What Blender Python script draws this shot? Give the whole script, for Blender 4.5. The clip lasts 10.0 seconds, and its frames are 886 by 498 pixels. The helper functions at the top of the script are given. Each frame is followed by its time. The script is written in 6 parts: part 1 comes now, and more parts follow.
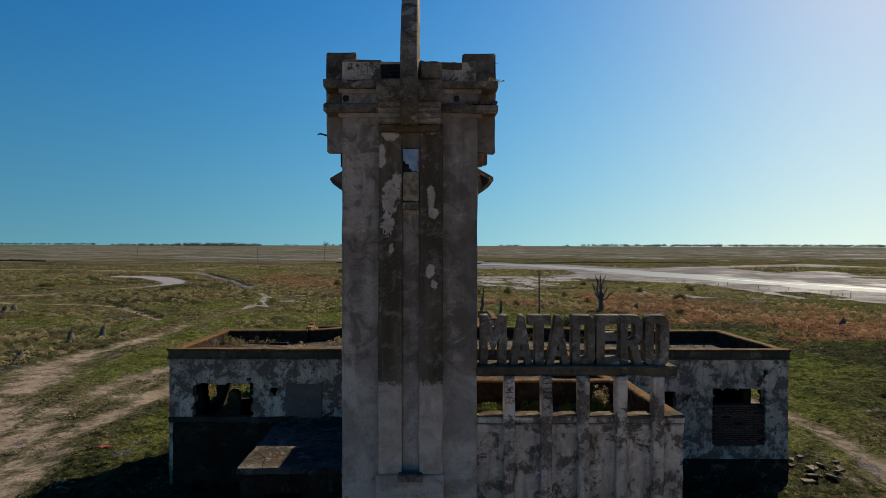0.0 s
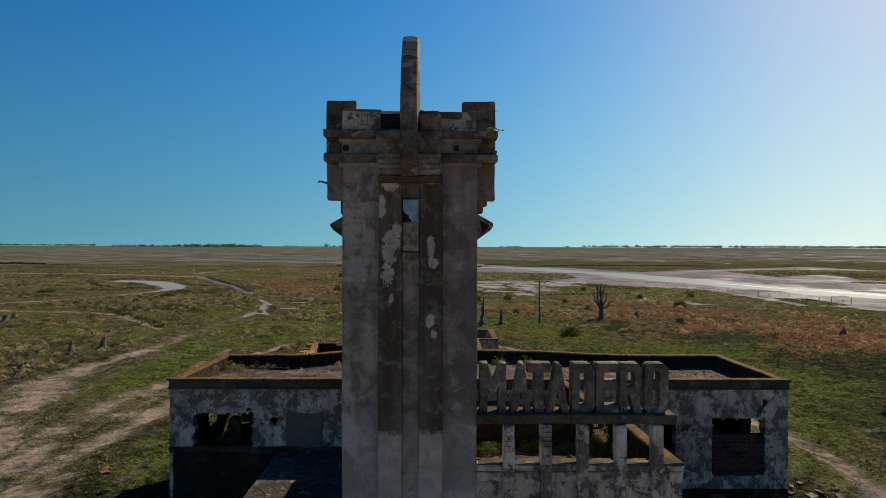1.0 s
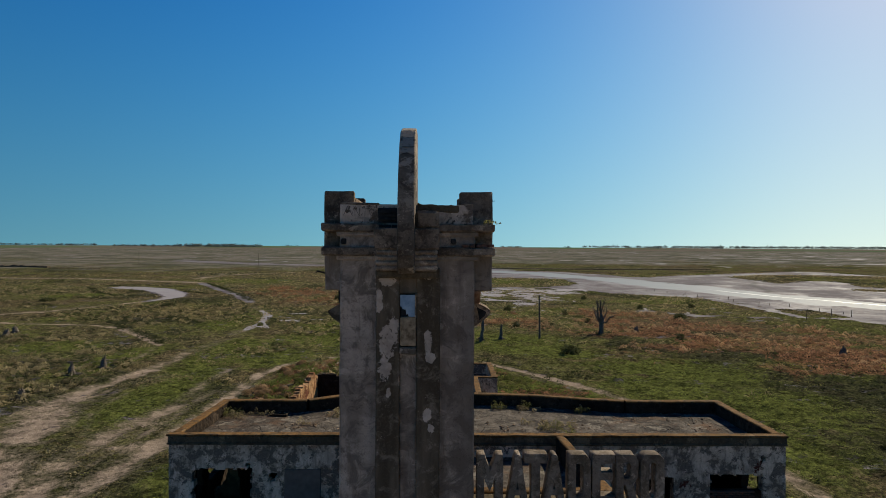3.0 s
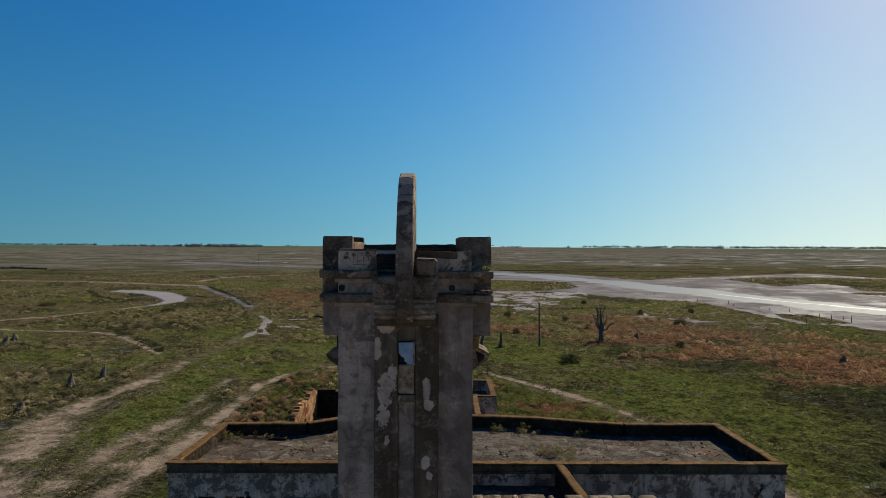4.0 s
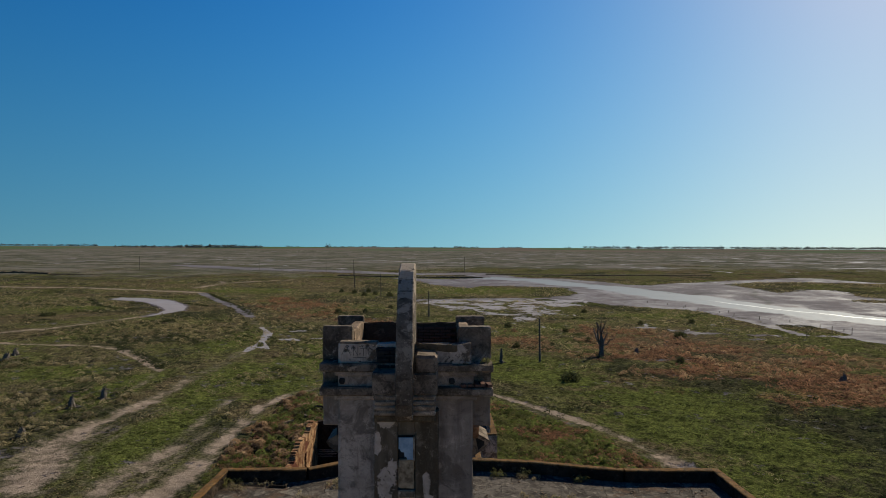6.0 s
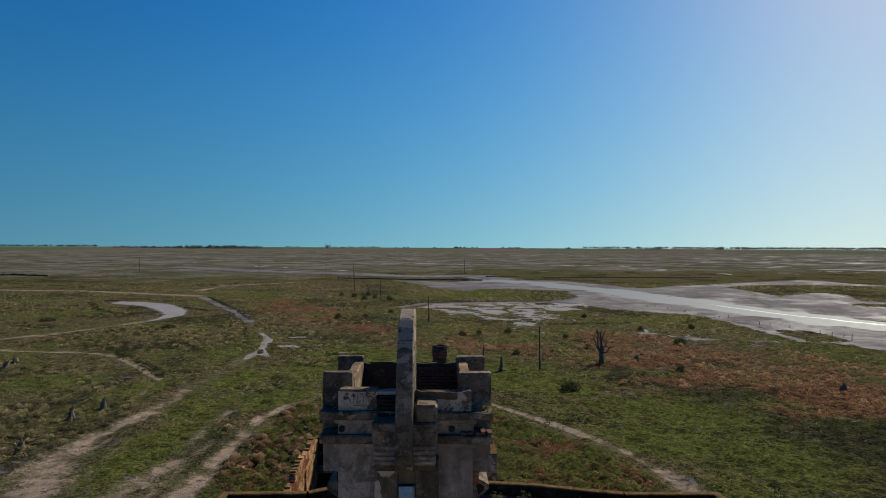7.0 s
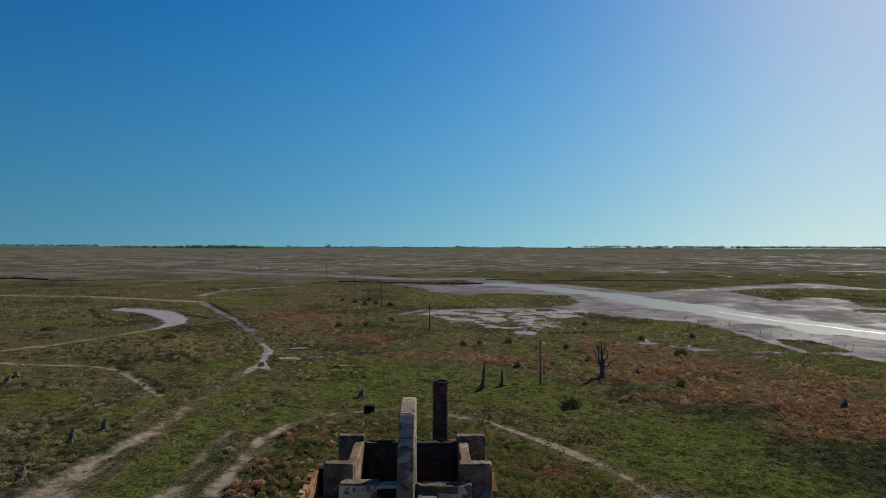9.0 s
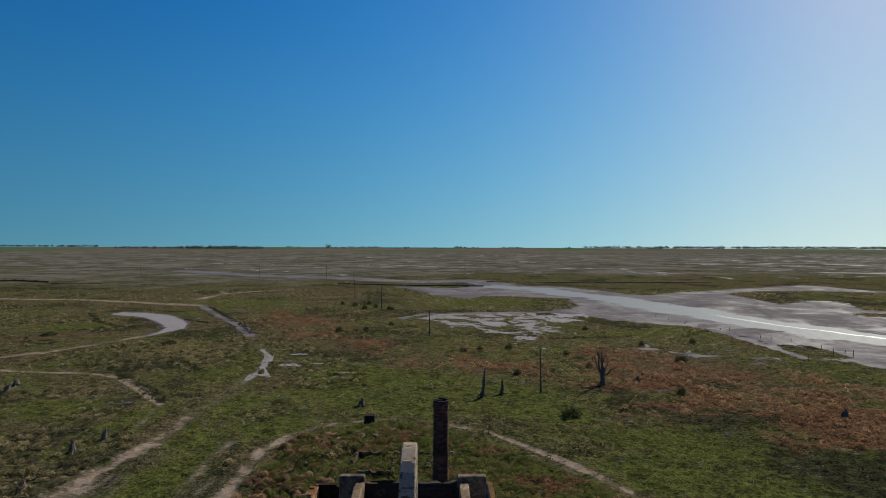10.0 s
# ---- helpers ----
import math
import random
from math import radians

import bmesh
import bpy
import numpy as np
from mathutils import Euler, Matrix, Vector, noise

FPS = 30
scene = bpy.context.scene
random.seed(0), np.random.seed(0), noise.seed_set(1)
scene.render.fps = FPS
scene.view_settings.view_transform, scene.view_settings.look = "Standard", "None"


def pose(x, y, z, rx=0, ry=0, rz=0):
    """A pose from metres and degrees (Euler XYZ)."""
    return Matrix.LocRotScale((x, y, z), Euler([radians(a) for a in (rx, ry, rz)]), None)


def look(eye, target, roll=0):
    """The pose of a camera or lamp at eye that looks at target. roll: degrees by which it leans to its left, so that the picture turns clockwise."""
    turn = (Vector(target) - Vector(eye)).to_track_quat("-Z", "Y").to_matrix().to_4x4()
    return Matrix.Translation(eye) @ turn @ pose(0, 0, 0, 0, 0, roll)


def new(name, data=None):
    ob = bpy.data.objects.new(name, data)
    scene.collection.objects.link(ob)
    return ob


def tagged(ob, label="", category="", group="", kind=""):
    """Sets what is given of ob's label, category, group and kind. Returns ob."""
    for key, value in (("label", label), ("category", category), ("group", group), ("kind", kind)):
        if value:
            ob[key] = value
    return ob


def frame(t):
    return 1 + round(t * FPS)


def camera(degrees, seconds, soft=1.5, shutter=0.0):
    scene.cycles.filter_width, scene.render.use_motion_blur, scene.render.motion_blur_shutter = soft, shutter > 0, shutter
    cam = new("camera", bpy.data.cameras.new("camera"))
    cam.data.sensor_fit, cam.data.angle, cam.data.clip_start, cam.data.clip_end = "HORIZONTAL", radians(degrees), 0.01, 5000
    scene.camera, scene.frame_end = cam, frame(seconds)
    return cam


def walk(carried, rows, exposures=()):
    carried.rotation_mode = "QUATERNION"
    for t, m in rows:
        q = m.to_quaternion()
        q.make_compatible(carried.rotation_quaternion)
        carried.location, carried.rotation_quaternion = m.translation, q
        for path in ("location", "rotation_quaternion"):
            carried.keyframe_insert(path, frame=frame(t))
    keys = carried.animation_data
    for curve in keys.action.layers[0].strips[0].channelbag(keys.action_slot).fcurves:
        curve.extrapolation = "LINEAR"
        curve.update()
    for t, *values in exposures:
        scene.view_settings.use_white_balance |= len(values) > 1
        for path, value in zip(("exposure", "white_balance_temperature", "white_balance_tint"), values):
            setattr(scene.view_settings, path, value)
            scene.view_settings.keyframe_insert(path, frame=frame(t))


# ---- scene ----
cam = camera(72.5, 10.0, 0.65)
PATH = [
    (0, (0.127, 0.045, 8.369), (0.144, 2.045, 8.355), 0.17),
    (0.5, (0.130, 0.045, 8.866), (0.147, 2.045, 8.853), 0.18),
    (1, (0.134, 0.022, 9.332), (0.150, 2.022, 9.321), 0.19),
    (1.5, (0.149, -0.013, 9.792), (0.165, 1.987, 9.781), 0.21),
    (2, (0.165, -0.045, 10.252), (0.180, 1.955, 10.242), 0.24),
    (2.5, (0.182, -0.035, 10.730), (0.196, 1.965, 10.719), 0.27),
    (4, (0.226, 0.010, 12.137), (0.239, 2.010, 12.125), 0.29),
    (4.5, (0.232, 0.008, 12.602), (0.245, 2.008, 12.590), 0.29),
    (5, (0.231, 0.010, 13.058), (0.244, 2.010, 13.047), 0.28),
    (5.5, (0.230, 0.004, 13.524), (0.242, 2.004, 13.513), 0.28),
    (7, (0.222, 0.025, 14.946), (0.234, 2.025, 14.936), 0.26),
    (7.5, (0.221, 0.045, 15.420), (0.233, 2.045, 15.409), 0.25),
    (8, (0.220, 0.050, 15.895), (0.231, 2.050, 15.883), 0.23),
    (8.5, (0.219, 0.048, 16.373), (0.230, 2.048, 16.361), 0.22),
    (9, (0.217, 0.052, 16.850), (0.227, 2.052, 16.837), 0.20),
    (9.5, (0.209, 0.072, 17.332), (0.218, 2.072, 17.319), 0.19),
    (10, (0.198, 0.105, 17.789), (0.208, 2.105, 17.777), 0.18),
]
EXPOSURE, KELVIN, TINT = 0.25, 6500, 10
walk(cam, [(t, look(eye, target, roll)) for t, eye, target, roll in PATH], ((0, EXPOSURE + 0.28, KELVIN + 600, TINT), (5.5, EXPOSURE + 0.12, KELVIN + 250, TINT), (10, EXPOSURE, KELVIN, TINT)))

# ---- light ----
SUN_AZ, SUN_EL = 40.0, 35.5
world = bpy.data.worlds.new("sky")
scene.world = world
world.use_nodes = True
wn = world.node_tree
wn.nodes.clear()
sky = wn.nodes.new("ShaderNodeTexSky")
sky.sky_type, sky.sun_disc = "NISHITA", False
sky.sun_elevation, sky.sun_rotation = radians(SUN_EL), radians(SUN_AZ)
sky.altitude, sky.air_density, sky.dust_density, sky.ozone_density = 370, 1.1, 0.58, 4.0
# the sky's gradient is drawn out in height, and its blue deepened
way, cut, join = wn.nodes.new("ShaderNodeTexCoord"), wn.nodes.new("ShaderNodeSeparateXYZ"), wn.nodes.new("ShaderNodeCombineXYZ")
low, cube, rise = wn.nodes.new("ShaderNodeMath"), wn.nodes.new("ShaderNodeMath"), wn.nodes.new("ShaderNodeMath")
low.operation, cube.operation, rise.operation = "MULTIPLY_ADD", "POWER", "MULTIPLY_ADD"
low.inputs[1].default_value, low.inputs[2].default_value, cube.inputs[1].default_value, rise.inputs[1].default_value = 0.37, 0.149, 3.0, 0.7
wn.links.new(way.outputs["Generated"], cut.inputs[0])
for node in (low, cube):
    wn.links.new(cut.outputs[2], node.inputs[0])
wn.links.new(cube.outputs[0], rise.inputs[0])
wn.links.new(low.outputs[0], rise.inputs[2])
for i, socket in enumerate((cut.outputs[0], cut.outputs[1], rise.outputs[0])):
    wn.links.new(socket, join.inputs[i])
wn.links.new(join.outputs[0], sky.inputs["Vector"])
bg = wn.nodes.new("ShaderNodeBackground")
bg.inputs["Strength"].default_value = 0.0402
wo = wn.nodes.new("ShaderNodeOutputWorld")
deep = wn.nodes.new("ShaderNodeHueSaturation")
deep.inputs["Saturation"].default_value = 1.36
wn.links.new(sky.outputs[0], deep.inputs["Color"])
# colour times itself over brightness: clear blue away from the sun, pale haze towards it
twice, even, tone = (wn.nodes.new("ShaderNodeMix") for _ in range(3))
pale = wn.nodes.new("ShaderNodeRGBToBW")
root = wn.nodes.new("ShaderNodeMath")
for node, way_of in ((twice, "MULTIPLY"), (even, "DIVIDE"), (tone, "MULTIPLY")):
    node.data_type, node.blend_type = "RGBA", way_of
    node.inputs[0].default_value = 1.0
root.operation, root.inputs[1].default_value = "POWER", 0.68
tone.inputs[7].default_value = (1.88, 1.0, 0.52, 1.0)
wn.links.new(deep.outputs[0], twice.inputs[6])
wn.links.new(deep.outputs[0], twice.inputs[7])
wn.links.new(deep.outputs[0], pale.inputs[0])
wn.links.new(pale.outputs[0], root.inputs[0])
wn.links.new(twice.outputs[2], even.inputs[6])
wn.links.new(root.outputs[0], even.inputs[7])
wn.links.new(even.outputs[2], tone.inputs[6])
wn.links.new(tone.outputs[2], bg.inputs[0])
wn.links.new(bg.outputs[0], wo.inputs[0])
sun_data = bpy.data.lights.new("sun", "SUN")
sun_data.energy, sun_data.angle, sun_data.color = 4.7, radians(0.55), (0.98, 0.93, 0.78)
sun = new("sun", sun_data)
SUN_WAY = Vector((math.sin(radians(SUN_AZ)) * math.cos(radians(SUN_EL)), math.cos(radians(SUN_AZ)) * math.cos(radians(SUN_EL)), math.sin(radians(SUN_EL))))
sun.matrix_world = look(SUN_WAY * 300, (0, 0, 0))


# ---- materials ----
class Nodes:
    """A small builder for node materials on world positions."""

    def __init__(self, name, rough=0.9):
        self.mat = bpy.data.materials.new(name)
        self.mat.use_nodes = True
        self.t = self.mat.node_tree
        self.bsdf = self.t.nodes["Principled BSDF"]
        self.bsdf.inputs["Roughness"].default_value = rough
        self.bsdf.inputs["Specular IOR Level"].default_value = 0.06
        self.geo = self.t.nodes.new("ShaderNodeNewGeometry")
        self.pos = self.geo.outputs["Position"]

    def put(self, socket, value):
        if isinstance(value, bpy.types.NodeSocket):
            self.t.links.new(value, socket)
        elif isinstance(value, (tuple, list)) and len(value) == 3 and socket.type == "RGBA":
            socket.default_value = (*value, 1)
        else:
            socket.default_value = value

    def noise(self, scale, detail=4, rough=0.6, stretch=None, offset=0.0, warp=0.0):
        n = self.t.nodes.new("ShaderNodeTexNoise")
        m = self.t.nodes.new("ShaderNodeMapping")
        m.inputs["Location"].default_value = (offset, offset * 1.7, offset * 0.6)
        m.inputs["Scale"].default_value = stretch or (1, 1, 1)
        self.t.links.new(self.pos, m.inputs["Vector"])
        self.t.links.new(m.outputs[0], n.inputs["Vector"])
        n.inputs["Scale"].default_value, n.inputs["Detail"].default_value, n.inputs["Roughness"].default_value = scale, detail, rough
        n.inputs["Distortion"].default_value = warp
        return n.outputs["Fac"]

    def math(self, op, a, b=0.0, c=0.0, clamp=False):
        n = self.t.nodes.new("ShaderNodeMath")
        n.operation, n.use_clamp = op, clamp
        for i, v in enumerate((a, b, c)):
            self.put(n.inputs[i], v)
        return n.outputs[0]

    def step(self, value, lo, hi):
        n = self.t.nodes.new("ShaderNodeMapRange")
        n.interpolation_type = "SMOOTHSTEP"
        for key, v in (("Value", value), ("From Min", lo), ("From Max", hi)):
            self.put(n.inputs[key], v)
        return n.outputs[0]

    def mix(self, fac, a, b, blend="MIX"):
        n = self.t.nodes.new("ShaderNodeMix")
        n.data_type, n.blend_type = "RGBA", blend
        self.put(n.inputs[0], fac)
        self.put(n.inputs[6], a)
        self.put(n.inputs[7], b)
        return n.outputs[2]

    def attr(self, name):
        n = self.t.nodes.new("ShaderNodeAttribute")
        n.attribute_name = name
        return n.outputs["Fac"]

    def xyz(self):
        n = self.t.nodes.new("ShaderNodeSeparateXYZ")
        self.t.links.new(self.pos, n.inputs[0])
        return n.outputs

    def random(self):
        return self.t.nodes.new("ShaderNodeObjectInfo").outputs["Random"]

    def island(self):
        return self.geo.outputs["Random Per Island"]

    def bump(self, height, strength=0.5, distance=0.02):
        n = self.t.nodes.new("ShaderNodeBump")
        n.inputs["Strength"].default_value, n.inputs["Distance"].default_value = strength, distance
        self.put(n.inputs["Height"], height)
        self.t.links.new(n.outputs[0], self.bsdf.inputs["Normal"])

    def done(self, colour, rough=None):
        self.put(self.bsdf.inputs["Base Color"], colour)
        if rough is not None:
            self.put(self.bsdf.inputs["Roughness"], rough)
        return self.mat


WARM = (1.13, 0.99, 0.85)  # even warm tint on all masonry, set against the blue skylight


def near(n, x, z, rx, rz):
    """A soft oval mark at x, z of a wall that faces the front: 1 in its middle, 0 outside."""
    p = n.xyz()
    a = n.math("DIVIDE", n.math("SUBTRACT", p[0], x), rx)
    b = n.math("DIVIDE", n.math("SUBTRACT", p[2], z), rz)
    return n.math("SUBTRACT", 1.0, n.math("ADD", n.math("MULTIPLY", a, a), n.math("MULTIPLY", b, b)))


def plaster(name, light, under, peel=0.62, brick=0.72, grime=0.5):
    """Old lime paint over grey render over brick, with runs of grime."""
    n = Nodes(name, 0.92)
    big, mid, fine = n.noise(0.55, 5, 0.62), n.noise(1.7, 9, 0.72, None, 3.1, 0.4), n.noise(22, 5, 0.7)
    small, cloud = n.noise(4.2, 9, 0.74, None, 17.0, 0.3), n.noise(1.1, 8, 0.7, None, 21.0, 0.5)
    runs = n.noise(1.6, 7, 0.7, (3.5, 3.5, 0.4), 7.0)
    c = n.mix(n.step(cloud, 0.36, 0.64), [v * 0.62 for v in light], light)
    c = n.mix(n.math("MULTIPLY", n.step(fine, 0.4, 0.8), 0.28), c, [v * 0.55 for v in light])
    c = n.mix(n.math("MULTIPLY", n.step(runs, 0.44, 0.72), grime), c, (0.075, 0.06, 0.048))
    rim = n.step(mid, peel - 0.07, peel)
    c = n.mix(n.math("MULTIPLY", rim, 0.45), c, (0.09, 0.075, 0.06))
    peeled = n.math("MAXIMUM", n.step(mid, peel, peel + 0.012), n.step(small, peel + 0.03, peel + 0.042))
    c = n.mix(peeled, c, n.mix(n.step(fine, 0.3, 0.7), [v * 0.6 for v in under], [v * 1.15 for v in under]))
    flake = n.step(n.noise(5.5, 9, 0.76, None, 51.0, 0.4), 0.61, 0.625)
    c = n.mix(n.math("MULTIPLY", flake, 0.6), c, [v * 1.25 for v in light])
    bare = n.step(n.noise(0.9, 9, 0.7, None, 11.0, 0.3), brick, brick + 0.012)
    c = n.mix(bare, c, n.mix(fine, (0.05, 0.02, 0.014), (0.13, 0.05, 0.032)))
    h = n.math("SUBTRACT", n.math("MULTIPLY", fine, 0.25), n.math("MULTIPLY", n.math("ADD", peeled, bare), 0.5))
    c = n.mix(1.0, c, WARM, "MULTIPLY")
    n.bump(h, 0.8, 0.03)
    return n.done(c)


def tower_dark():
    """Pilaster plaster, black with mould above and bare below, peeled in places."""
    n = Nodes("mould_plaster", 0.93)
    p = n.xyz()
    fine, mid, big = n.noise(26, 5, 0.7), n.noise(3.2, 9, 0.75, None, 2.0, 0.5), n.noise(0.8, 5, 0.6, (2.5, 2.5, 0.4), 5.0)
    light = n.mix(n.step(mid, 0.36, 0.66), (0.24, 0.215, 0.196), (0.36, 0.33, 0.305))
    light = n.mix(n.math("MULTIPLY", n.step(n.noise(1.2, 8, 0.7, None, 77.0, 0.8), 0.5, 0.64), 0.4), light, (0.44, 0.42, 0.405))
    dark = n.mix(n.step(big, 0.38, 0.66), (0.05, 0.042, 0.031), (0.11, 0.096, 0.078))
    dark = n.mix(n.math("MULTIPLY", n.step(mid, 0.5, 0.64), 0.55), dark, (0.2, 0.185, 0.165))
    dark = n.mix(n.math("MULTIPLY", n.step(fine, 0.45, 0.8), 0.4), dark, (0.11, 0.1, 0.085))
    ragged = n.math("ADD", n.math("SUBTRACT", mid, 0.5), n.math("MULTIPLY", n.math("SUBTRACT", n.noise(9, 7, 0.75, None, 19.0, 0.6), 0.5), 0.9))
    high = n.step(n.math("ADD", p[2], n.math("MULTIPLY", ragged, 0.5)), 5.58, 5.7)
    bald = None
    for x, z, rx, rz in ((-0.8, 9.3, 0.25, 0.42), (-0.68, 9.62, 0.13, 0.2), (-0.86, 8.75, 0.15, 0.3), (-0.78, 8.3, 0.07, 0.12), (0.0, 9.3, 0.11, 0.34), (0.03, 8.98, 0.13, 0.14), (-0.82, 10.52, 0.2, 0.16), (0.0, 10.6, 0.22, 0.1), (-0.98, 10.1, 0.1, 0.3), (-0.02, 7.85, 0.1, 0.16), (0.06, 7.6, 0.09, 0.12)):
        m = n.step(n.math("ADD", near(n, x, z, rx, rz), n.math("MULTIPLY", ragged, 2.6)), 0.42, 0.5)
        bald = m if bald is None else n.math("MAXIMUM", bald, m)
    flecks = n.step(n.noise(5.2, 9, 0.8, (1, 1, 0.6), 9.0, 0.4), 0.63, 0.65)
    keep = n.math("MULTIPLY", high, n.math("SUBTRACT", 1.0, n.math("MAXIMUM", bald, flecks)))
    n.bump(n.math("ADD", n.math("MULTIPLY", fine, 0.3), n.math("MULTIPLY", keep, 0.5)), 0.6, 0.02)
    return n.done(n.mix(1.0, n.mix(keep, light, dark), WARM, "MULTIPLY"))


def tower_light():
    """Grey cement plaster put on in lifts, dull and streaked above, paler and newer below."""
    n = Nodes("tower_plaster", 0.92)
    p = n.xyz()
    fine, mid, big = n.noise(24, 5, 0.7), n.noise(2.2, 8, 0.7, None, 4.0, 0.7), n.noise(0.7, 6, 0.62, (1.6, 1.6, 0.9), 1.0, 0.5)
    c = n.mix(n.step(big, 0.36, 0.64), (0.19, 0.17, 0.155), (0.325, 0.298, 0.278))
    lift = n.noise(1.0, 4, 0.6, (0.25, 0.25, 2.6), 12.0, 0.3)
    c = n.mix(n.math("MULTIPLY", n.step(lift, 0.46, 0.6), 0.5), c, (0.165, 0.147, 0.134))
    c = n.mix(n.math("MULTIPLY", n.step(lift, 0.42, 0.32), 0.45), c, (0.37, 0.345, 0.325))
    c = n.mix(n.math("MULTIPLY", n.step(mid, 0.48, 0.6), 0.8), c, (0.1, 0.09, 0.08))
    c = n.mix(n.math("MULTIPLY", n.step(mid, 0.44, 0.32), 0.55), c, (0.41, 0.38, 0.355))
    runs = n.noise(2.6, 7, 0.7, (2.6, 2.6, 0.25), 29.0)
    c = n.mix(n.math("MULTIPLY", n.step(runs, 0.52, 0.68), 0.6), c, (0.12, 0.103, 0.09))
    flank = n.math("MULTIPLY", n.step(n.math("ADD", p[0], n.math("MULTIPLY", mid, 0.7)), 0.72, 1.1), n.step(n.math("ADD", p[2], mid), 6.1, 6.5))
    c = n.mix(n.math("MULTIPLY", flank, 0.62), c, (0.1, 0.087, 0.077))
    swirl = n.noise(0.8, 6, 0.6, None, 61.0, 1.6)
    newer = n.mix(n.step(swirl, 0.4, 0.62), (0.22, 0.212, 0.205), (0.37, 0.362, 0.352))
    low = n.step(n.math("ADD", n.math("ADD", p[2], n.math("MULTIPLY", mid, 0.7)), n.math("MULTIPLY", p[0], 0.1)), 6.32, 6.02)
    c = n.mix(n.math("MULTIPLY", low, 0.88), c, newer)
    spots = n.math("MULTIPLY", n.step(n.noise(6, 7, 0.72, None, 13.0), 0.62, 0.635), n.step(n.math("ADD", p[2], n.math("MULTIPLY", p[0], 0.6)), 3.5, 2.7))
    c = n.mix(spots, c, (0.03, 0.024, 0.02))
    cracks = n.step(n.math("ABSOLUTE", n.math("SUBTRACT", n.noise(1.3, 6, 0.7, None, 31.0, 0.3), 0.5)), 0.004, 0.0015)
    c = n.mix(n.math("MULTIPLY", cracks, 0.6), c, (0.05, 0.04, 0.035))
    c = n.mix(n.math("MULTIPLY", n.step(n.noise(8, 8, 0.8, None, 47.0), 0.52, 0.62), 0.4), c, (0.115, 0.104, 0.094))
    c = n.mix(n.math("MULTIPLY", n.step(fine, 0.5, 0.75), 0.35), c, (0.12, 0.108, 0.098))
    n.bump(n.math("ADD", n.math("MULTIPLY", fine, 0.3), n.math("MULTIPLY", mid, 0.7)), 0.55, 0.025)
    return n.done(n.mix(1.0, c, WARM, "MULTIPLY"))


def concrete(name, a, b, stain=(0.04, 0.036, 0.03), amount=0.6, lichen=0.0, bleached=None):
    n = Nodes(name, 0.94)
    patch = n.step(n.noise(1.7, 9, 0.74, None, 23.0, 0.4), 0.57, 0.6)
    fine, mid, big = n.noise(28, 5, 0.72), n.noise(3.4, 8, 0.7, None, 6.0, 0.4), n.noise(0.9, 5, 0.6, None, 2.0)
    c = n.mix(n.step(big, 0.3, 0.7), a, b)
    c = n.mix(n.math("MULTIPLY", n.step(mid, 0.46, 0.6), amount), c, stain)
    c = n.mix(n.math("MULTIPLY", n.step(fine, 0.5, 0.8), 0.4), c, [v * 1.4 for v in b])
    c = n.mix(n.math("MULTIPLY", patch, 0.7), c, [v * 1.6 for v in b])
    if lichen:
        c = n.mix(n.math("MULTIPLY", n.step(n.noise(4.5, 6, 0.7, None, 8.0), 0.38, 0.58), lichen), c, (0.19, 0.1, 0.03))
    if bleached:
        scale = n.math("ADD", n.noise(2.4, 9, 0.74, (1, 1, 1.6), 87.0, 0.5), n.math("MULTIPLY", n.step(n.xyz()[2], bleached - 0.7, bleached + 0.4), 0.12))
        c = n.mix(n.math("MULTIPLY", n.step(scale, 0.56, 0.6), 0.8), c, [v * 1.9 for v in b])
    speck = n.noise(11, 7, 0.8, None, 37.0)
    c = n.mix(n.math("MULTIPLY", n.step(speck, 0.53, 0.62), 0.5), c, [v * 0.4 for v in a])
    c = n.mix(n.math("MULTIPLY", n.step(speck, 0.44, 0.36), 0.4), c, [v * 1.5 for v in b])
    c = n.mix(1.0, c, WARM, "MULTIPLY")
    n.bump(n.math("ADD", n.math("MULTIPLY", fine, 0.4), n.math("MULTIPLY", mid, 0.9)), 0.7, 0.025)
    return n.done(c)


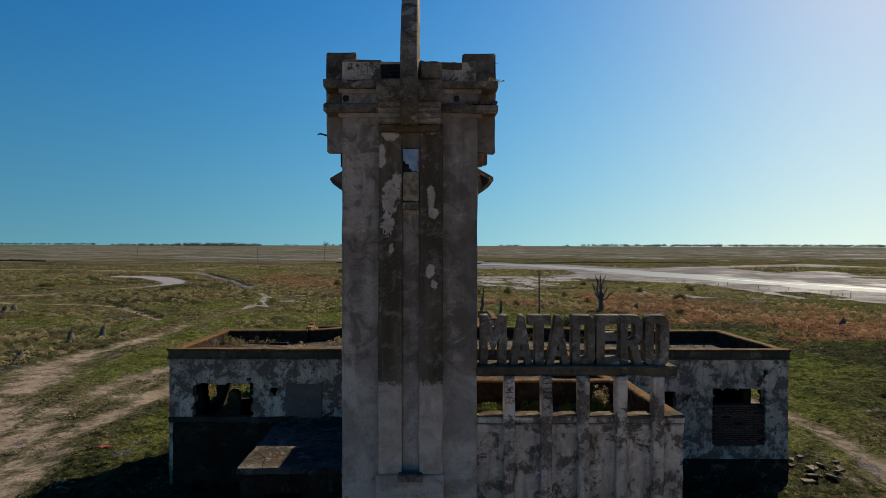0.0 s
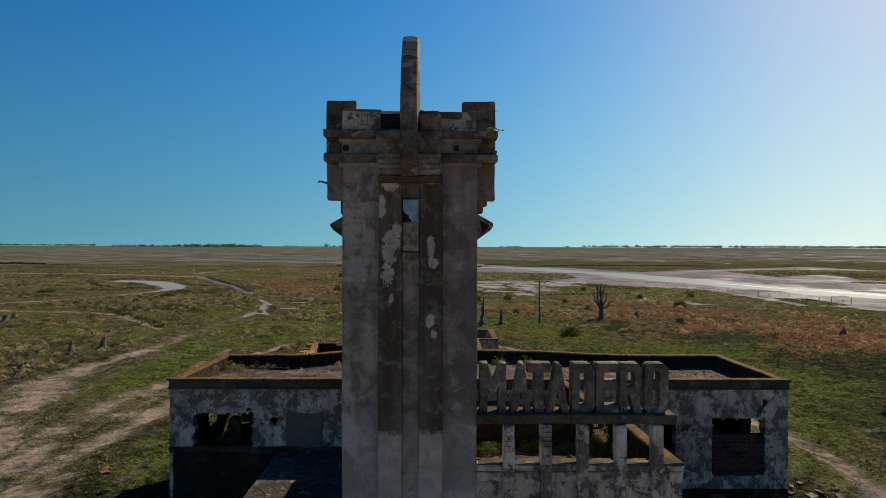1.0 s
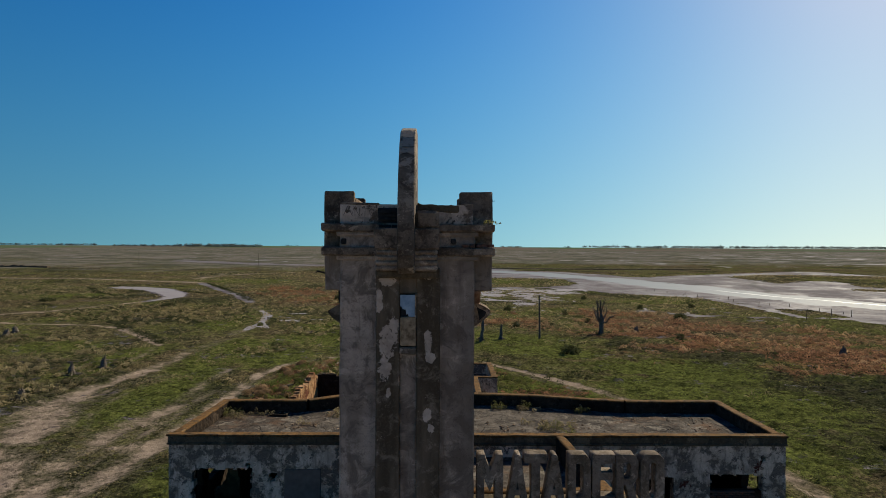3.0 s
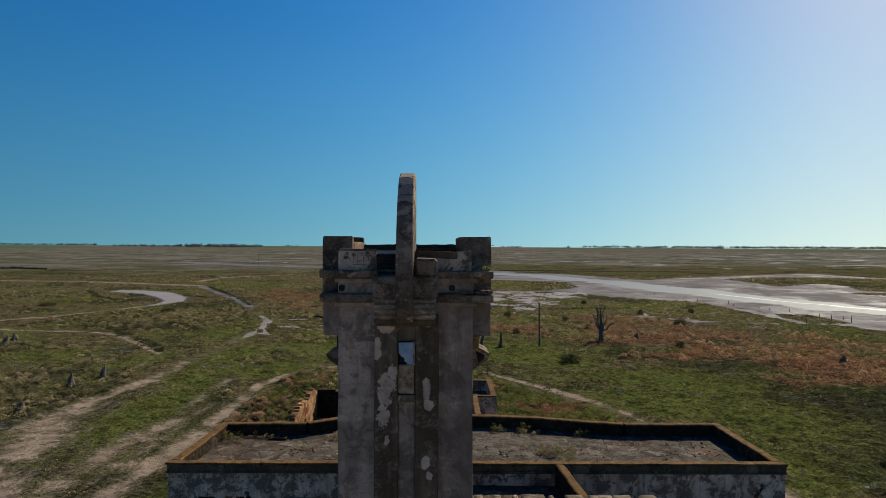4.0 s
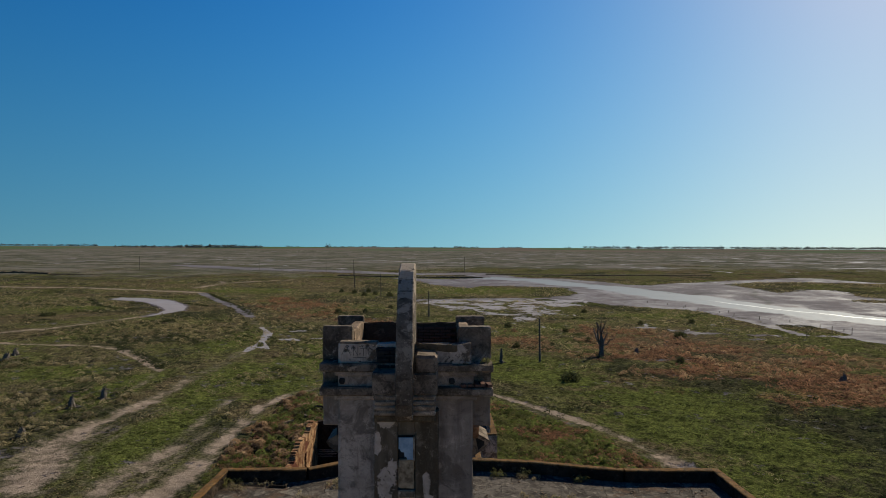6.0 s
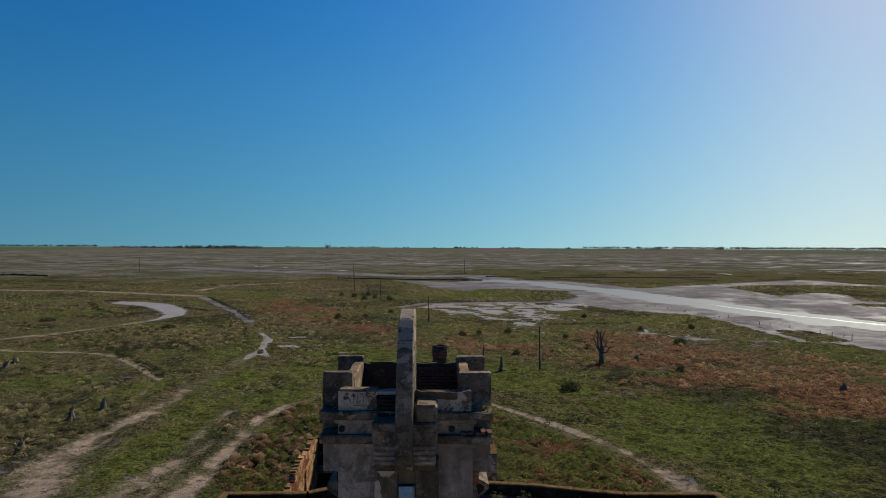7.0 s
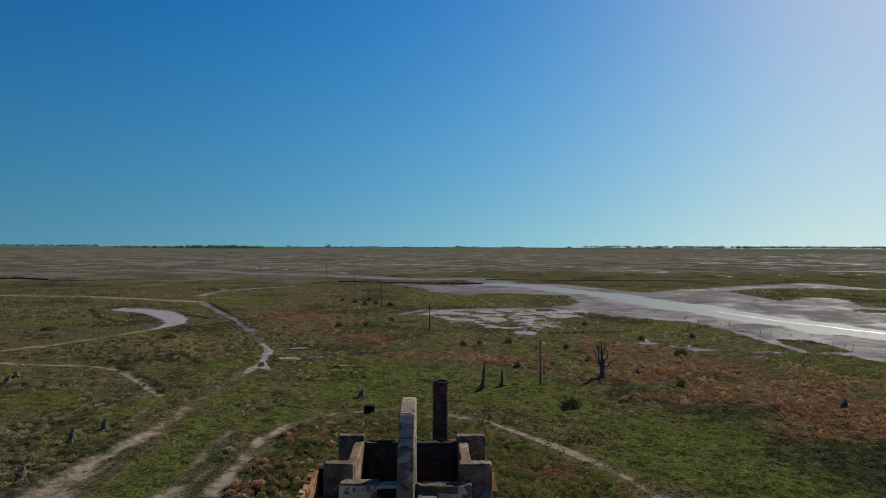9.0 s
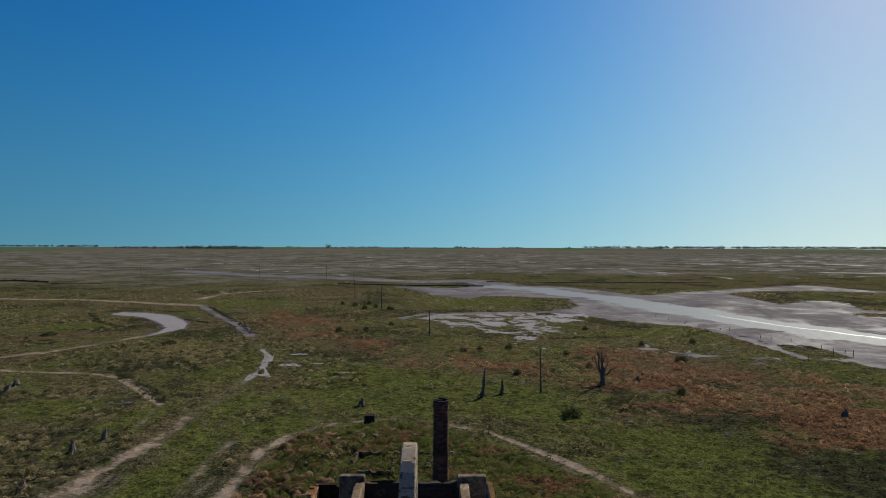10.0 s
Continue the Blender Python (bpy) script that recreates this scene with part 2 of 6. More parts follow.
def roof_screed():
    """Old grey roof screed: cracked into fields, with scuffed pale patches, black damp and rusty stains."""
    n = Nodes("roof_screed", 0.95)
    fine, mid, big = n.noise(20, 6, 0.75), n.noise(2.6, 9, 0.76, None, 6.0, 0.6), n.noise(0.7, 7, 0.68, None, 2.0, 0.5)
    c = n.mix(n.step(big, 0.4, 0.58), (0.045, 0.042, 0.04), (0.115, 0.107, 0.1))
    c = n.mix(n.math("MULTIPLY", n.step(n.noise(0.45, 7, 0.7, None, 27.0, 0.4), 0.5, 0.62), 0.75), c, (0.11, 0.066, 0.042))
    c = n.mix(n.math("MULTIPLY", n.step(mid, 0.52, 0.57), 0.7), c, (0.034, 0.03, 0.027))
    c = n.mix(n.math("MULTIPLY", n.step(n.noise(1.7, 9, 0.8, None, 14.0, 0.5), 0.555, 0.575), 0.75), c, (0.21, 0.2, 0.185))
    c = n.mix(n.math("MULTIPLY", n.step(n.noise(4.5, 8, 0.8, None, 16.0, 0.3), 0.6, 0.62), 0.6), c, (0.25, 0.235, 0.22))
    c = n.mix(n.math("MULTIPLY", n.step(n.noise(9, 7, 0.8, None, 43.0), 0.57, 0.62), 0.6), c, (0.026, 0.022, 0.018))
    v = n.t.nodes.new("ShaderNodeTexVoronoi")
    v.feature, v.inputs["Scale"].default_value, v.inputs["Randomness"].default_value = "DISTANCE_TO_EDGE", 1.1, 0.9
    warp = n.t.nodes.new("ShaderNodeVectorMath")
    warp.operation = "MULTIPLY_ADD"
    wob = n.t.nodes.new("ShaderNodeTexNoise")
    wob.inputs["Scale"].default_value = 1.5
    n.t.links.new(n.pos, wob.inputs["Vector"])
    n.t.links.new(wob.outputs["Color"], warp.inputs[0])
    warp.inputs[1].default_value = (0.5, 0.5, 0.0)
    n.t.links.new(n.pos, warp.inputs[2])
    n.t.links.new(warp.outputs[0], v.inputs["Vector"])
    crack = n.step(v.outputs["Distance"], 0.014, 0.004)
    c = n.mix(n.math("MULTIPLY", crack, 0.5), c, (0.022, 0.019, 0.016))
    n.bump(n.math("SUBTRACT", n.math("ADD", n.math("MULTIPLY", fine, 0.5), mid), crack), 0.9, 0.05)
    return n.done(n.mix(1.0, c, (0.88, 0.79, 0.68), "MULTIPLY"))


def brickwork(name, a=(0.045, 0.018, 0.012), b=(0.1, 0.042, 0.028)):
    n = Nodes(name, 0.9)
    fine = n.noise(30, 5, 0.7)
    c = n.mix(n.random(), a, b)
    c = n.mix(n.math("MULTIPLY", n.step(n.noise(4, 6, 0.7), 0.45, 0.7), 0.6), c, (0.045, 0.035, 0.03))
    c = n.mix(n.math("MULTIPLY", fine, 0.3), c, (0.25, 0.18, 0.14))
    n.bump(fine, 0.5, 0.01)
    return n.done(c)


def round_brick(name, cx, cy, r):
    """Brick courses wrapped round a stack."""
    n = Nodes(name, 0.92)
    p = n.xyz()
    a = n.math("MULTIPLY", n.math("ARCTAN2", n.math("SUBTRACT", p[1], cy), n.math("SUBTRACT", p[0], cx)), r)
    comb = n.t.nodes.new("ShaderNodeCombineXYZ")
    n.put(comb.inputs[0], a)
    n.put(comb.inputs[1], p[2])
    b = n.t.nodes.new("ShaderNodeTexBrick")
    n.t.links.new(comb.outputs[0], b.inputs["Vector"])
    for key, v in (("Scale", 1.0), ("Mortar Size", 0.008), ("Brick Width", 0.25), ("Row Height", 0.075), ("Bias", 0.0)):
        b.inputs[key].default_value = v
    n.put(b.inputs["Color1"], (0.06, 0.027, 0.019))
    n.put(b.inputs["Color2"], (0.19, 0.08, 0.055))
    n.put(b.inputs["Mortar"], (0.075, 0.06, 0.048))
    soot_shade = n.step(n.noise(1.6, 8, 0.72, (1, 1, 0.5)), 0.42, 0.66)
    c = n.mix(n.math("MULTIPLY", soot_shade, 0.75), b.outputs["Color"], (0.025, 0.018, 0.015))
    n.bump(n.math("SUBTRACT", n.noise(20, 5, 0.7), b.outputs["Fac"]), 0.8, 0.02)
    return n.done(c)


def timber():
    n = Nodes("dead_wood", 0.9)
    grain = n.noise(9, 6, 0.7, (4, 4, 0.4))
    c = n.mix(n.step(grain, 0.3, 0.7), (0.045, 0.036, 0.027), (0.19, 0.153, 0.12))
    n.bump(grain, 0.8, 0.03)
    return n.done(c)


def leaf(name, a, b):
    n = Nodes(name, 0.75)
    c = n.mix(n.attr("tint"), a, b)
    n.bsdf.inputs["Specular IOR Level"].default_value = 0.05
    thin, both = n.t.nodes.new("ShaderNodeBsdfTranslucent"), n.t.nodes.new("ShaderNodeMixShader")
    n.put(thin.inputs["Color"], c)
    both.inputs[0].default_value = 0.55
    n.t.links.new(n.bsdf.outputs[0], both.inputs[1])
    n.t.links.new(thin.outputs[0], both.inputs[2])
    n.t.links.new(both.outputs[0], n.t.nodes["Material Output"].inputs["Surface"])
    return n.done(c)


def plain(name, a, b, rough, scale=8, metal=0.0):
    n = Nodes(name, rough)
    n.bsdf.inputs["Metallic"].default_value = metal
    c = n.mix(n.step(n.noise(scale, 6, 0.7), 0.3, 0.7), a, b)
    n.bump(n.noise(scale * 3, 4, 0.6), 0.3, 0.01)
    return n.done(c)


def ground_material():
    """Salt-marsh pasture: green and straw grass, russet glasswort, bare tracks, and wet mud that shines."""
    n = Nodes("pasture", 0.95)
    fine, small, mid, big = n.noise(4.6, 7, 0.74), n.noise(0.75, 7, 0.72, None, 2.0), n.noise(0.16, 6, 0.65, None, 5.0), n.noise(0.02, 5, 0.6, None, 9.0)
    broken = n.math("ADD", n.math("MULTIPLY", n.math("SUBTRACT", small, 0.5), 2.6), n.math("MULTIPLY", n.math("SUBTRACT", n.noise(0.22, 8, 0.72, None, 25.0, 0.6), 0.5), 2.4))

    def torn(name, amount):
        """A mask whose rim is broken up by noise, and which stays empty where it is empty."""
        value = n.attr(name)
        return n.math("ADD", value, n.math("MULTIPLY", n.math("MULTIPLY", broken, amount), n.math("MULTIPLY", value, 2.0, 0, True)))

    green = n.mix(n.step(fine, 0.4, 0.62), (0.034, 0.035, 0.014), (0.122, 0.12, 0.046))
    straw = n.mix(n.step(fine, 0.4, 0.62), (0.039, 0.034, 0.019), (0.136, 0.115, 0.061))
    dark = n.mix(n.step(fine, 0.38, 0.64), (0.014, 0.016, 0.009), (0.054, 0.054, 0.03))
    brown = n.mix(n.step(fine, 0.4, 0.62), (0.046, 0.035, 0.022), (0.14, 0.104, 0.064))
    c = n.mix(n.step(n.math("ADD", mid, n.math("MULTIPLY", n.math("SUBTRACT", small, 0.5), 0.7)), 0.44, 0.58), green, straw)
    c = n.mix(n.math("MULTIPLY", n.step(torn("dull", 0.5), 0.35, 0.75), 0.7), c, brown)
    c = n.mix(n.math("MULTIPLY", n.step(small, 0.52, 0.62), 0.65), c, dark)
    c = n.mix(n.math("MULTIPLY", n.step(torn("heath_shade", 0.7), 0.3, 0.7), 0.85), c, dark)
    lush = n.step(torn("lush", 0.6), 0.3, 0.75)
    c = n.mix(lush, c, n.mix(n.step(fine, 0.35, 0.7), (0.034, 0.039, 0.013), (0.122, 0.136, 0.038)))
    red = n.step(torn("russet", 0.7), 0.4, 0.66)
    c = n.mix(n.math("MULTIPLY", red, 0.55), c, n.mix(n.step(fine, 0.36, 0.66), (0.05, 0.028, 0.02), (0.27, 0.13, 0.075)))
    gold = n.step(torn("gold", 0.9), 0.5, 0.72)
    c = n.mix(n.math("MULTIPLY", gold, 0.6), c, n.mix(fine, (0.1, 0.082, 0.038), (0.24, 0.19, 0.09)))
    tuft = n.math("ADD", n.math("MULTIPLY", n.noise(2.2, 5, 0.72, None, 61.0), 0.6), n.math("MULTIPLY", n.noise(0.8, 5, 0.7, (0.7, 1, 1), 67.0), 0.4))
    c = n.mix(1.0, c, n.mix(n.step(tuft, 0.4, 0.58), (0.38, 0.39, 0.42), (1.2, 1.18, 1.12)), "MULTIPLY")
    # far marsh and fields are greyed in colour, in place of haze
    marsh = n.step(torn("marsh", 0.8), 0.3, 0.9)
    drift = n.noise(0.05, 8, 0.74, (0.75, 0.8, 1), 15.0)
    c = n.mix(n.math("MULTIPLY", marsh, 0.75), c, n.mix(n.step(drift, 0.42, 0.6), (0.052, 0.056, 0.04), (0.16, 0.142, 0.13)))
    fields = n.attr("field")
    c = n.mix(fields, c, n.mix(n.step(n.noise(0.0016, 3, 0.5, (1, 0.5, 1), 71.0), 0.44, 0.56), (0.105, 0.084, 0.07), (0.062, 0.088, 0.045)))
    rub = n.math("ADD", torn("bare", 0.85), n.math("MULTIPLY", n.math("SUBTRACT", fine, 0.5), 1.3))
    c = n.mix(n.math("MULTIPLY", n.step(rub, 0.12, 0.5), 0.7), c, n.mix(fine, (0.06, 0.052, 0.034), (0.125, 0.108, 0.072)))
    bare = n.step(rub, 0.36, 0.95)
    soil = n.mix(n.step(small, 0.34, 0.66), (0.15, 0.112, 0.086), (0.36, 0.272, 0.21))
    c = n.mix(n.math("MULTIPLY", bare, 0.76), c, soil)
    # unseen pale soil, added to throw warm light onto the shaded front
    c = n.mix(n.step(n.attr("bounce_soil"), 0.3, 0.7), c, n.mix(n.step(small, 0.3, 0.7), (0.3, 0.24, 0.185), (0.4, 0.33, 0.26)))
    pools = n.math("ADD", n.noise(0.2, 8, 0.7, (1.0, 0.75, 1), 41.0, 0.6), n.math("MULTIPLY", n.math("SUBTRACT", n.attr("ponded"), 1.0), 0.32))
    sheets = n.math("ADD", n.noise(0.034, 9, 0.72, (0.9, 0.8, 1), 45.0, 0.7), n.math("MULTIPLY", n.math("SUBTRACT", n.attr("flats"), 1.0), 0.2))
    sheets = n.math("ADD", sheets, n.math("MULTIPLY", n.math("SUBTRACT", n.noise(0.005, 4, 0.6, (0.6, 1, 1), 47.0), 0.5), 0.3))
    wet = n.step(torn("wet", 0.5), 0.45, 0.56)
    lakes = n.math("MULTIPLY", n.step(pools, 0.475, 0.5), n.step(n.attr("ponded"), 0.02, 0.1))
    lakes = n.math("MAXIMUM", lakes, n.math("MULTIPLY", n.step(sheets, 0.56, 0.615), n.step(n.attr("flats"), 0.02, 0.1)))
    wet = n.math("MAXIMUM", wet, lakes)
    flow = n.noise(0.06, 9, 0.72, (0.8, 0.7, 1), 3.0, 1.2)
    braid = n.noise(0.1, 9, 0.75, (1.0, 0.55, 1), 33.0, 1.2)
    mud = n.mix(n.step(flow, 0.38, 0.62), (0.074, 0.062, 0.067), (0.132, 0.118, 0.126))
    mud = n.mix(n.math("MULTIPLY", n.step(braid, 0.5, 0.6), 0.75), mud, (0.076, 0.059, 0.064))
    mud = n.mix(n.math("MULTIPLY", n.step(n.noise(0.5, 8, 0.8, (0.7, 0.5, 1), 53.0, 0.4), 0.55, 0.66), 0.6), mud, (0.05, 0.04, 0.04))
    mud = n.mix(n.math("MULTIPLY", n.attr("creek"), 0.8), mud, (0.05, 0.042, 0.042))
    # pale sky reflection of the pools, put into the mud colour
    mud = n.mix(lakes, mud, (0.205, 0.186, 0.192))
    c = n.mix(wet, c, mud)
    pool = n.math("MULTIPLY", wet, n.step(n.math("ADD", n.attr("pool"), n.math("MULTIPLY", n.math("SUBTRACT", flow, 0.5), 1.1)), 0.35, 0.75))
    # bluish sheen of the channel water, put in as colour
    c = n.mix(n.math("MULTIPLY", pool, 0.85), c, (0.16, 0.18, 0.19))
    stream = n.math("MULTIPLY", wet, n.step(n.attr("stream"), 0.4, 0.9))
    c = n.mix(stream, c, (0.16, 0.165, 0.165))
    shine = n.math("MULTIPLY", wet, n.step(n.math("ADD", flow, n.math("MULTIPLY", pool, 0.25)), 0.38, 0.66))
    r = n.math("SUBTRACT", n.math("SUBTRACT", 0.97, n.math("MULTIPLY", shine, 0.34)), n.math("MULTIPLY", stream, 0.24), 0, True)
    rough = n.math("SUBTRACT", 1.0, n.math("MULTIPLY", wet, 0.985))
    n.bump(n.math("MULTIPLY", n.math("ADD", fine, n.math("MULTIPLY", small, 1.6)), rough), 1.0, 0.12)
    n.put(n.bsdf.inputs["Specular IOR Level"], n.math("ADD", n.math("MULTIPLY", wet, 0.07), n.math("MULTIPLY", stream, 0.25)))
    return n.done(c, r)


M_GROUND = ground_material()
M_TOWER, M_MOULD = tower_light(), tower_dark()
M_PALE = plaster("pale_parapet", (0.46, 0.425, 0.395), (0.11, 0.096, 0.084), 0.56, 0.9, 0.5)
M_WALL = plaster("lime_wall", (0.64, 0.56, 0.485), (0.17, 0.145, 0.125), 0.53, 0.64, 0.7)
# damp band, its colour lowered again for the shadow at its foot
M_PLINTH = plaster("damp_plinth", (0.1, 0.09, 0.084), (0.022, 0.019, 0.017), 0.45, 0.6, 0.85)
M_LICHEN = plaster("lichen_wall", (0.42, 0.27, 0.15), (0.16, 0.085, 0.045), 0.52, 0.58, 0.75)
M_SCREEN = plaster("screen_wall", (0.54, 0.49, 0.455), (0.14, 0.12, 0.105), 0.56, 0.78, 0.6)
M_CONC = concrete("dark_concrete", (0.072, 0.063, 0.054), (0.19, 0.168, 0.145), (0.035, 0.03, 0.025), 0.75)
M_SIGN = concrete("sign_concrete", (0.085, 0.075, 0.066), (0.2, 0.18, 0.158), (0.05, 0.042, 0.03), 0.75)
M_REED = concrete("reed_concrete", (0.13, 0.115, 0.1), (0.25, 0.226, 0.2), (0.06, 0.05, 0.038), 0.6)
M_COPE = concrete("lichen_coping", (0.046, 0.034, 0.02), (0.1, 0.072, 0.042), (0.022, 0.016, 0.01), 0.75, 0.42)
M_ROOF = roof_screed()
M_INNER = concrete("inner_wall", (0.085, 0.066, 0.05), (0.18, 0.145, 0.115), (0.035, 0.027, 0.02), 0.55)
# near-black wall tone with the shade of recesses and sunless sides put in
M_DARK_SHADED = concrete("dark_shaded_wall", (0.016, 0.013, 0.01), (0.042, 0.033, 0.026), (0.009, 0.007, 0.006), 0.6)
M_MOSS = concrete("mossy_concrete", (0.045, 0.04, 0.029), (0.11, 0.095, 0.07))
M_BLADE = concrete("blade_concrete", (0.055, 0.049, 0.042), (0.14, 0.128, 0.114), (0.03, 0.024, 0.018), 0.7, 0.0, 12.9)
M_BRICK = brickwork("old_brick")
M_STACK = round_brick("stack_brick", 0.28, 31.7, 0.42)
M_MORTAR = concrete("mortar", (0.03, 0.024, 0.02), (0.066, 0.055, 0.046))
M_WOOD = timber()
M_BLUE = plain("blue_panel", (0.14, 0.21, 0.28), (0.26, 0.34, 0.4), 0.5, 5)
M_RUST = plain("rust_panel", (0.09, 0.062, 0.036), (0.3, 0.23, 0.15), 0.85, 6)
M_PANEL = plain("cement_panel", (0.12, 0.094, 0.077), (0.175, 0.138, 0.113), 0.93, 3)
M_RAG = plain("red_cloth", (0.16, 0.03, 0.035), (0.27, 0.07, 0.07), 0.9, 5)
M_ORANGE = plain("raw_brick", (0.16, 0.075, 0.035), (0.34, 0.17, 0.085), 0.92, 6)
# black for scribbles and iron, and in place of shade in holes
M_INK_SHADE = plain("black_paint_shade", (0.012, 0.012, 0.012), (0.03, 0.03, 0.03), 0.8)
M_SCRATCH = plain("faint_paint", (0.07, 0.06, 0.05), (0.14, 0.12, 0.1), 0.9)
M_GRASS = leaf("grass_blades", (0.024, 0.025, 0.009), (0.24, 0.225, 0.082))
M_DRY = leaf("dry_grass", (0.05, 0.03, 0.018), (0.37, 0.192, 0.108))
M_STRAW = leaf("straw_grass", (0.045, 0.037, 0.02), (0.44, 0.35, 0.19))
M_TUSSOCK = leaf("brown_tussock", (0.1, 0.062, 0.034), (0.46, 0.3, 0.172))
M_BUSH = leaf("shrub_leaves", (0.016, 0.021, 0.009), (0.075, 0.08, 0.034))
# distance haze is put into these leaf colours: paler and bluer
M_FAR_HAZE = leaf("far_trees", (0.065, 0.085, 0.085), (0.11, 0.13, 0.125))
M_LUSH = leaf("lush_grass", (0.028, 0.035, 0.009), (0.205, 0.232, 0.06))


# ---- mesh helpers ----
def thing(name, label, category, at=(0, 0, 0), group="", kind=""):
    ob = new(name)
    ob.location = at
    return tagged(ob, label, category, group, kind)


def as_mesh(name, data):
    if isinstance(data, bpy.types.Mesh):
        return data
    me = bpy.data.meshes.new(name)
    data.normal_update()
    data.to_mesh(me)
    data.free()
    return me


def part(name, data, material, parent=None, label=""):
    """One mesh object in world coordinates, under a thing or a part."""
    me = as_mesh(name, data)
    if not me.materials:
        me.materials.append(material)
    ob = new(name, me)
    if parent is not None:
        ob.parent = parent
        p, off = parent, Vector()
        while p is not None:
            off += p.location
            p = p.parent
        ob.location = -off
    return tagged(ob, label)


def lattice(bm, x0, x1, y0, y1, z0, z1, seg=0.3, wear=0.012, bevel=0.02, top=None):
    """A box as a lattice skin with worn, rounded edges. top(x, y): lowers its upper rim."""
    b = min(bevel, (x1 - x0) / 3, (y1 - y0) / 3, (z1 - z0) / 3)

    def cuts(lo, hi):
        k = max(1, int(round((hi - lo - 2 * b) / seg)))
        return [lo] + [lo + b + (hi - lo - 2 * b) * i / k for i in range(k + 1)] + [hi]

    xs, ys, zs = cuts(x0, x1), cuts(y0, y1), cuts(z0, z1)
    nx, ny, nz = len(xs) - 1, len(ys) - 1, len(zs) - 1
    made = {}

    def vert(i, j, k):
        key = (i, j, k)
        if key not in made:
            p = Vector((xs[i], ys[j], zs[k]))
            ends = [(i in (0, nx)), (j in (0, ny)), (k in (0, nz))]
            if sum(ends) > 1:
                for a, (e, last, idx) in enumerate(((ends[0], nx, i), (ends[1], ny, j), (ends[2], nz, k))):
                    if e:
                        p[a] += (b if idx == 0 else -b) * 0.55
            if top is not None and k == nz:
                p.z = min(p.z, top(p.x, p.y))
            if wear:
                p += noise.noise_vector(p * 2.3) * wear * (2.2 if sum(ends) > 1 else 1)
            made[key] = bm.verts.new(p)
        return made[key]

    for j in range(ny):
        for k in range(nz):
            bm.faces.new((vert(0, j, k), vert(0, j, k + 1), vert(0, j + 1, k + 1), vert(0, j + 1, k)))
            bm.faces.new((vert(nx, j, k), vert(nx, j + 1, k), vert(nx, j + 1, k + 1), vert(nx, j, k + 1)))
    for i in range(nx):
        for k in range(nz):
            bm.faces.new((vert(i, 0, k), vert(i + 1, 0, k), vert(i + 1, 0, k + 1), vert(i, 0, k + 1)))
            bm.faces.new((vert(i, ny, k), vert(i, ny, k + 1), vert(i + 1, ny, k + 1), vert(i + 1, ny, k)))
    for i in range(nx):
        for j in range(ny):
            bm.faces.new((vert(i, j, 0), vert(i, j + 1, 0), vert(i + 1, j + 1, 0), vert(i + 1, j, 0)))
            bm.faces.new((vert(i, j, nz), vert(i + 1, j, nz), vert(i + 1, j + 1, nz), vert(i, j + 1, nz)))
    return bm


def block(x0, x1, y0, y1, z0, z1, **kw):
    return lattice(bmesh.new(), x0, x1, y0, y1, z0, z1, **kw)


def ruin_wall(a, b, thick, z0, z1, solid, cell=0.1, wear=0.012):
    """A wall from a to b (plan), standing to the left of that line, with thickness; solid(u, z) says where masonry is left."""
    a, b = Vector((*a, 0)), Vector((*b, 0))
    along = (b - a).normalized()
    side = Vector((-along.y, along.x, 0)) * thick
    long = (b - a).length
    nu, nz = max(1, round(long / cell)), max(1, round((z1 - z0) / cell))
    du, dz = long / nu, (z1 - z0) / nz
    full = [[solid((i + 0.5) * du, z0 + (k + 0.5) * dz) for k in range(nz)] for i in range(nu)]
    bm, made = bmesh.new(), {}

    def vert(i, k, s):
        key = (i, k, s)
        if key not in made:
            p = a + along * (i * du) + Vector((0, 0, z0 + k * dz)) + side * s
            p += noise.noise_vector(p * 2.1) * wear + noise.noise_vector(p * 17.0) * cell * 0.28
            made[key] = bm.verts.new(p)
        return made[key]

    def there(i, k):
        return 0 <= i < nu and 0 <= k < nz and full[i][k]

    for i in range(nu):
        for k in range(nz):
            if not full[i][k]:
                continue
            bm.faces.new((vert(i, k, 0), vert(i + 1, k, 0), vert(i + 1, k + 1, 0), vert(i, k + 1, 0)))
            bm.faces.new((vert(i, k, 1), vert(i, k + 1, 1), vert(i + 1, k + 1, 1), vert(i + 1, k, 1)))
            for di, dk, (p, q) in ((-1, 0, ((i, k), (i, k + 1))), (1, 0, ((i + 1, k + 1), (i + 1, k))), (0, -1, ((i + 1, k), (i, k))), (0, 1, ((i, k + 1), (i + 1, k + 1)))):
                if not there(i + di, k + dk):
                    bm.faces.new((vert(*p, 0), vert(*q, 0), vert(*q, 1), vert(*p, 1)))
    return bm


def ragged(u, z, size=1.0, seed=0.0):
    return noise.fractal(Vector((u * 2.6 + seed, z * 2.6, seed)), 0.8, 2.0, 3) * size


def holes(openings, seed=0.0, rag=0.09):
    """A test for ruin_wall: masonry everywhere but in the openings (u0, u1, z0, z1), with ragged rims."""

    def solid(u, z):
        r = ragged(u, z, rag, seed)
        return not any(u0 - r < u < u1 + r and w0 - r < z < w1 + r for u0, u1, w0, w1 in openings)

    return solid


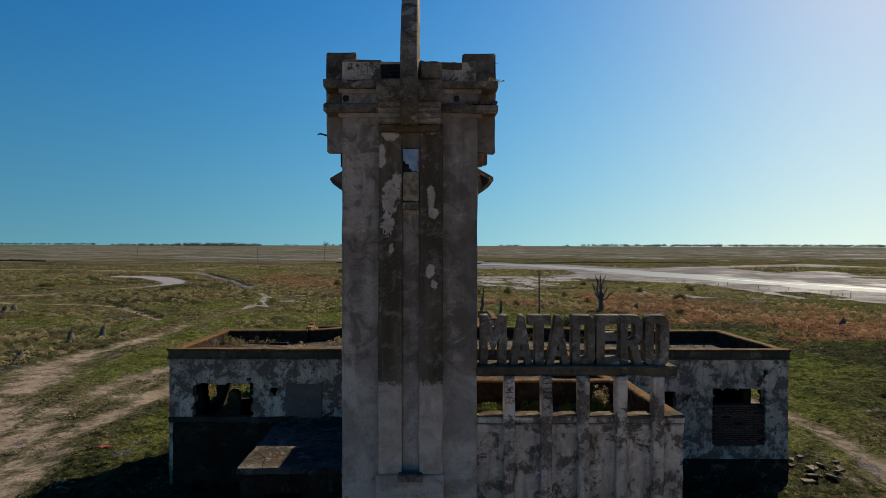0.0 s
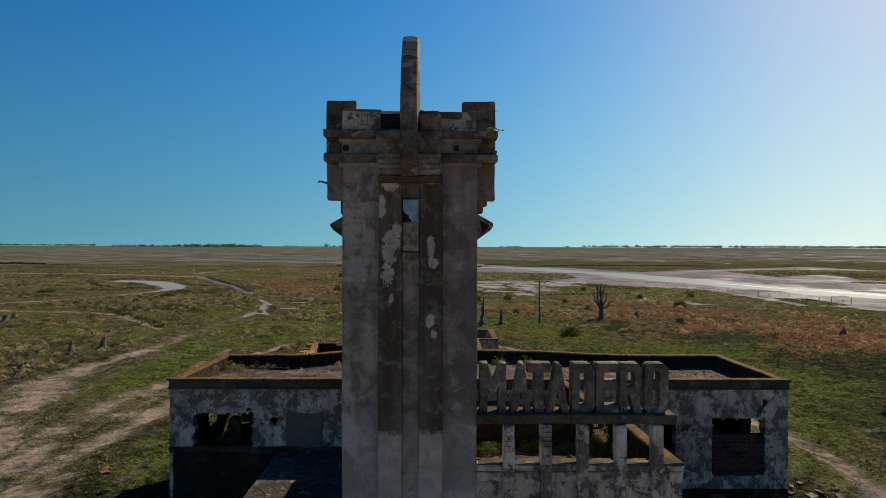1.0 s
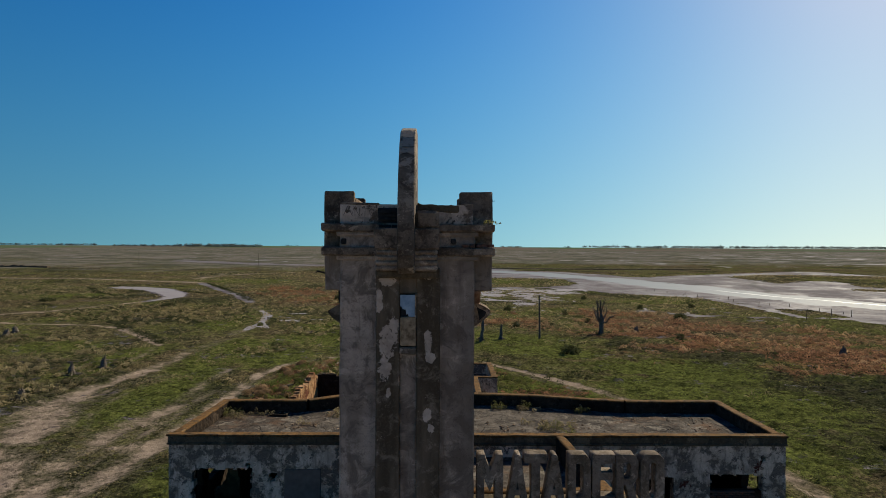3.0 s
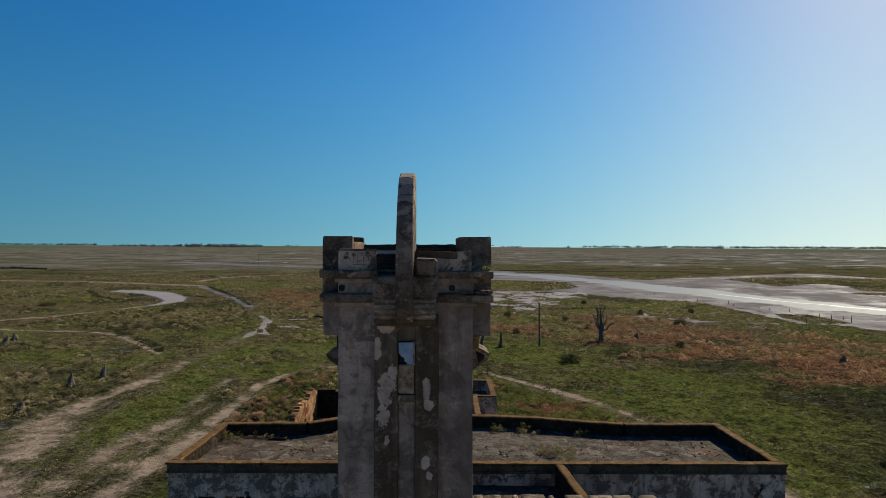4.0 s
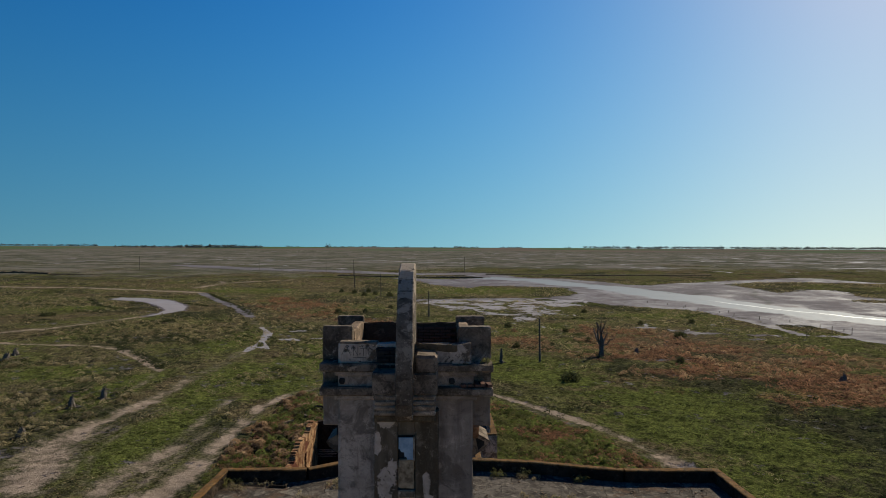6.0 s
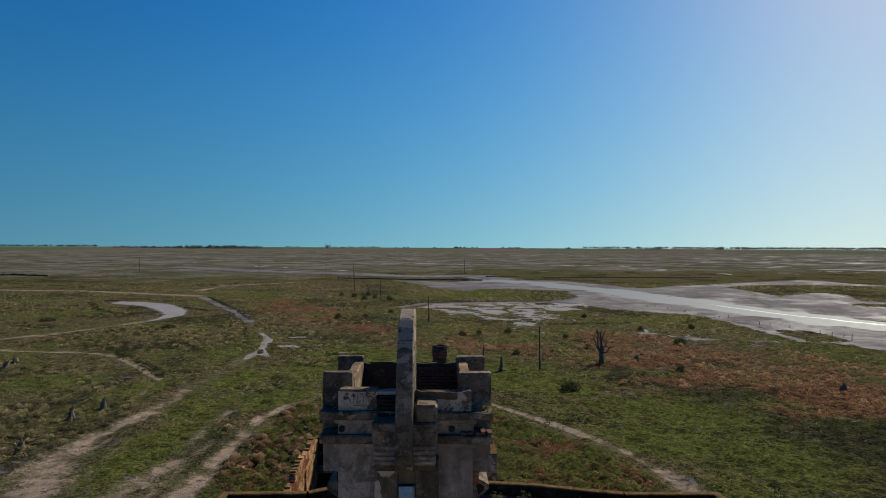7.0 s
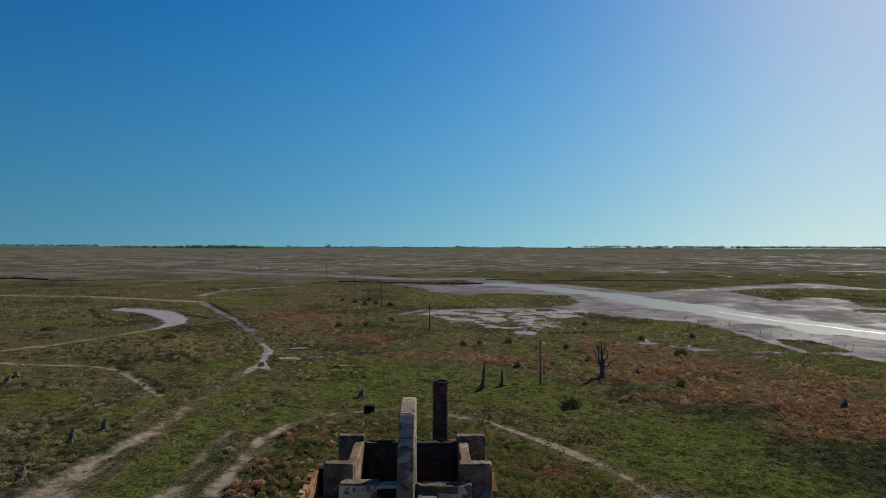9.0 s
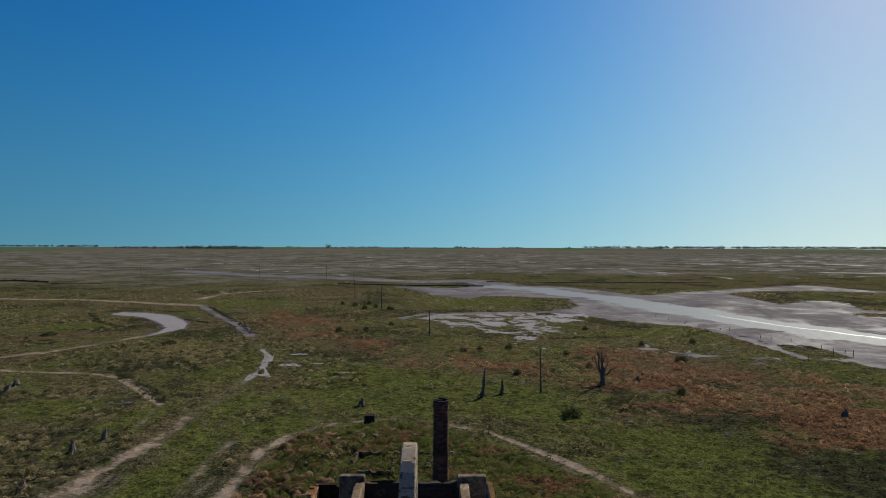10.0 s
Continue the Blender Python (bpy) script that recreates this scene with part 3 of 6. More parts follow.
def prism(points, lo, hi, axis):
    """A closed outline pushed out along an axis (0: outline is y, z; 1: outline is x, z; 2: x, y)."""
    bm = bmesh.new()

    def at(p, v):
        return [(v, p[0], p[1]), (p[0], v, p[1]), (p[0], p[1], v)][axis]

    A = [bm.verts.new(at(p, lo)) for p in points]
    B = [bm.verts.new(at(p, hi)) for p in points]
    k = len(points)
    bm.faces.new(A)
    bm.faces.new(B[::-1])
    for i in range(k):
        bm.faces.new((A[i], B[i], B[(i + 1) % k], A[(i + 1) % k]))
    bmesh.ops.recalc_face_normals(bm, faces=bm.faces)
    return bm


def raw_mesh(name, verts, faces_flat, corners, tint=None):
    """A mesh out of arrays: faces all with the same number of corners; tint: a value per vertex."""
    me = bpy.data.meshes.new(name)
    verts, faces_flat = np.asarray(verts, np.float32), np.asarray(faces_flat, np.int32).ravel()
    me.vertices.add(len(verts))
    me.vertices.foreach_set("co", verts.ravel())
    count = len(faces_flat) // corners
    me.loops.add(len(faces_flat))
    me.loops.foreach_set("vertex_index", faces_flat)
    me.polygons.add(count)
    me.polygons.foreach_set("loop_start", np.arange(count, dtype=np.int32) * corners)
    me.update(calc_edges=True)
    if tint is not None:
        me.attributes.new("tint", "FLOAT", "POINT").data.foreach_set("value", np.asarray(tint, np.float32))
    return me


# ---- ground ----
def lattice_noise(x, y, seed):
    """Smooth value noise on arrays, 0 to 1."""
    xi, yi = np.floor(x).astype(np.int64), np.floor(y).astype(np.int64)
    fx, fy = x - xi, y - yi
    fx, fy = fx * fx * (3 - 2 * fx), fy * fy * (3 - 2 * fy)

    def value(a, b):
        h = (a * 374761393 + b * 668265263 + seed * 1442695041) & 0xFFFFFFFF
        h = ((h ^ (h >> 13)) * 1274126177) & 0xFFFFFFFF
        return ((h ^ (h >> 16)) & 0xFFFF) / 65535.0

    a = value(xi, yi) * (1 - fx) + value(xi + 1, yi) * fx
    b = value(xi, yi + 1) * (1 - fx) + value(xi + 1, yi + 1) * fx
    return a * (1 - fy) + b * fy


def fbm(x, y, scale, seed, octaves=4):
    total, weight, gain = 0.0, 0.0, 1.0
    for o in range(octaves):
        total = total + gain * lattice_noise(x / scale * 2**o, y / scale * 2**o, seed + o)
        weight, gain = weight + gain, gain * 0.55
    return total / weight


def to_line(x, y, line):
    """Distance of points from an open line in plan."""
    best = np.full(x.shape, 1e9)
    for (ax, ay), (bx, by) in zip(line, line[1:]):
        dx, dy = bx - ax, by - ay
        t = np.clip(((x - ax) * dx + (y - ay) * dy) / (dx * dx + dy * dy), 0, 1)
        best = np.minimum(best, np.hypot(x - ax - t * dx, y - ay - t * dy))
    return best


def inside(x, y, ring):
    """Signed distance to a closed outline in plan: positive inside."""
    odd = np.zeros(x.shape, bool)
    for (ax, ay), (bx, by) in zip(ring, ring[1:] + ring[:1]):
        cross = ((ay > y) != (by > y)) & (x < (bx - ax) * (y - ay) / (by - ay + 1e-12) + ax)
        odd ^= cross
    d = to_line(x, y, ring + ring[:1])
    return np.where(odd, d, -d)


def soft(v, lo, hi):
    t = np.clip((v - lo) / (hi - lo), 0, 1)
    return t * t * (3 - 2 * t)


TRACKS = [  # half width, strength, line
    (1.5, 1.05, [(-21, 27), (-23.5, 34), (-25.8, 39), (-26.6, 43)]),
    (0.7, 0.95, [(-26.4, 41), (-26.8, 47), (-26.2, 50.4), (-25.6, 54)]),
    (0.65, 0.4, [(-25.6, 53), (-25.6, 62.3), (-25.1, 70.9), (-25.3, 80)]),
    (0.5, 0.75, [(-25.6, 57), (-25.6, 62)]),
    (0.6, 0.4, [(-29, 101), (-32.4, 108), (-36.2, 117.3)]),
    (0.9, 0.8, [(-15, 16), (-17.5, 25), (-19, 31), (-19, 36), (-18, 42)]),
    (0.4, 0.45, [(-18, 41), (-18.8, 49), (-18.6, 56)]),
    (0.45, 0.45, [(-16.5, 22), (-17.4, 30), (-16.9, 38), (-17, 46)]),
    (0.85, 1.0, [(-14, 18), (-15.6, 25), (-15.5, 32), (-15, 38), (-15.05, 43)]),
    (0.45, 0.9, [(-15.05, 42), (-15.1, 47), (-15.2, 52.3), (-13.7, 56)]),
    (0.35, 0.5, [(-13.8, 55.8), (-11.8, 59), (-9.8, 60.4), (-4.3, 62)]),
    (0.3, 0.36, [(-4.6, 62), (-0.8, 61), (1, 60)]),
    (0.36, 0.9, [(1, 60), (5, 57.7), (8.6, 52.8), (11.2, 49), (13.7, 44), (15.4, 40)]),
    (0.6, 0.9, [(15.2, 40.4), (17.0, 32), (17, 26), (16.2, 21), (15, 14)]),
    (0.33, 1.0, [(-62, 85.2), (-52.8, 83.9), (-47.6, 83.5), (-43, 81), (-37.8, 75.6), (-33.8, 70.6), (-30.6, 66.9)]),
    (0.3, 0.7, [(-45, 83), (-40.5, 79.5), (-36, 74.5), (-31.5, 67.6)]),
    (0.35, 0.6, [(-31, 67), (-29.8, 63), (-29.3, 59)]),
    (0.75, 1.1, [(-80, 80), (-72.7, 89), (-68.7, 95), (-65, 100), (-61.7, 105.7), (-57.8, 115.5), (-56.5, 120)]),
    (1.9, 1.05, [(-175, 201), (-143, 197), (-113, 194), (-89, 185), (-70.5, 177)]),
    (1.7, 1.0, [(-78.5, 197), (-77.5, 220), (-70.6, 231), (-58.6, 243)]),
    (1.3, 0.7, [(-79, 221), (-84, 236)]),
]


def beside(line, d):
    """A line that runs beside another in plan, d to its right."""
    out = []
    for i, (x, y) in enumerate(line):
        (ax, ay), (bx, by) = line[max(0, i - 1)], line[min(len(line) - 1, i + 1)]
        k = math.hypot(bx - ax, by - ay)
        out.append((x + d * (by - ay) / k, y - d * (bx - ax) / k))
    return out


for line, gaps in (([(-21, 27), (-23.5, 34), (-25.8, 39), (-26.6, 43), (-26.6, 47), (-25.8, 53)], (-2.2, 1.5, 2.4, 3.3)), ([(-14, 18), (-15.6, 25), (-15.5, 32), (-15, 38), (-15.1, 46)], (-0.9, -1.7, -2.6, -3.6)), ([(-25.6, 54), (-25.6, 62), (-25.1, 71), (-25.3, 79)], (-0.7, 0.7)), ([(15.4, 40), (17, 32), (17, 26), (16.2, 21), (15, 14)], (1.0, 1.8)), ([(8.6, 52.8), (11.2, 49), (13.7, 44), (15.4, 40)], (1.1,))):
    TRACKS += [(0.2, 0.34, beside(line, gap)) for gap in gaps]
SHORE = [(-21, 262), (-7, 233), (-2.5, 217), (4, 208), (10, 200), (14, 211), (24.5, 213), (33, 207), (43, 205), (42, 191), (42, 180), (35, 169), (28, 164), (32, 152), (39, 151), (41, 144.5), (47, 141), (50, 136), (54.6, 134.6), (57, 129), (60, 117), (59, 110.5), (58.5, 103), (58, 95.6), (61.4, 94), (63.7, 92.4), (64, 89), (65.6, 88), (74, 81), (120, 70), (230, 120), (176, 237), (171, 255), (172, 273), (159, 273), (140, 261), (120, 250), (103, 237), (89, 231), (76, 217.6), (69, 222), (67, 236), (60, 245), (54, 261), (26, 271), (5, 252)]
ISLES = [
    [(108, 226), (127, 241), (141, 242), (174, 234), (190, 219), (134, 155), (123, 166), (120, 171), (126, 184), (130, 197), (119, 197), (104, 183), (106, 198), (107, 219)],
    [(61, 108.7), (66.6, 107), (66.5, 100.7), (65.8, 96.2), (59.6, 95.6), (59.2, 101.2)],
    [(109, 159), (114, 162), (132, 152), (124, 143), (109, 154)],
]
CHANNEL = [(22, 267), (27, 256.6), (40, 247), (47, 227), (54, 212), (60, 199), (63.6, 182), (66.5, 168), (69.6, 157), (72.3, 147), (74.6, 139), (77.3, 132), (80, 127), (82.4, 121.4), (86, 115.6), (91, 105), (110, 85)]
CREEKS = [[(74, 139), (84, 152), (92, 176), (100, 190), (107, 208)], [(50, 222), (62, 212), (70, 192), (70, 176)], [(92, 176), (80, 184), (73, 172)]]
BROOK = [(-170, 407), (-133, 376), (-99, 344), (-82, 339), (-55, 328), (-25, 303), (-5, 295), (15, 305), (26, 275)]
STRAND = [(-8.6, 149), (-4, 156), (11, 158), (26, 161), (36, 166), (48, 176)]
PUDDLES = [(-8, 148), (-2.5, 157), (18, 160), (41, 162), (39, 147), (28, 136), (29, 118), (24, 121), (20, 114), (19.6, 102), (16, 105), (11, 107), (9, 114), (7, 126), (1.6, 131), (-3.6, 142)]
POND = [(-83.6, 153.5), (-83, 158.7), (-76, 157.5), (-68, 152.6), (-60, 142.4), (-56.4, 136.3), (-54.3, 129), (-55, 124), (-56, 118.4), (-57, 117.7), (-57, 123), (-58.3, 129.7), (-62.5, 136), (-70.7, 146.6), (-76.5, 150)]
RILL = [(56.7, 129), (58.6, 122), (59, 112), (58.8, 105.6), (58, 96)]
RUSSET = [(-1.6, 107), (9.6, 98.5), (17.7, 93), (23, 105.7), (31, 105.8), (35, 93), (38.5, 85), (47.6, 87), (50.7, 81), (53, 71), (66, 66), (70, 48), (41, 44), (35.6, 53.7), (31, 56), (30, 60.5), (25, 63.5), (24, 70.5), (18.5, 72), (17, 80), (10, 84.5), (6, 88), (-3, 90)]
RUSSET_FAR = [(-47, 150), (-38, 160), (-24, 140), (-14.6, 115), (-8, 102), (-11, 100), (-18, 115), (-24, 118), (-31, 122)]
RUSSET_NEAR = [(-14, 53), (-11, 57), (-8, 58), (-8.5, 48), (-11, 42), (-14, 36), (-13, 44)]
RUSSET_YARD = [(4.5, 36), (6, 45), (10, 48), (12.5, 44), (13, 37), (9, 33)]
LANE = [(-68, 174), (-57, 155), (-49.5, 142.6), (-43.3, 132), (-39, 123.3), (-36.6, 118)]
# bank edges, whose shadows are put in as dark ground and plants
BANKS = [[(-89, 160), (-80, 163), (-67, 160)], [(-89, 155), (-78, 139), (-71, 132), (-64, 129.6)], [(-64.5, 171), (-55, 154), (-46.5, 139.5), (-37.7, 122)], [(-43.9, 82.9), (-38.5, 77.6), (-33.8, 71.8), (-31, 68.6)], [(-76, 110), (-72.6, 112)], [(-42, 96), (-37, 90), (-33, 84)], [(-110, 163), (-100, 166)], [(-60, 144), (-52, 137)], [(22, 116), (38, 118)], [(48, 118), (56, 126)]]
GOLD = [(-56, 111), (-48, 116), (-33, 102), (-29, 92), (-37, 88), (-46, 92), (-53, 99)]


def height(x, y):
    """Height of the ground: a low mound at the buildings and the rubble behind them, and small humps."""
    d = np.hypot(np.maximum(np.abs(x - 1.5) - 11, 0), np.maximum(np.abs(y - 19) - 8, 0))
    h = 0.45 * (1 - soft(d, 0.5, 9))
    h = h + 0.5 * (1 - soft(np.hypot((x + 4) / 9, (y - 49) / 11), 0.5, 1.15)) * (0.6 + 0.8 * fbm(x, y, 3.0, 40, 3))
    close = 1 - soft(np.hypot(x, y), 60, 240)
    dirt = np.minimum.reduce([to_line(x, y, line) - half for half, _, line in TRACKS])
    lumps = ((fbm(x, y, 1.5, 3, 4) - 0.5) * 0.5 + (fbm(x, y, 0.55, 5, 3) - 0.5) * 0.22) * soft(dirt, -0.4, 0.9) + (fbm(x, y, 7.0, 9, 3) - 0.5) * 0.3
    return h + close * lumps - 0.08 * (1 - soft(dirt, -0.6, 0.3)) * close


def masks(x, y):
    out = {}
    bare = np.zeros(x.shape)
    wob = (fbm(x, y, 6.0, 21, 3) - 0.5) * 1.6
    for half, strength, line in TRACKS:
        d = to_line(x, y, line) + wob * np.minimum(0.5, half * 0.5)
        bare = np.maximum(bare, strength * (1 - soft(d, half * 0.1, half * 1.9 + 0.25)) * (0.1 + 1.6 * fbm(x, y, 2.6, 23, 4)))
    bare = np.maximum(bare, 0.8 * soft(inside(x, y, [(-25, 26), (-14, 12), (-12, 12), (-13.5, 30), (-16, 40), (-20, 40), (-21, 34)]), -1, 4) * soft(fbm(x, y, 2.2, 66, 4), 0.36, 0.66))
    # bare ground out of view before the building, there to bounce sunlight
    bare = np.maximum(bare, 1 - soft(y + (fbm(x, y, 9, 12, 3) - 0.5) * 4, 6, 10))
    out["bare"] = bare
    out["bounce_soil"] = 1 - soft(y + (fbm(x, y, 9, 12, 3) - 0.5) * 4, 7, 10.5)
    shore = inside(x, y, SHORE)
    for isle in ISLES:
        shore = np.minimum(shore, -inside(x, y, isle))
    scale = np.clip(y / 45, 1.6, 7)
    wet = 0.5 + 0.5 * np.clip(shore / scale, -1, 1)
    wet = np.maximum(wet, 0.5 + 0.5 * np.clip((inside(x, y, POND) + 0.6) / 2.0, -1, 1))
    wet = np.maximum(wet, 0.95 - 0.6 * soft(to_line(x, y, BROOK) + (fbm(x, y, 30, 93, 3) - 0.5) * 9, 3, 13))
    wet = np.maximum(wet, 0.9 - 0.6 * soft(to_line(x, y, STRAND) + (fbm(x, y, 9, 95, 3) - 0.5) * 5, 0.4, 3.0))
    wet = np.maximum(wet, 0.85 - 0.6 * soft(to_line(x, y, RILL) + (fbm(x, y, 4, 97, 3) - 0.5) * 2.4, 0.2, 1.5))
    for cx, cy, rx, ry in ((43, 98, 3.0, 1.3), (36, 104, 2.4, 1.0), (40, 101, 1.5, 0.7), (52, 96, 2.6, 0.9), (49, 92, 1.6, 0.6)):
        wet = np.maximum(wet, 1.05 - 0.55 * np.hypot((x - cx) / rx, (y - cy) / ry))
    wet = np.maximum(wet, 0.82 - 0.5 * soft(to_line(x, y, LANE) + (fbm(x, y, 4, 98, 3) - 0.5) * 1.2, 0.6, 1.5))
    out["wet"] = wet
    ponded = soft(inside(x, y, PUDDLES), -4, 4) * (0.72 + 0.28 * soft(y, 105, 135))
    ponded = np.maximum(ponded, 1.6 * soft(inside(x, y, POND), -0.6, 0.6))
    ponded = np.maximum(ponded, 0.55 * soft(inside(x, y, [(30, 108), (45, 92), (60, 86), (62, 100), (58, 112), (44, 116)]), -2, 4))
    ponded = np.maximum(ponded, 0.6 * soft(inside(x, y, [(-67, 210), (-82, 226), (-100, 224), (-84, 200), (-75, 196)]), -4, 6))
    for cx, cy, rx, ry in ((-21.5, 90, 2.4, 1.4), (-22.5, 98.5, 1.8, 0.9), (-18.5, 91, 1.4, 0.6), (-13, 84.5, 1.3, 0.5), (-24, 83, 1.2, 1.0)):
        ponded = np.maximum(ponded, 1.7 * (1 - soft(np.hypot((x - cx) / rx, (y - cy) / ry) + (fbm(x, y, 1.2, 99, 3) - 0.5) * 1.2, 0.6, 1.0)))
    for line in ([(-25.2, 80), (-25.7, 88.8), (-27, 96), (-30, 103)], [(-22.8, 81.5), (-25.4, 88), (-26.7, 96), (-28.9, 101)]):
        ponded = np.maximum(ponded, 1.6 * (1 - soft(to_line(x, y, line) + (fbm(x, y, 2.5, 94, 3) - 0.5) * 0.8, 0.25, 0.75)))
    out["ponded"] = ponded
    side = soft(x / np.maximum(y, 1), -0.75, 0.5)
    out["flats"] = soft(y, 250, 360) * (1 - soft(y, 1250, 1700)) * (0.82 + 0.18 * side) * (shore < 3)
    creek = np.minimum.reduce([to_line(x, y, line) for line in CREEKS])
    out["creek"] = (1 - soft(creek + (fbm(x, y, 5, 92, 3) - 0.5) * 2, 0.3, 1.6)) * (shore > 0)
    channel = to_line(x, y, CHANNEL)
    out["pool"] = (1 - soft(channel + (fbm(x, y, 9, 91, 3) - 0.5) * 8, 2.0, 15.0)) * (shore > 0)
    out["stream"] = (1 - soft(to_line(x, y, [(px + 0.8, py + 1) for px, py in CHANNEL]) + (fbm(x, y, 6, 93, 3) - 0.5) * 0.6, 0.3, 1.5)) * (shore > 0) * soft(x, 66, 74)
    rus = np.maximum(0.5 + 0.5 * np.clip(inside(x, y, RUSSET) / 15, -1, 0.8), 0.62 + 0.5 * np.clip(inside(x, y, RUSSET_FAR) / 9, -1, 0.6))
    rus = np.maximum(rus, 0.25 + 0.5 * np.clip(inside(x, y, RUSSET_NEAR) / 2.5, -1, 0.6))
    rus = np.maximum(rus, 0.4 + 0.5 * np.clip(inside(x, y, RUSSET_YARD) / 2.5, -1, 0.6))
    out["russet"] = rus * (-0.25 + 2.1 * fbm(x, y, 4.5, 61, 4))
    out["gold"] = (0.5 + 0.5 * np.clip(inside(x, y, GOLD) / 9, -1, 1)) * (0.5 + 0.8 * fbm(x, y, 8, 62, 3))
    lush = soft(fbm(x, y, 14, 71, 4), 0.48, 0.66) * 0.5
    for cx, cy, rx, ry in ((18, 47, 8, 9), (20, 56, 10, 6), (10, 66, 12, 5), (14, 62.5, 5, 4), (14, 62.5, 4, 3), (19, 34, 4, 8), (10, 190, 30, 22), (24, 42, 7, 9), (-14, 72, 10, 9), (-22, 62, 5, 16), (-21, 46, 3.5, 14), (-11.5, 30, 2.5, 11), (-31, 60, 4, 12), (-30, 88, 5, 12), (6, 72, 16, 6), (23, 52, 8, 5), (-42, 66, 8, 5), (45, 122, 16, 7), (-80, 132, 14, 9), (-60, 186, 22, 14), (-4, 67, 12, 8), (-12, 84, 11, 8), (-3, 79, 13, 7), (-16, 60, 6, 8)):
        lush = np.maximum(lush, 1.1 - 0.8 * np.hypot((x - cx) / rx, (y - cy) / ry))
    out["lush"] = lush
    bank = np.minimum.reduce([to_line(x, y, line) for line in BANKS])
    # heath patches, with more at the right for grass seen on its shaded side
    heath_shade = soft(x, 14, 28) * (1 - soft(y, 60, 74)) * soft(fbm(x, y, 7, 131, 4), 0.2, 0.44) + 0.8 * soft(fbm(x, y, 11, 133, 4), 0.52, 0.64)
    # a dark line of ground for the shadow along each bank
    out["heath_shade"] = np.maximum(heath_shade, 1.0 * (1 - soft(bank + (fbm(x, y, 3, 135, 3) - 0.5) * 2, 0.2, 1.2)))
    out["dull"] = soft(fbm(x, y, 19, 141, 4), 0.42, 0.62)
    out["marsh"] = soft(y + (fbm(x, y, 90, 44, 4) - 0.5) * 420, 200, 460)
    out["field"] = soft(y + (fbm(x, y, 300, 83, 3) - 0.5) * 700, 1500, 1800)
    return out


def build_ground():
    fine = np.radians(np.arange(-46, 46.01, 0.2))
    coarse = np.radians(np.arange(50, 311, 4.0))
    ang = np.concatenate([fine, coarse])
    rings, r = [0.02, 3.0, 6.0, 10.0, 13.0], 15.0
    while r < 4900:
        rings.append(r)
        r += max(0.22, r * r / 14000)
    rings = np.array(rings + [4950.0])
    A, R = np.meshgrid(ang, rings)
    x, y = R * np.sin(A), R * np.cos(A)
    z = height(x, y)
    verts = np.stack([x, y, z], -1).reshape(-1, 3)
    na, nr = len(ang), len(rings)
    i, k = np.meshgrid(np.arange(na), np.arange(nr - 1))
    j = (i + 1) % na
    quads = np.stack([k * na + j, k * na + i, (k + 1) * na + i, (k + 1) * na + j], -1).reshape(-1, 4)
    me = raw_mesh("ground", verts, quads, 4)
    me.polygons.foreach_set("use_smooth", np.ones(len(quads), bool))
    for name, values in masks(x, y).items():
        me.attributes.new(name, "FLOAT", "POINT").data.foreach_set("value", values.ravel().astype(np.float32))
    me.materials.append(M_GROUND)
    return tagged(new("ground", me), "flat salt-marsh pasture with dirt tracks and wet mud", "ground", kind="structure")


build_ground()


# ---- tower ----
TX0, TX1, TY0, TY1 = -1.79, 0.92, 12.13, 14.52
tower = thing("tower", "tall stained concrete tower with cornices and a curved blade on top", "tower", (-0.43, 13.3, 0))
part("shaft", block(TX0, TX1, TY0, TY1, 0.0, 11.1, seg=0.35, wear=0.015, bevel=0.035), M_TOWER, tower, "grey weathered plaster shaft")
part("pilaster", block(-1.04, -0.57, 11.89, TY0 + 0.02, 3.85, 10.75, seg=0.25, wear=0.01), M_MOULD, tower, "pilaster black with mould above")
part("pilaster", block(-0.24, 0.23, 11.89, TY0 + 0.02, 3.85, 10.75, seg=0.25, wear=0.01), M_MOULD, tower, "pilaster black with mould above")
part("plinth", block(-1.08, 0.26, 11.875, TY0 + 0.02, 0.2, 3.85, seg=0.3, wear=0.01), M_TOWER, tower)
part("ledge", block(-0.64, -0.16, 11.72, 11.93, 3.76, 3.9, seg=0.15, wear=0.01), M_CONC, tower, "small dark concrete ledge")
slot = part("slot_back", block(-0.58, -0.23, 12.02, TY0 + 0.03, 3.8, 9.1, seg=0.3, wear=0.008), M_TOWER, tower)


def panel_with_hole(x0, x1, y0, y1, z0, z1):
    """A thin louvre panel whose lower corner has been knocked out."""
    return prism([(x0, z1), (x1, z1), (x1, z0), (x0 + 0.17, z0), (x0 + 0.15, z0 + 0.06), (x0 + 0.12, z0 + 0.045), (x0 + 0.11, z0 + 0.14), (x0 + 0.05, z0 + 0.15), (x0 + 0.02, z0 + 0.21), (x0, z0 + 0.2)], y0, y1, 1)


# black block: the dark inside the niche as a colour
niche = part("niche", block(-0.57, -0.24, 11.95, TY0 + 0.03, 9.06, 10.75, seg=0.3, wear=0.006), M_INK_SHADE, tower, "black back of the niche, in place of its shade")
part("lintel", block(-0.58, -0.23, 11.9, 12.0, 10.25, 10.76, seg=0.2, wear=0.008), M_MOULD, tower)
part("panel", panel_with_hole(-0.555, -0.262, 11.83, 11.87, 9.8, 10.23), M_BLUE, tower, "broken pale blue panel")
part("panel_frame", prism([(-0.27, 10.25), (-0.24, 10.25), (-0.24, 9.78), (-0.27, 9.78)], 11.82, 11.95, 1), M_CONC, tower)
part("lower_panel", block(-0.56, -0.25, 11.85, 11.97, 9.22, 9.79, seg=0.12, wear=0.012), M_RUST, tower, "rust-stained render panel")
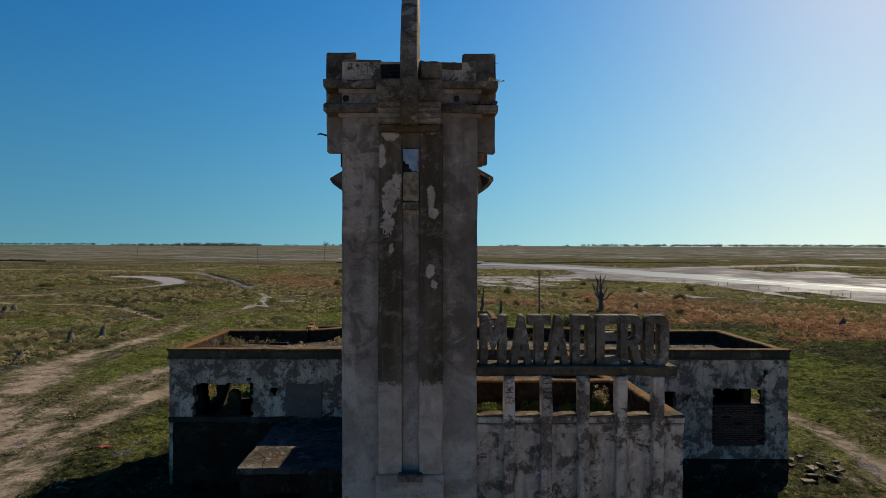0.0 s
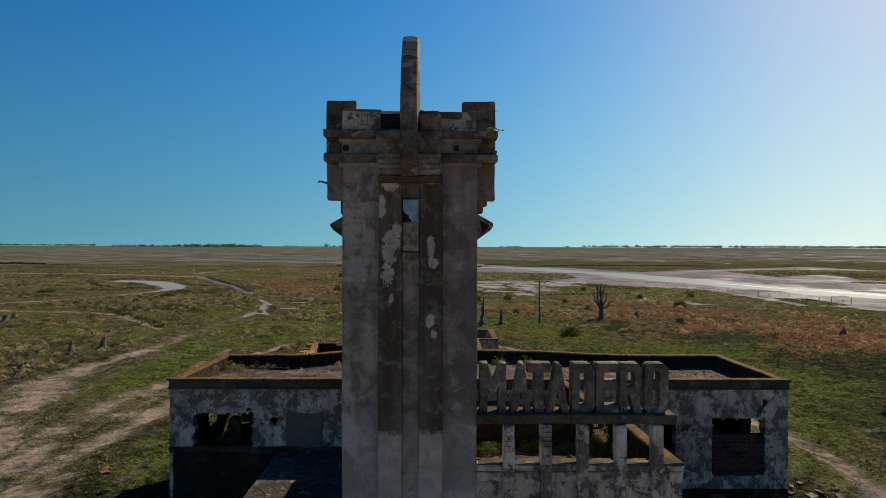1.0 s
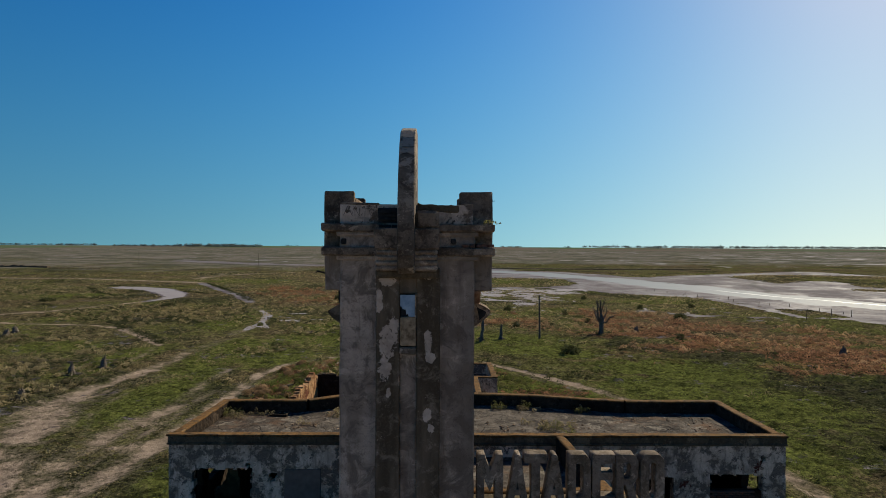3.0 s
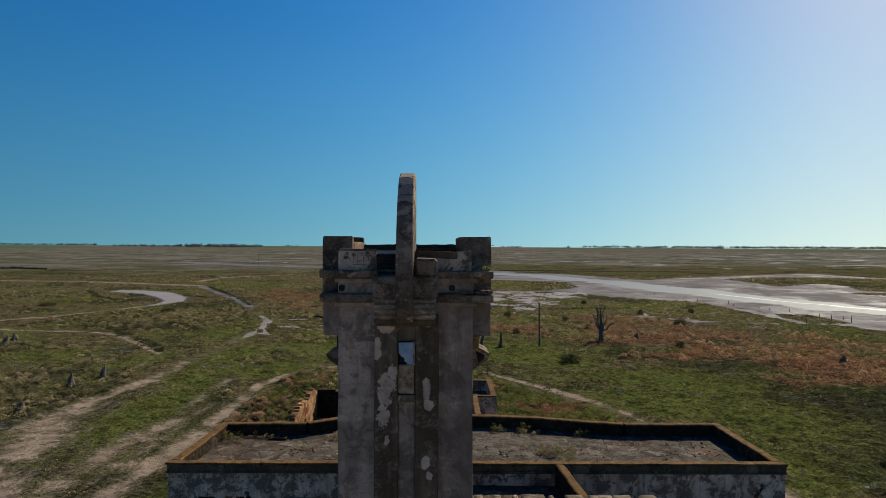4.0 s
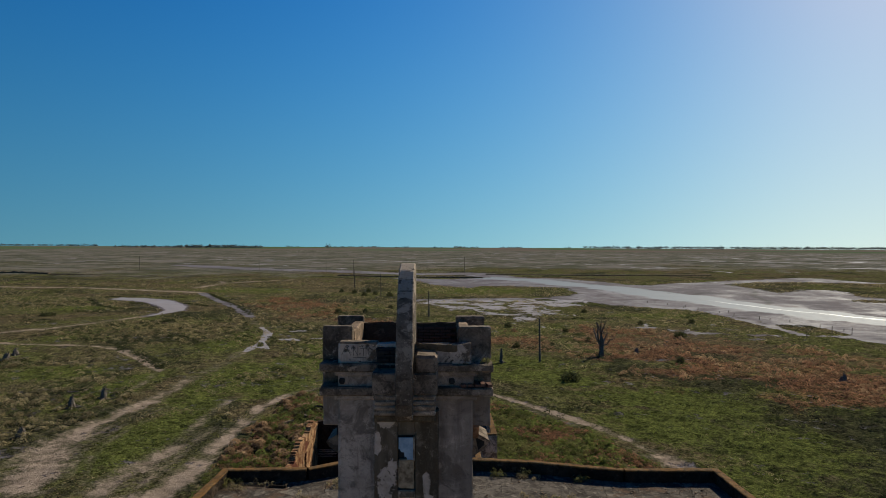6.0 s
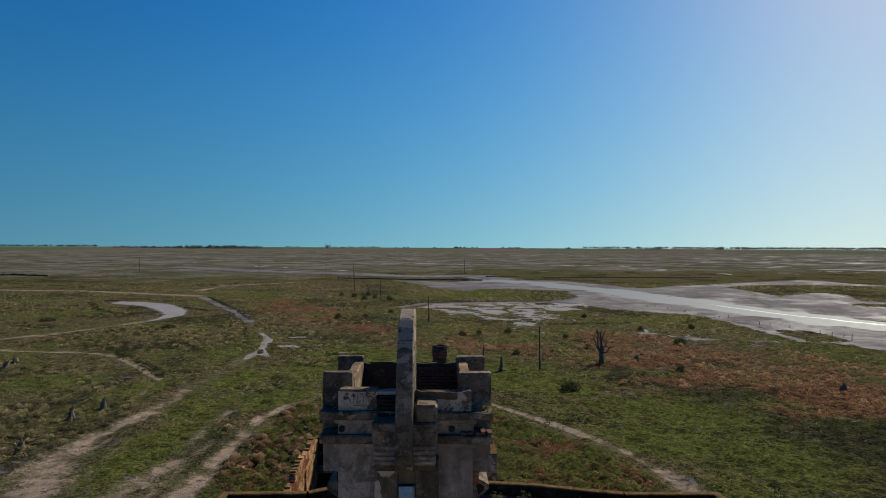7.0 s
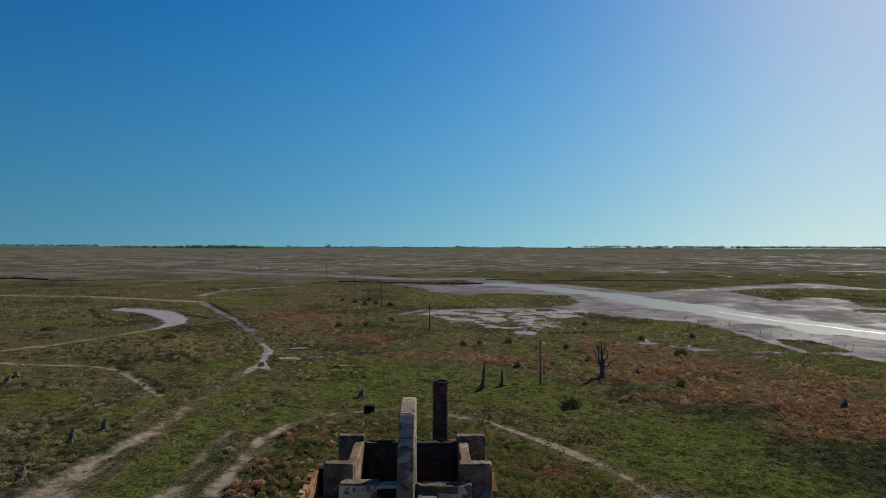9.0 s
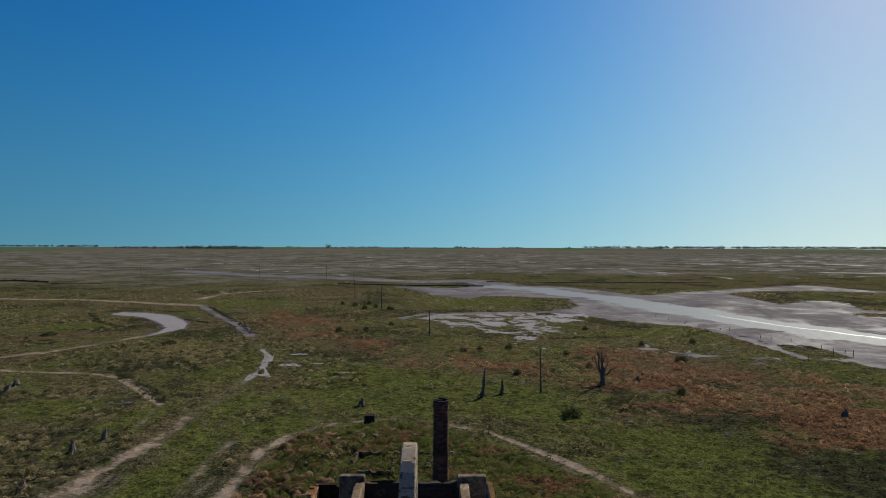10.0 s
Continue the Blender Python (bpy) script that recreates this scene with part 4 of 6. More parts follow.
part("sill", block(-0.575, -0.235, 11.82, 12.0, 9.06, 9.2, seg=0.12, wear=0.008), M_SIGN, tower, "pale concrete sill")

for z0, z1, chip in ((11.47, 11.64, 0.06), (10.99, 11.17, 0.02)):
    cornice = part("cornice", block(-2.15, 1.31, 12.02, 12.53, z0, z1, seg=0.14, wear=0.016, bevel=0.03, top=lambda x, y, z1=z1, chip=chip: z1 - (chip * (0.6 + noise.noise(Vector((x * 5, y * 5, z1)))) if x > 0.55 else 0)), M_CONC, tower, "dark chipped concrete cornice")
    part("moulding", block(-1.86, 1.0, 12.09, 12.2, z0 - 0.09, z0 + 0.01, seg=0.2, wear=0.008), M_TOWER, cornice)
part("frieze", block(TX0 - 0.01, TX1 + 0.01, 12.14, 12.4, 11.05, 11.6, seg=0.3, wear=0.01), M_TOWER, tower)
for x0, x1 in ((-2.18, -1.57), (0.62, 1.31)):
    for y0, y1 in ((12.51, 12.76), (14.36, 14.56)):
        fin = part("corner_fin", block(x0, x1, y0, y1, 11.1, 12.32, seg=0.2, wear=0.014, bevel=0.025), M_CONC, tower, "dark upright corner slab")
        part("foot", block(x0 + 0.01, x1 - 0.01, y0 + 0.01, y1 - 0.01, 10.26, 11.1, seg=0.2, wear=0.014, bevel=0.025), M_TOWER, fin, "pale plastered foot")
for sx, x in ((-1, TX0), (1, TX1)):
    part("shoulder", block(min(x, x + sx * 0.34), max(x, x + sx * 0.34), 12.77, 14.35, 10.95, 11.15, seg=0.3, wear=0.012), M_CONC, tower)

front_parapet = part("front_parapet", block(TX0 - 0.01, 0.88, 12.14, 12.38, 11.6, 12.04, seg=0.12, wear=0.012, bevel=0.03, top=lambda x, y: 12.04 - (0.06 + 0.07 * noise.noise(Vector((x * 7, y * 4, 7))) if -0.25 < x < 0.62 else 0.05 * abs(noise.noise(Vector((x * 6, y * 5, 2)))))), M_PALE, tower, "low parapet with scratched painted letters")
part("parapet_cap", block(TX0, -1.0, 12.13, 12.4, 12.0, 12.06, seg=0.08, wear=0.014, bevel=0.02), M_CONC, front_parapet, "dark weathered edge")
part("parapet_cap", block(-0.24, 0.62, 12.125, 12.4, 11.86, 12.03, seg=0.07, wear=0.022, bevel=0.03, top=lambda x, y: 11.99 + 0.07 * noise.noise(Vector((x * 8, y * 3, 4)))), M_MOSS, front_parapet, "mossy crumbled edge")
part("side_parapet", block(-1.78, -1.56, 12.76, 14.36, 11.1, 12.2, seg=0.16, wear=0.02, bevel=0.03), M_INNER, tower, "sunlit brick and render side parapet")
part("side_parapet", block(0.66, 0.9, 12.76, 14.36, 11.1, 12.2, seg=0.16, wear=0.02, bevel=0.03), M_INNER, tower)
rear_parapet = part("rear_parapet", block(-1.56, 0.64, 14.38, 14.56, 11.1, 12.17, seg=0.12, wear=0.015, top=lambda x, y: 12.17 - (0.14 * max(0.0, 1 - abs(x + 1.1) * 4)) - 0.1 * abs(noise.noise(Vector((x * 6, 2, 0)))) - 0.05 * abs(noise.noise(Vector((x * 17, 5, 0))))), M_MORTAR, tower)
part("tower_roof", block(-1.58, 0.68, 12.36, 14.4, 11.08, 11.2, seg=0.3, wear=0.02), M_ROOF, tower, "debris-strewn tower roof")

# black blocks put where the frieze has dark holes
for x, z, y in ((-1.72, 11.27, 12.13), (0.5, 11.27, 12.13)):
    part("spout", block(x - 0.06, x + 0.05, y - 0.05, y + 0.02, z - 0.055, z + 0.06, seg=0.04, wear=0.02, bevel=0.03), M_INK_SHADE, tower, "black block standing for a dark hole in the frieze")

# console under the blade, with a reeded foot; one half of its head has fallen
console = part("console", block(-1.065, 0.205, 11.59, 12.2, 11.12, 11.54, seg=0.16, wear=0.014, bevel=0.03), M_CONC, tower, "cracked concrete console with a reeded foot")
for i in range(4):
    z0 = 10.71 + 0.104 * i
    part("reed", block(-1.035, 0.175, 11.64 - 0.01 * i, 12.2, z0, z0 + 0.1, seg=0.16, wear=0.008, bevel=0.03), M_REED, console)
part("reed_back", block(-1.02, 0.16, 11.655, 12.2, 10.7, 11.13, seg=0.3, wear=0.004), M_CONC, console)
part("console_foot", block(-1.03, 0.17, 11.74, 12.2, 10.56, 10.705, seg=0.16, wear=0.012, bevel=0.03), M_MOSS, console, "dark mossy foot of the console")
part("console_head", block(-0.25, 0.2, 11.61, 12.16, 11.52, 11.88, seg=0.12, wear=0.02, bevel=0.05), M_CONC, console)


def blade_outline():
    pts = [(11.5, 10.66), (11.36, 10.78), (11.27, 11.0)]
    for i in range(17):
        s = i / 16
        pts.append((11.25 + 1.23 * (1 - math.sqrt(max(0.0, 1 - s * s))), 11.3 + 2.32 * s))
    return pts + [(12.62, 13.63), (12.95, 13.6), (13.06, 13.5), (13.1, 12.6), (13.12, 11.15), (12.2, 11.15), (12.2, 10.66)]


def blade():
    bm = prism(blade_outline(), -0.588, -0.262, 0)
    bmesh.ops.bevel(bm, geom=[e for e in bm.edges if abs(e.verts[0].co.x - e.verts[1].co.x) < 0.01], offset=0.02, segments=1, affect="EDGES")
    for v in bm.verts:
        t = max(0.0, (v.co.z - 11.3) / 2.3)
        v.co.x = -0.425 + (v.co.x + 0.425) * (1.0 - 0.05 * t)
    bmesh.ops.triangulate(bm, faces=[f for f in bm.faces if len(f.verts) > 4])
    return bm


part("blade", blade(), M_BLADE, tower, "tall curved concrete blade")
for (z0, z1, x0, x1) in ((13.1, 13.5, -0.53, -0.35), (12.2, 12.42, -0.36, -0.285)):
    ya = 11.25 + 1.23 * (1 - math.sqrt(1 - ((z0 - 11.3) / 2.32) ** 2))
    yb = 11.25 + 1.23 * (1 - math.sqrt(1 - ((z1 - 11.3) / 2.32) ** 2))
    part("render_patch", prism([(ya - 0.006, z0), (yb - 0.006, z1), (yb + 0.05, z1), (ya + 0.05, z0)], x0, x1, 0), M_SIGN, tower, "pale patch of render left on the blade")


def hood(sx, x):
    """A lozenge-shaped hood on the side of the tower, worn at its lower lip."""
    return prism([(x, 10.02), (x + sx * 0.38, 9.8), (x + sx * 0.4, 9.76), (x + sx * 0.33, 9.66), (x, 9.42)], 13.0, 13.75, 1)


part("broken_foot", block(0.84, 1.06, 12.5, 12.8, 10.0, 10.27, seg=0.08, wear=0.02), M_ORANGE, tower, "raw orange brick under the broken corner")
part("stub", block(-1.92, -1.8, 12.7, 12.9, 9.98, 10.26, seg=0.08, wear=0.02), M_INK_SHADE, tower, "black broken stub")
part("side_hood", hood(-1, TX0), M_CONC, tower, "lozenge hood on the tower side")
hood_right = part("side_hood", hood(1, TX1), M_CONC, tower, "broken lozenge hood on the tower side")
# flat black plate; the hood is closed, its dark opening is only coloured
part("mouth", prism([(TX1 + 0.1, 9.88), (TX1 + 0.3, 9.78), (TX1 + 0.28, 9.7), (TX1 + 0.16, 9.6)], 12.985, 13.02, 1), M_INK_SHADE, hood_right, "black plate standing for the shaded mouth of the hood")
part("rim", prism([(TX1, 10.045), (TX1 + 0.39, 9.82), (TX1 + 0.39, 9.79), (TX1, 10.0)], 12.98, 13.74, 1), M_CONC, hood_right, "worn upper rim")


def rod(a, b, r=0.012):
    """A thin bent bar."""
    bm = bmesh.new()
    a, b = Vector(a), Vector(b)
    m = bmesh.ops.create_cone(bm, cap_ends=True, segments=6, radius1=r, radius2=r * 0.8, depth=(b - a).length)
    bm.transform(Matrix.Translation((a + b) / 2) @ (b - a).to_track_quat("Z", "Y").to_matrix().to_4x4())
    return bm


bracket = part("bracket", rod((-2.16, 12.6, 10.62), (-2.33, 12.55, 10.66), 0.02), M_INK_SHADE, tower, "bent iron bracket")
part("hook", rod((-2.3, 12.55, 10.66), (-2.36, 12.55, 10.63), 0.014), M_INK_SHADE, bracket)
part("wire", rod((1.3, 12.6, 12.13), (1.37, 12.58, 12.14), 0.006), M_INK_SHADE, tower, "bent wire")


def strokes(lines, plane, width, depth=0.006):
    """Painted or scratched lines on a wall that faces the front."""
    bm = bmesh.new()
    for (ax, az), (bx, bz) in lines:
        d = Vector((bx - ax, 0, bz - az)).normalized()
        s = Vector((-d.z, 0, d.x)) * width / 2
        a, b = Vector((ax, plane, az)), Vector((bx, plane, bz))
        quad = [a - s, b - s, b + s, a + s]
        f = [bm.verts.new(p) for p in quad]
        g = [bm.verts.new(p + Vector((0, depth, 0))) for p in quad]
        bm.faces.new(f)
        bm.faces.new(g[::-1])
        for i in range(4):
            bm.faces.new((f[i], g[i], g[(i + 1) % 4], f[(i + 1) % 4]))
    bmesh.ops.recalc_face_normals(bm, faces=bm.faces)
    return bm


def ring(cx, cz, rx, rz, k=12):
    p = [(cx + rx * math.cos(2 * math.pi * i / k), cz + rz * math.sin(2 * math.pi * i / k)) for i in range(k)]
    return list(zip(p, p[1:] + p[:1]))


def scrawl(x0, z0, x1, rows, seed):
    """Small unreadable scribbles as short bars."""
    rnd, out = random.Random(seed), []
    for r in range(rows):
        x = x0
        while x < x1:
            w = rnd.uniform(0.02, 0.05)
            out.append(((x, z0 - r * 0.1 + rnd.uniform(-0.01, 0.01)), (x + w, z0 - r * 0.1 + rnd.uniform(-0.03, 0.03))))
            x += w + 0.015
    return out


L = []
L += [((-1.68, 11.8), (-1.6, 11.98)), ((-1.6, 11.98), (-1.5, 11.79)), ((-1.65, 11.87), (-1.53, 11.87))]
L += [((-1.45, 11.78), (-1.45, 11.94)), ((-1.45, 11.94), (-1.36, 11.79)), ((-1.36, 11.79), (-1.36, 11.95))]
L += [((-1.31, 11.93), (-1.18, 11.935)), ((-1.245, 11.93), (-1.25, 11.78)), ((-1.46, 11.745), (-1.2, 11.75))]
L += ring(-1.11, 11.86, 0.045, 0.07)
part("letters", strokes([((ax - 0.04, az), (bx - 0.04, bz)) for (ax, az), (bx, bz) in L], 12.118, 0.009), M_SCRATCH, front_parapet, "thin scratched capital letters")


def brick_mesh(name, w=0.24, d=0.1, h=0.058):
    bm = bmesh.new()
    bmesh.ops.create_cube(bm, size=1.0)
    bmesh.ops.scale(bm, vec=(w, d, h), verts=bm.verts)
    bmesh.ops.bevel(bm, geom=list(bm.edges), offset=0.006, segments=1, affect="EDGES")
    me = as_mesh(name, bm)
    me.materials.append(M_BRICK)
    return me


BRICK = brick_mesh("brick")
# black bricks: soot on the chimney, hole shade in the broken core
SOOT_SHADE_BRICK = BRICK.copy()
SOOT_SHADE_BRICK.materials[0] = M_INK_SHADE
brick_rnd = random.Random(5)


def lay(parent, x0, x1, z0, z1, y, keep=lambda x, z: True, mesh=BRICK):
    """Courses of single bricks with their faces at y, under a part of a thing."""
    off, p = Vector(), parent
    while p is not None:
        off += p.location
        p = p.parent
    row, z = 0, z0
    while z < z1:
        x = x0 + (0.12 if row % 2 else 0.0)
        while x < x1:
            if keep(x + 0.125, z) and brick_rnd.random() > 0.03:
                b = new("brick", mesh)
                b.parent = parent
                b.matrix_basis = pose(x + 0.125 - off.x, y + brick_rnd.uniform(-0.008, 0.008) - off.y, z + 0.035 - off.z, 0, brick_rnd.uniform(-1, 1), brick_rnd.uniform(-1.2, 1.2))
            x += 0.258
        row, z = row + 1, z + 0.0715


# ---- sign and entrance block ----
entrance = thing("entrance_block", "whitewashed flat-roofed entrance block with a screen of piers", "building", (3.0, 16.0, 0))


def screen_solid(u, z):
    r = ragged(u, z, 0.1, 3.3)
    if u > 4.0 and z < 2.2 + r and u > 4.12 + r:
        return False
    return not (2.2 - r < u < 2.34 + r and 3.28 < z < 3.5)


screen = part("screen_wall", ruin_wall((0.9, 12.28), (5.13, 12.28), 0.26, 0.0, 4.55, screen_solid, 0.06, 0.008), M_SCREEN, entrance, "peeling whitewashed screen wall")
part("coping", block(0.92, 5.16, 12.22, 12.54, 4.76, 4.89, seg=0.15, wear=0.014, bevel=0.03), M_SCREEN, entrance)
for x0, x1 in ((0.93, 1.46), (1.69, 2.21), (2.44, 2.96), (3.19, 3.72), (3.95, 4.46), (4.7, 5.15)):
    part("coping_cap", block(x0, x1, 12.23, 12.53, 4.875, 4.935, seg=0.1, wear=0.014, bevel=0.025, top=lambda x, y, x0=x0: 4.935 - 0.05 * max(0.0, 1 - (x - x0) / 0.25)), M_MOSS, entrance, "dark mossy top of the coping")
part("band", block(0.92, 5.14, 12.25, 12.54, 4.55, 4.73, seg=0.2, wear=0.01, bevel=0.02), M_SCREEN, entrance)
part("band_joint", block(0.92, 5.12, 12.29, 12.52, 4.72, 4.77, seg=0.4, wear=0.004, bevel=0.005), M_CONC, entrance)
for i, px in enumerate((1.57, 2.32, 3.07, 3.83, 4.57)):
    pier = part("pier", block(px - 0.11, px + 0.11, 12.08, 12.36, 0.3, 5.74, seg=0.22, wear=0.014, bevel=0.025), M_SCREEN, entrance, "peeling white pier")
    if i < 2:
        for bar in scrawl(px - 0.08, 5.62, px + 0.07, 5 if i == 0 else 4, 30 + i):
            part("scribble", strokes([bar], 12.062, 0.014), M_INK_SHADE, pier, "dark unreadable scribble")


def line_wall(name, a, b, thick, z0, z1, material, parent, cope=True, solid=None, label=""):
    w = part(name, ruin_wall(a, b, thick, z0, z1 - (0.06 if cope else 0), solid or (lambda u, z: True), 0.2 if solid is None else 0.1, 0.012), material, parent, label)
    if cope:
        part("coping", coping(a, b, thick, z1 - 0.06, z1), M_COPE, w, "lichen-orange coping")
    return w


def coping(a, b, thick, z0, z1):
    """A rounded capping along a wall."""
    a, b = Vector(a), Vector(b)
    along = (b - a).normalized()
    side = Vector((-along.y, along.x))
    k = max(2, int((b - a).length / 0.3))
    bm, rows = bmesh.new(), []
    for i in range(k + 1):
        p = a + (b - a) * (i / k)
        row = []
        for s, z in ((-0.012, z0), (-0.015, z1 - 0.02), (0.02, z1), (thick - 0.02, z1), (thick + 0.015, z1 - 0.02), (thick + 0.012, z0)):
            q = p + side * s
            v = Vector((q.x, q.y, z))
            v += (noise.noise_vector(v * 2.7) * 0.016 + noise.noise_vector(v * 0.8) * 0.02)
            row.append(bm.verts.new(v))
        rows.append(row)
    for r0, r1 in zip(rows, rows[1:]):
        for j in range(6):
            bm.faces.new((r0[j], r1[j], r1[(j + 1) % 6], r0[(j + 1) % 6]))
    bm.faces.new(rows[0])
    bm.faces.new(rows[-1][::-1])
    bmesh.ops.recalc_face_normals(bm, faces=bm.faces)
    return bm


line_wall("side_wall", (5.14, 12.54), (5.0, 15.7), 0.26, 0, 4.91, M_DARK_SHADED, entrance)
line_wall("cross_wall", (-1.55, 15.5), (4.74, 15.5), 0.24, 0, 4.9, M_DARK_SHADED, entrance)
line_wall("side_wall", (4.72, 15.74), (4.36, 19.98), 0.24, 0, 4.9, M_DARK_SHADED, entrance)
line_wall("side_wall", (-1.79, 19.98), (-1.79, 14.5), 0.24, 0, 5.0, M_DARK_SHADED, entrance)
part("roof", block(0.95, 4.85, 12.56, 15.48, 4.05, 4.2, seg=0.3, wear=0.03), M_ROOF, entrance, "grass-grown roof slab")
part("roof", block(-1.3, 4.4, 15.76, 19.97, 4.05, 4.2, seg=0.3, wear=0.03), M_ROOF, entrance, "bare roof slab")

sign = thing("sign", "weathered concrete block letters standing on a long beam", "sign", (2.9, 12.4, 5.7))
part("beam", block(0.9, 4.95, 12.13, 12.78, 5.74, 5.94, seg=0.14, wear=0.014, bevel=0.03), M_MOSS, sign, "mossy dark concrete beam")

SERIF = {
    "M": ([[(0, 0), (0.26, 0), (0.26, 0.58), (0.5, 0.27), (0.72, 0.6), (0.72, 0), (1, 0), (1, 1), (0.76, 1), (0.51, 0.64), (0.26, 1), (0, 1)]]),
    "A": ([[(0, 0), (0.27, 0), (0.34, 0.19), (0.66, 0.19), (0.73, 0), (1, 0), (0.62, 0.97), (0.56, 1), (0.46, 1), (0.4, 0.97)], [(0.41, 0.29), (0.5, 0.53), (0.58, 0.29)]]),
    "T": ([[(0.32, 0), (0.68, 0), (0.68, 0.83), (1, 0.83), (1, 1), (0, 1), (0, 0.83), (0.32, 0.83)]]),
    "D": ([[(0, 0), (0.78, 0), (1, 0.12), (1, 0.88), (0.78, 1), (0, 1)], [(0.3, 0.14), (0.3, 0.84), (0.6, 0.84), (0.7, 0.77), (0.7, 0.2), (0.6, 0.14)]]),
    "E": ([[(0, 0), (1, 0), (1, 0.15), (0.32, 0.15), (0.32, 0.5), (0.9, 0.5), (0.9, 0.64), (0.32, 0.64), (0.32, 0.84), (1, 0.84), (1, 1), (0, 1)]]),
    "R": ([[(0, 0), (0.3, 0), (0.3, 0.4), (0.42, 0.4), (0.68, 0), (1, 0), (0.72, 0.42), (0.96, 0.54), (1, 0.88), (0.8, 1), (0, 1)], [(0.3, 0.52), (0.3, 0.85), (0.6, 0.85), (0.69, 0.78), (0.68, 0.58), (0.58, 0.52)]]),
    "O": ([[(0.2, 0), (0.8, 0), (0.93, 0.05), (1, 0.15), (1, 0.85), (0.92, 0.95), (0.78, 1), (0.22, 1), (0.08, 0.95), (0, 0.85), (0, 0.15), (0.07, 0.05)], [(0.34, 0.2), (0.34, 0.8), (0.42, 0.86), (0.58, 0.86), (0.66, 0.8), (0.66, 0.2), (0.58, 0.14), (0.42, 0.14)]]),
}


def letter_mesh(key, x0, x1, z0, z1, y0, y1):
    """A block capital: outline and counters filled, pushed out and softly bevelled."""
    cu = bpy.data.curves.new("letter", "CURVE")
    cu.dimensions, cu.fill_mode = "2D", "BOTH"
    cu.extrude, cu.bevel_depth, cu.bevel_resolution = (y1 - y0) / 2 - 0.012, 0.012, 1
    for loop in SERIF[key]:
        sp = cu.splines.new("POLY")
        sp.points.add(len(loop) - 1)
        for p, (u, v) in zip(sp.points, loop):
            p.co = (u * (x1 - x0), v * (z1 - z0), 0, 1)
        sp.use_cyclic_u = True
    ob = bpy.data.objects.new("letter", cu)
    me = bpy.data.meshes.new_from_object(ob)
    bpy.data.objects.remove(ob)
    me.transform(Matrix.Translation((x0, (y0 + y1) / 2, z0)) @ Matrix.Rotation(radians(90), 4, "X"))
    bm = bmesh.new()
    bm.from_mesh(me)
    bmesh.ops.remove_doubles(bm, verts=bm.verts, dist=0.0005)
    long = [e for e in bm.edges if e.calc_length() > 0.3]
    bmesh.ops.subdivide_edges(bm, edges=long, cuts=3)
    for v in bm.verts:
        v.co += noise.noise_vector(v.co * 4.0) * 0.009
    bmesh.ops.triangulate(bm, faces=[f for f in bm.faces if len(f.verts) > 4])
    return bm


for key, x0, x1 in (("M", 1.0, 1.52), ("A", 1.62, 2.04), ("T", 1.98, 2.43), ("A", 2.36, 2.8), ("D", 2.88, 3.32), ("E", 3.37, 3.82), ("R", 3.86, 4.3), ("O", 4.36, 4.83)):
    dy = 0.03 if key == "T" else 0.0
    part("letter", letter_mesh(key, x0, x1, 5.93, 6.93, 12.28 + dy, 12.58 + dy), M_SIGN, sign, "grey concrete capital letter " + key)

# ---- main building ----
def slab_grid(ring, hole, cell, z0, z1):
    """A roof slab over an outline in plan, of small uneven fields, with a square hole through it."""
    xs, ys = [p[0] for p in ring], [p[1] for p in ring]
    nx, ny = int((max(xs) - min(xs)) / cell) + 1, int((max(ys) - min(ys)) / cell) + 1
    cx, cy = np.meshgrid(min(xs) + (np.arange(nx) + 0.5) * cell, min(ys) + (np.arange(ny) + 0.5) * cell, indexing="ij")
    full = (inside(cx, cy, ring) > 0) & ~((cx > hole[0]) & (cx < hole[1]) & (cy > hole[2]) & (cy < hole[3]))
    bm, made = bmesh.new(), {}

    def vert(i, j, up):
        key = (i, j, up)
        if key not in made:
            x, y = min(xs) + i * cell, min(ys) + j * cell
            lift = 0.022 * noise.fractal(Vector((x * 1.3, y * 1.3, 2.0)), 0.8, 2.0, 4) if up else 0.0
            made[key] = bm.verts.new((x, y, (z1 if up else z0) + lift))
        return made[key]

    for i in range(nx):
        for j in range(ny):
            if not full[i, j]:
                continue
            bm.faces.new((vert(i, j, 1), vert(i + 1, j, 1), vert(i + 1, j + 1, 1), vert(i, j + 1, 1)))
            bm.faces.new((vert(i, j, 0), vert(i, j + 1, 0), vert(i + 1, j + 1, 0), vert(i + 1, j, 0)))
            for di, dj, (p, q) in ((-1, 0, ((i, j), (i, j + 1))), (1, 0, ((i + 1, j + 1), (i + 1, j))), (0, -1, ((i + 1, j), (i, j))), (0, 1, ((i, j + 1), (i + 1, j + 1)))):
                a, b = i + di, j + dj
                if not (0 <= a < nx and 0 <= b < ny and full[a, b]):
                    bm.faces.new((vert(*p, 1), vert(*q, 1), vert(*q, 0), vert(*p, 0)))
    return bm


main = thing("slaughterhouse", "derelict flat-roofed building with peeling white walls", "building", (1.5, 22, 0))
PLAN = [(-8.71, 20.0), (11.79, 20.0), (11.7, 24.72), (7.8, 24.7), (3.75, 25.7), (0.0, 26.1), (-3.6, 25.65), (-5.15, 24.75), (-8.52, 24.64)]


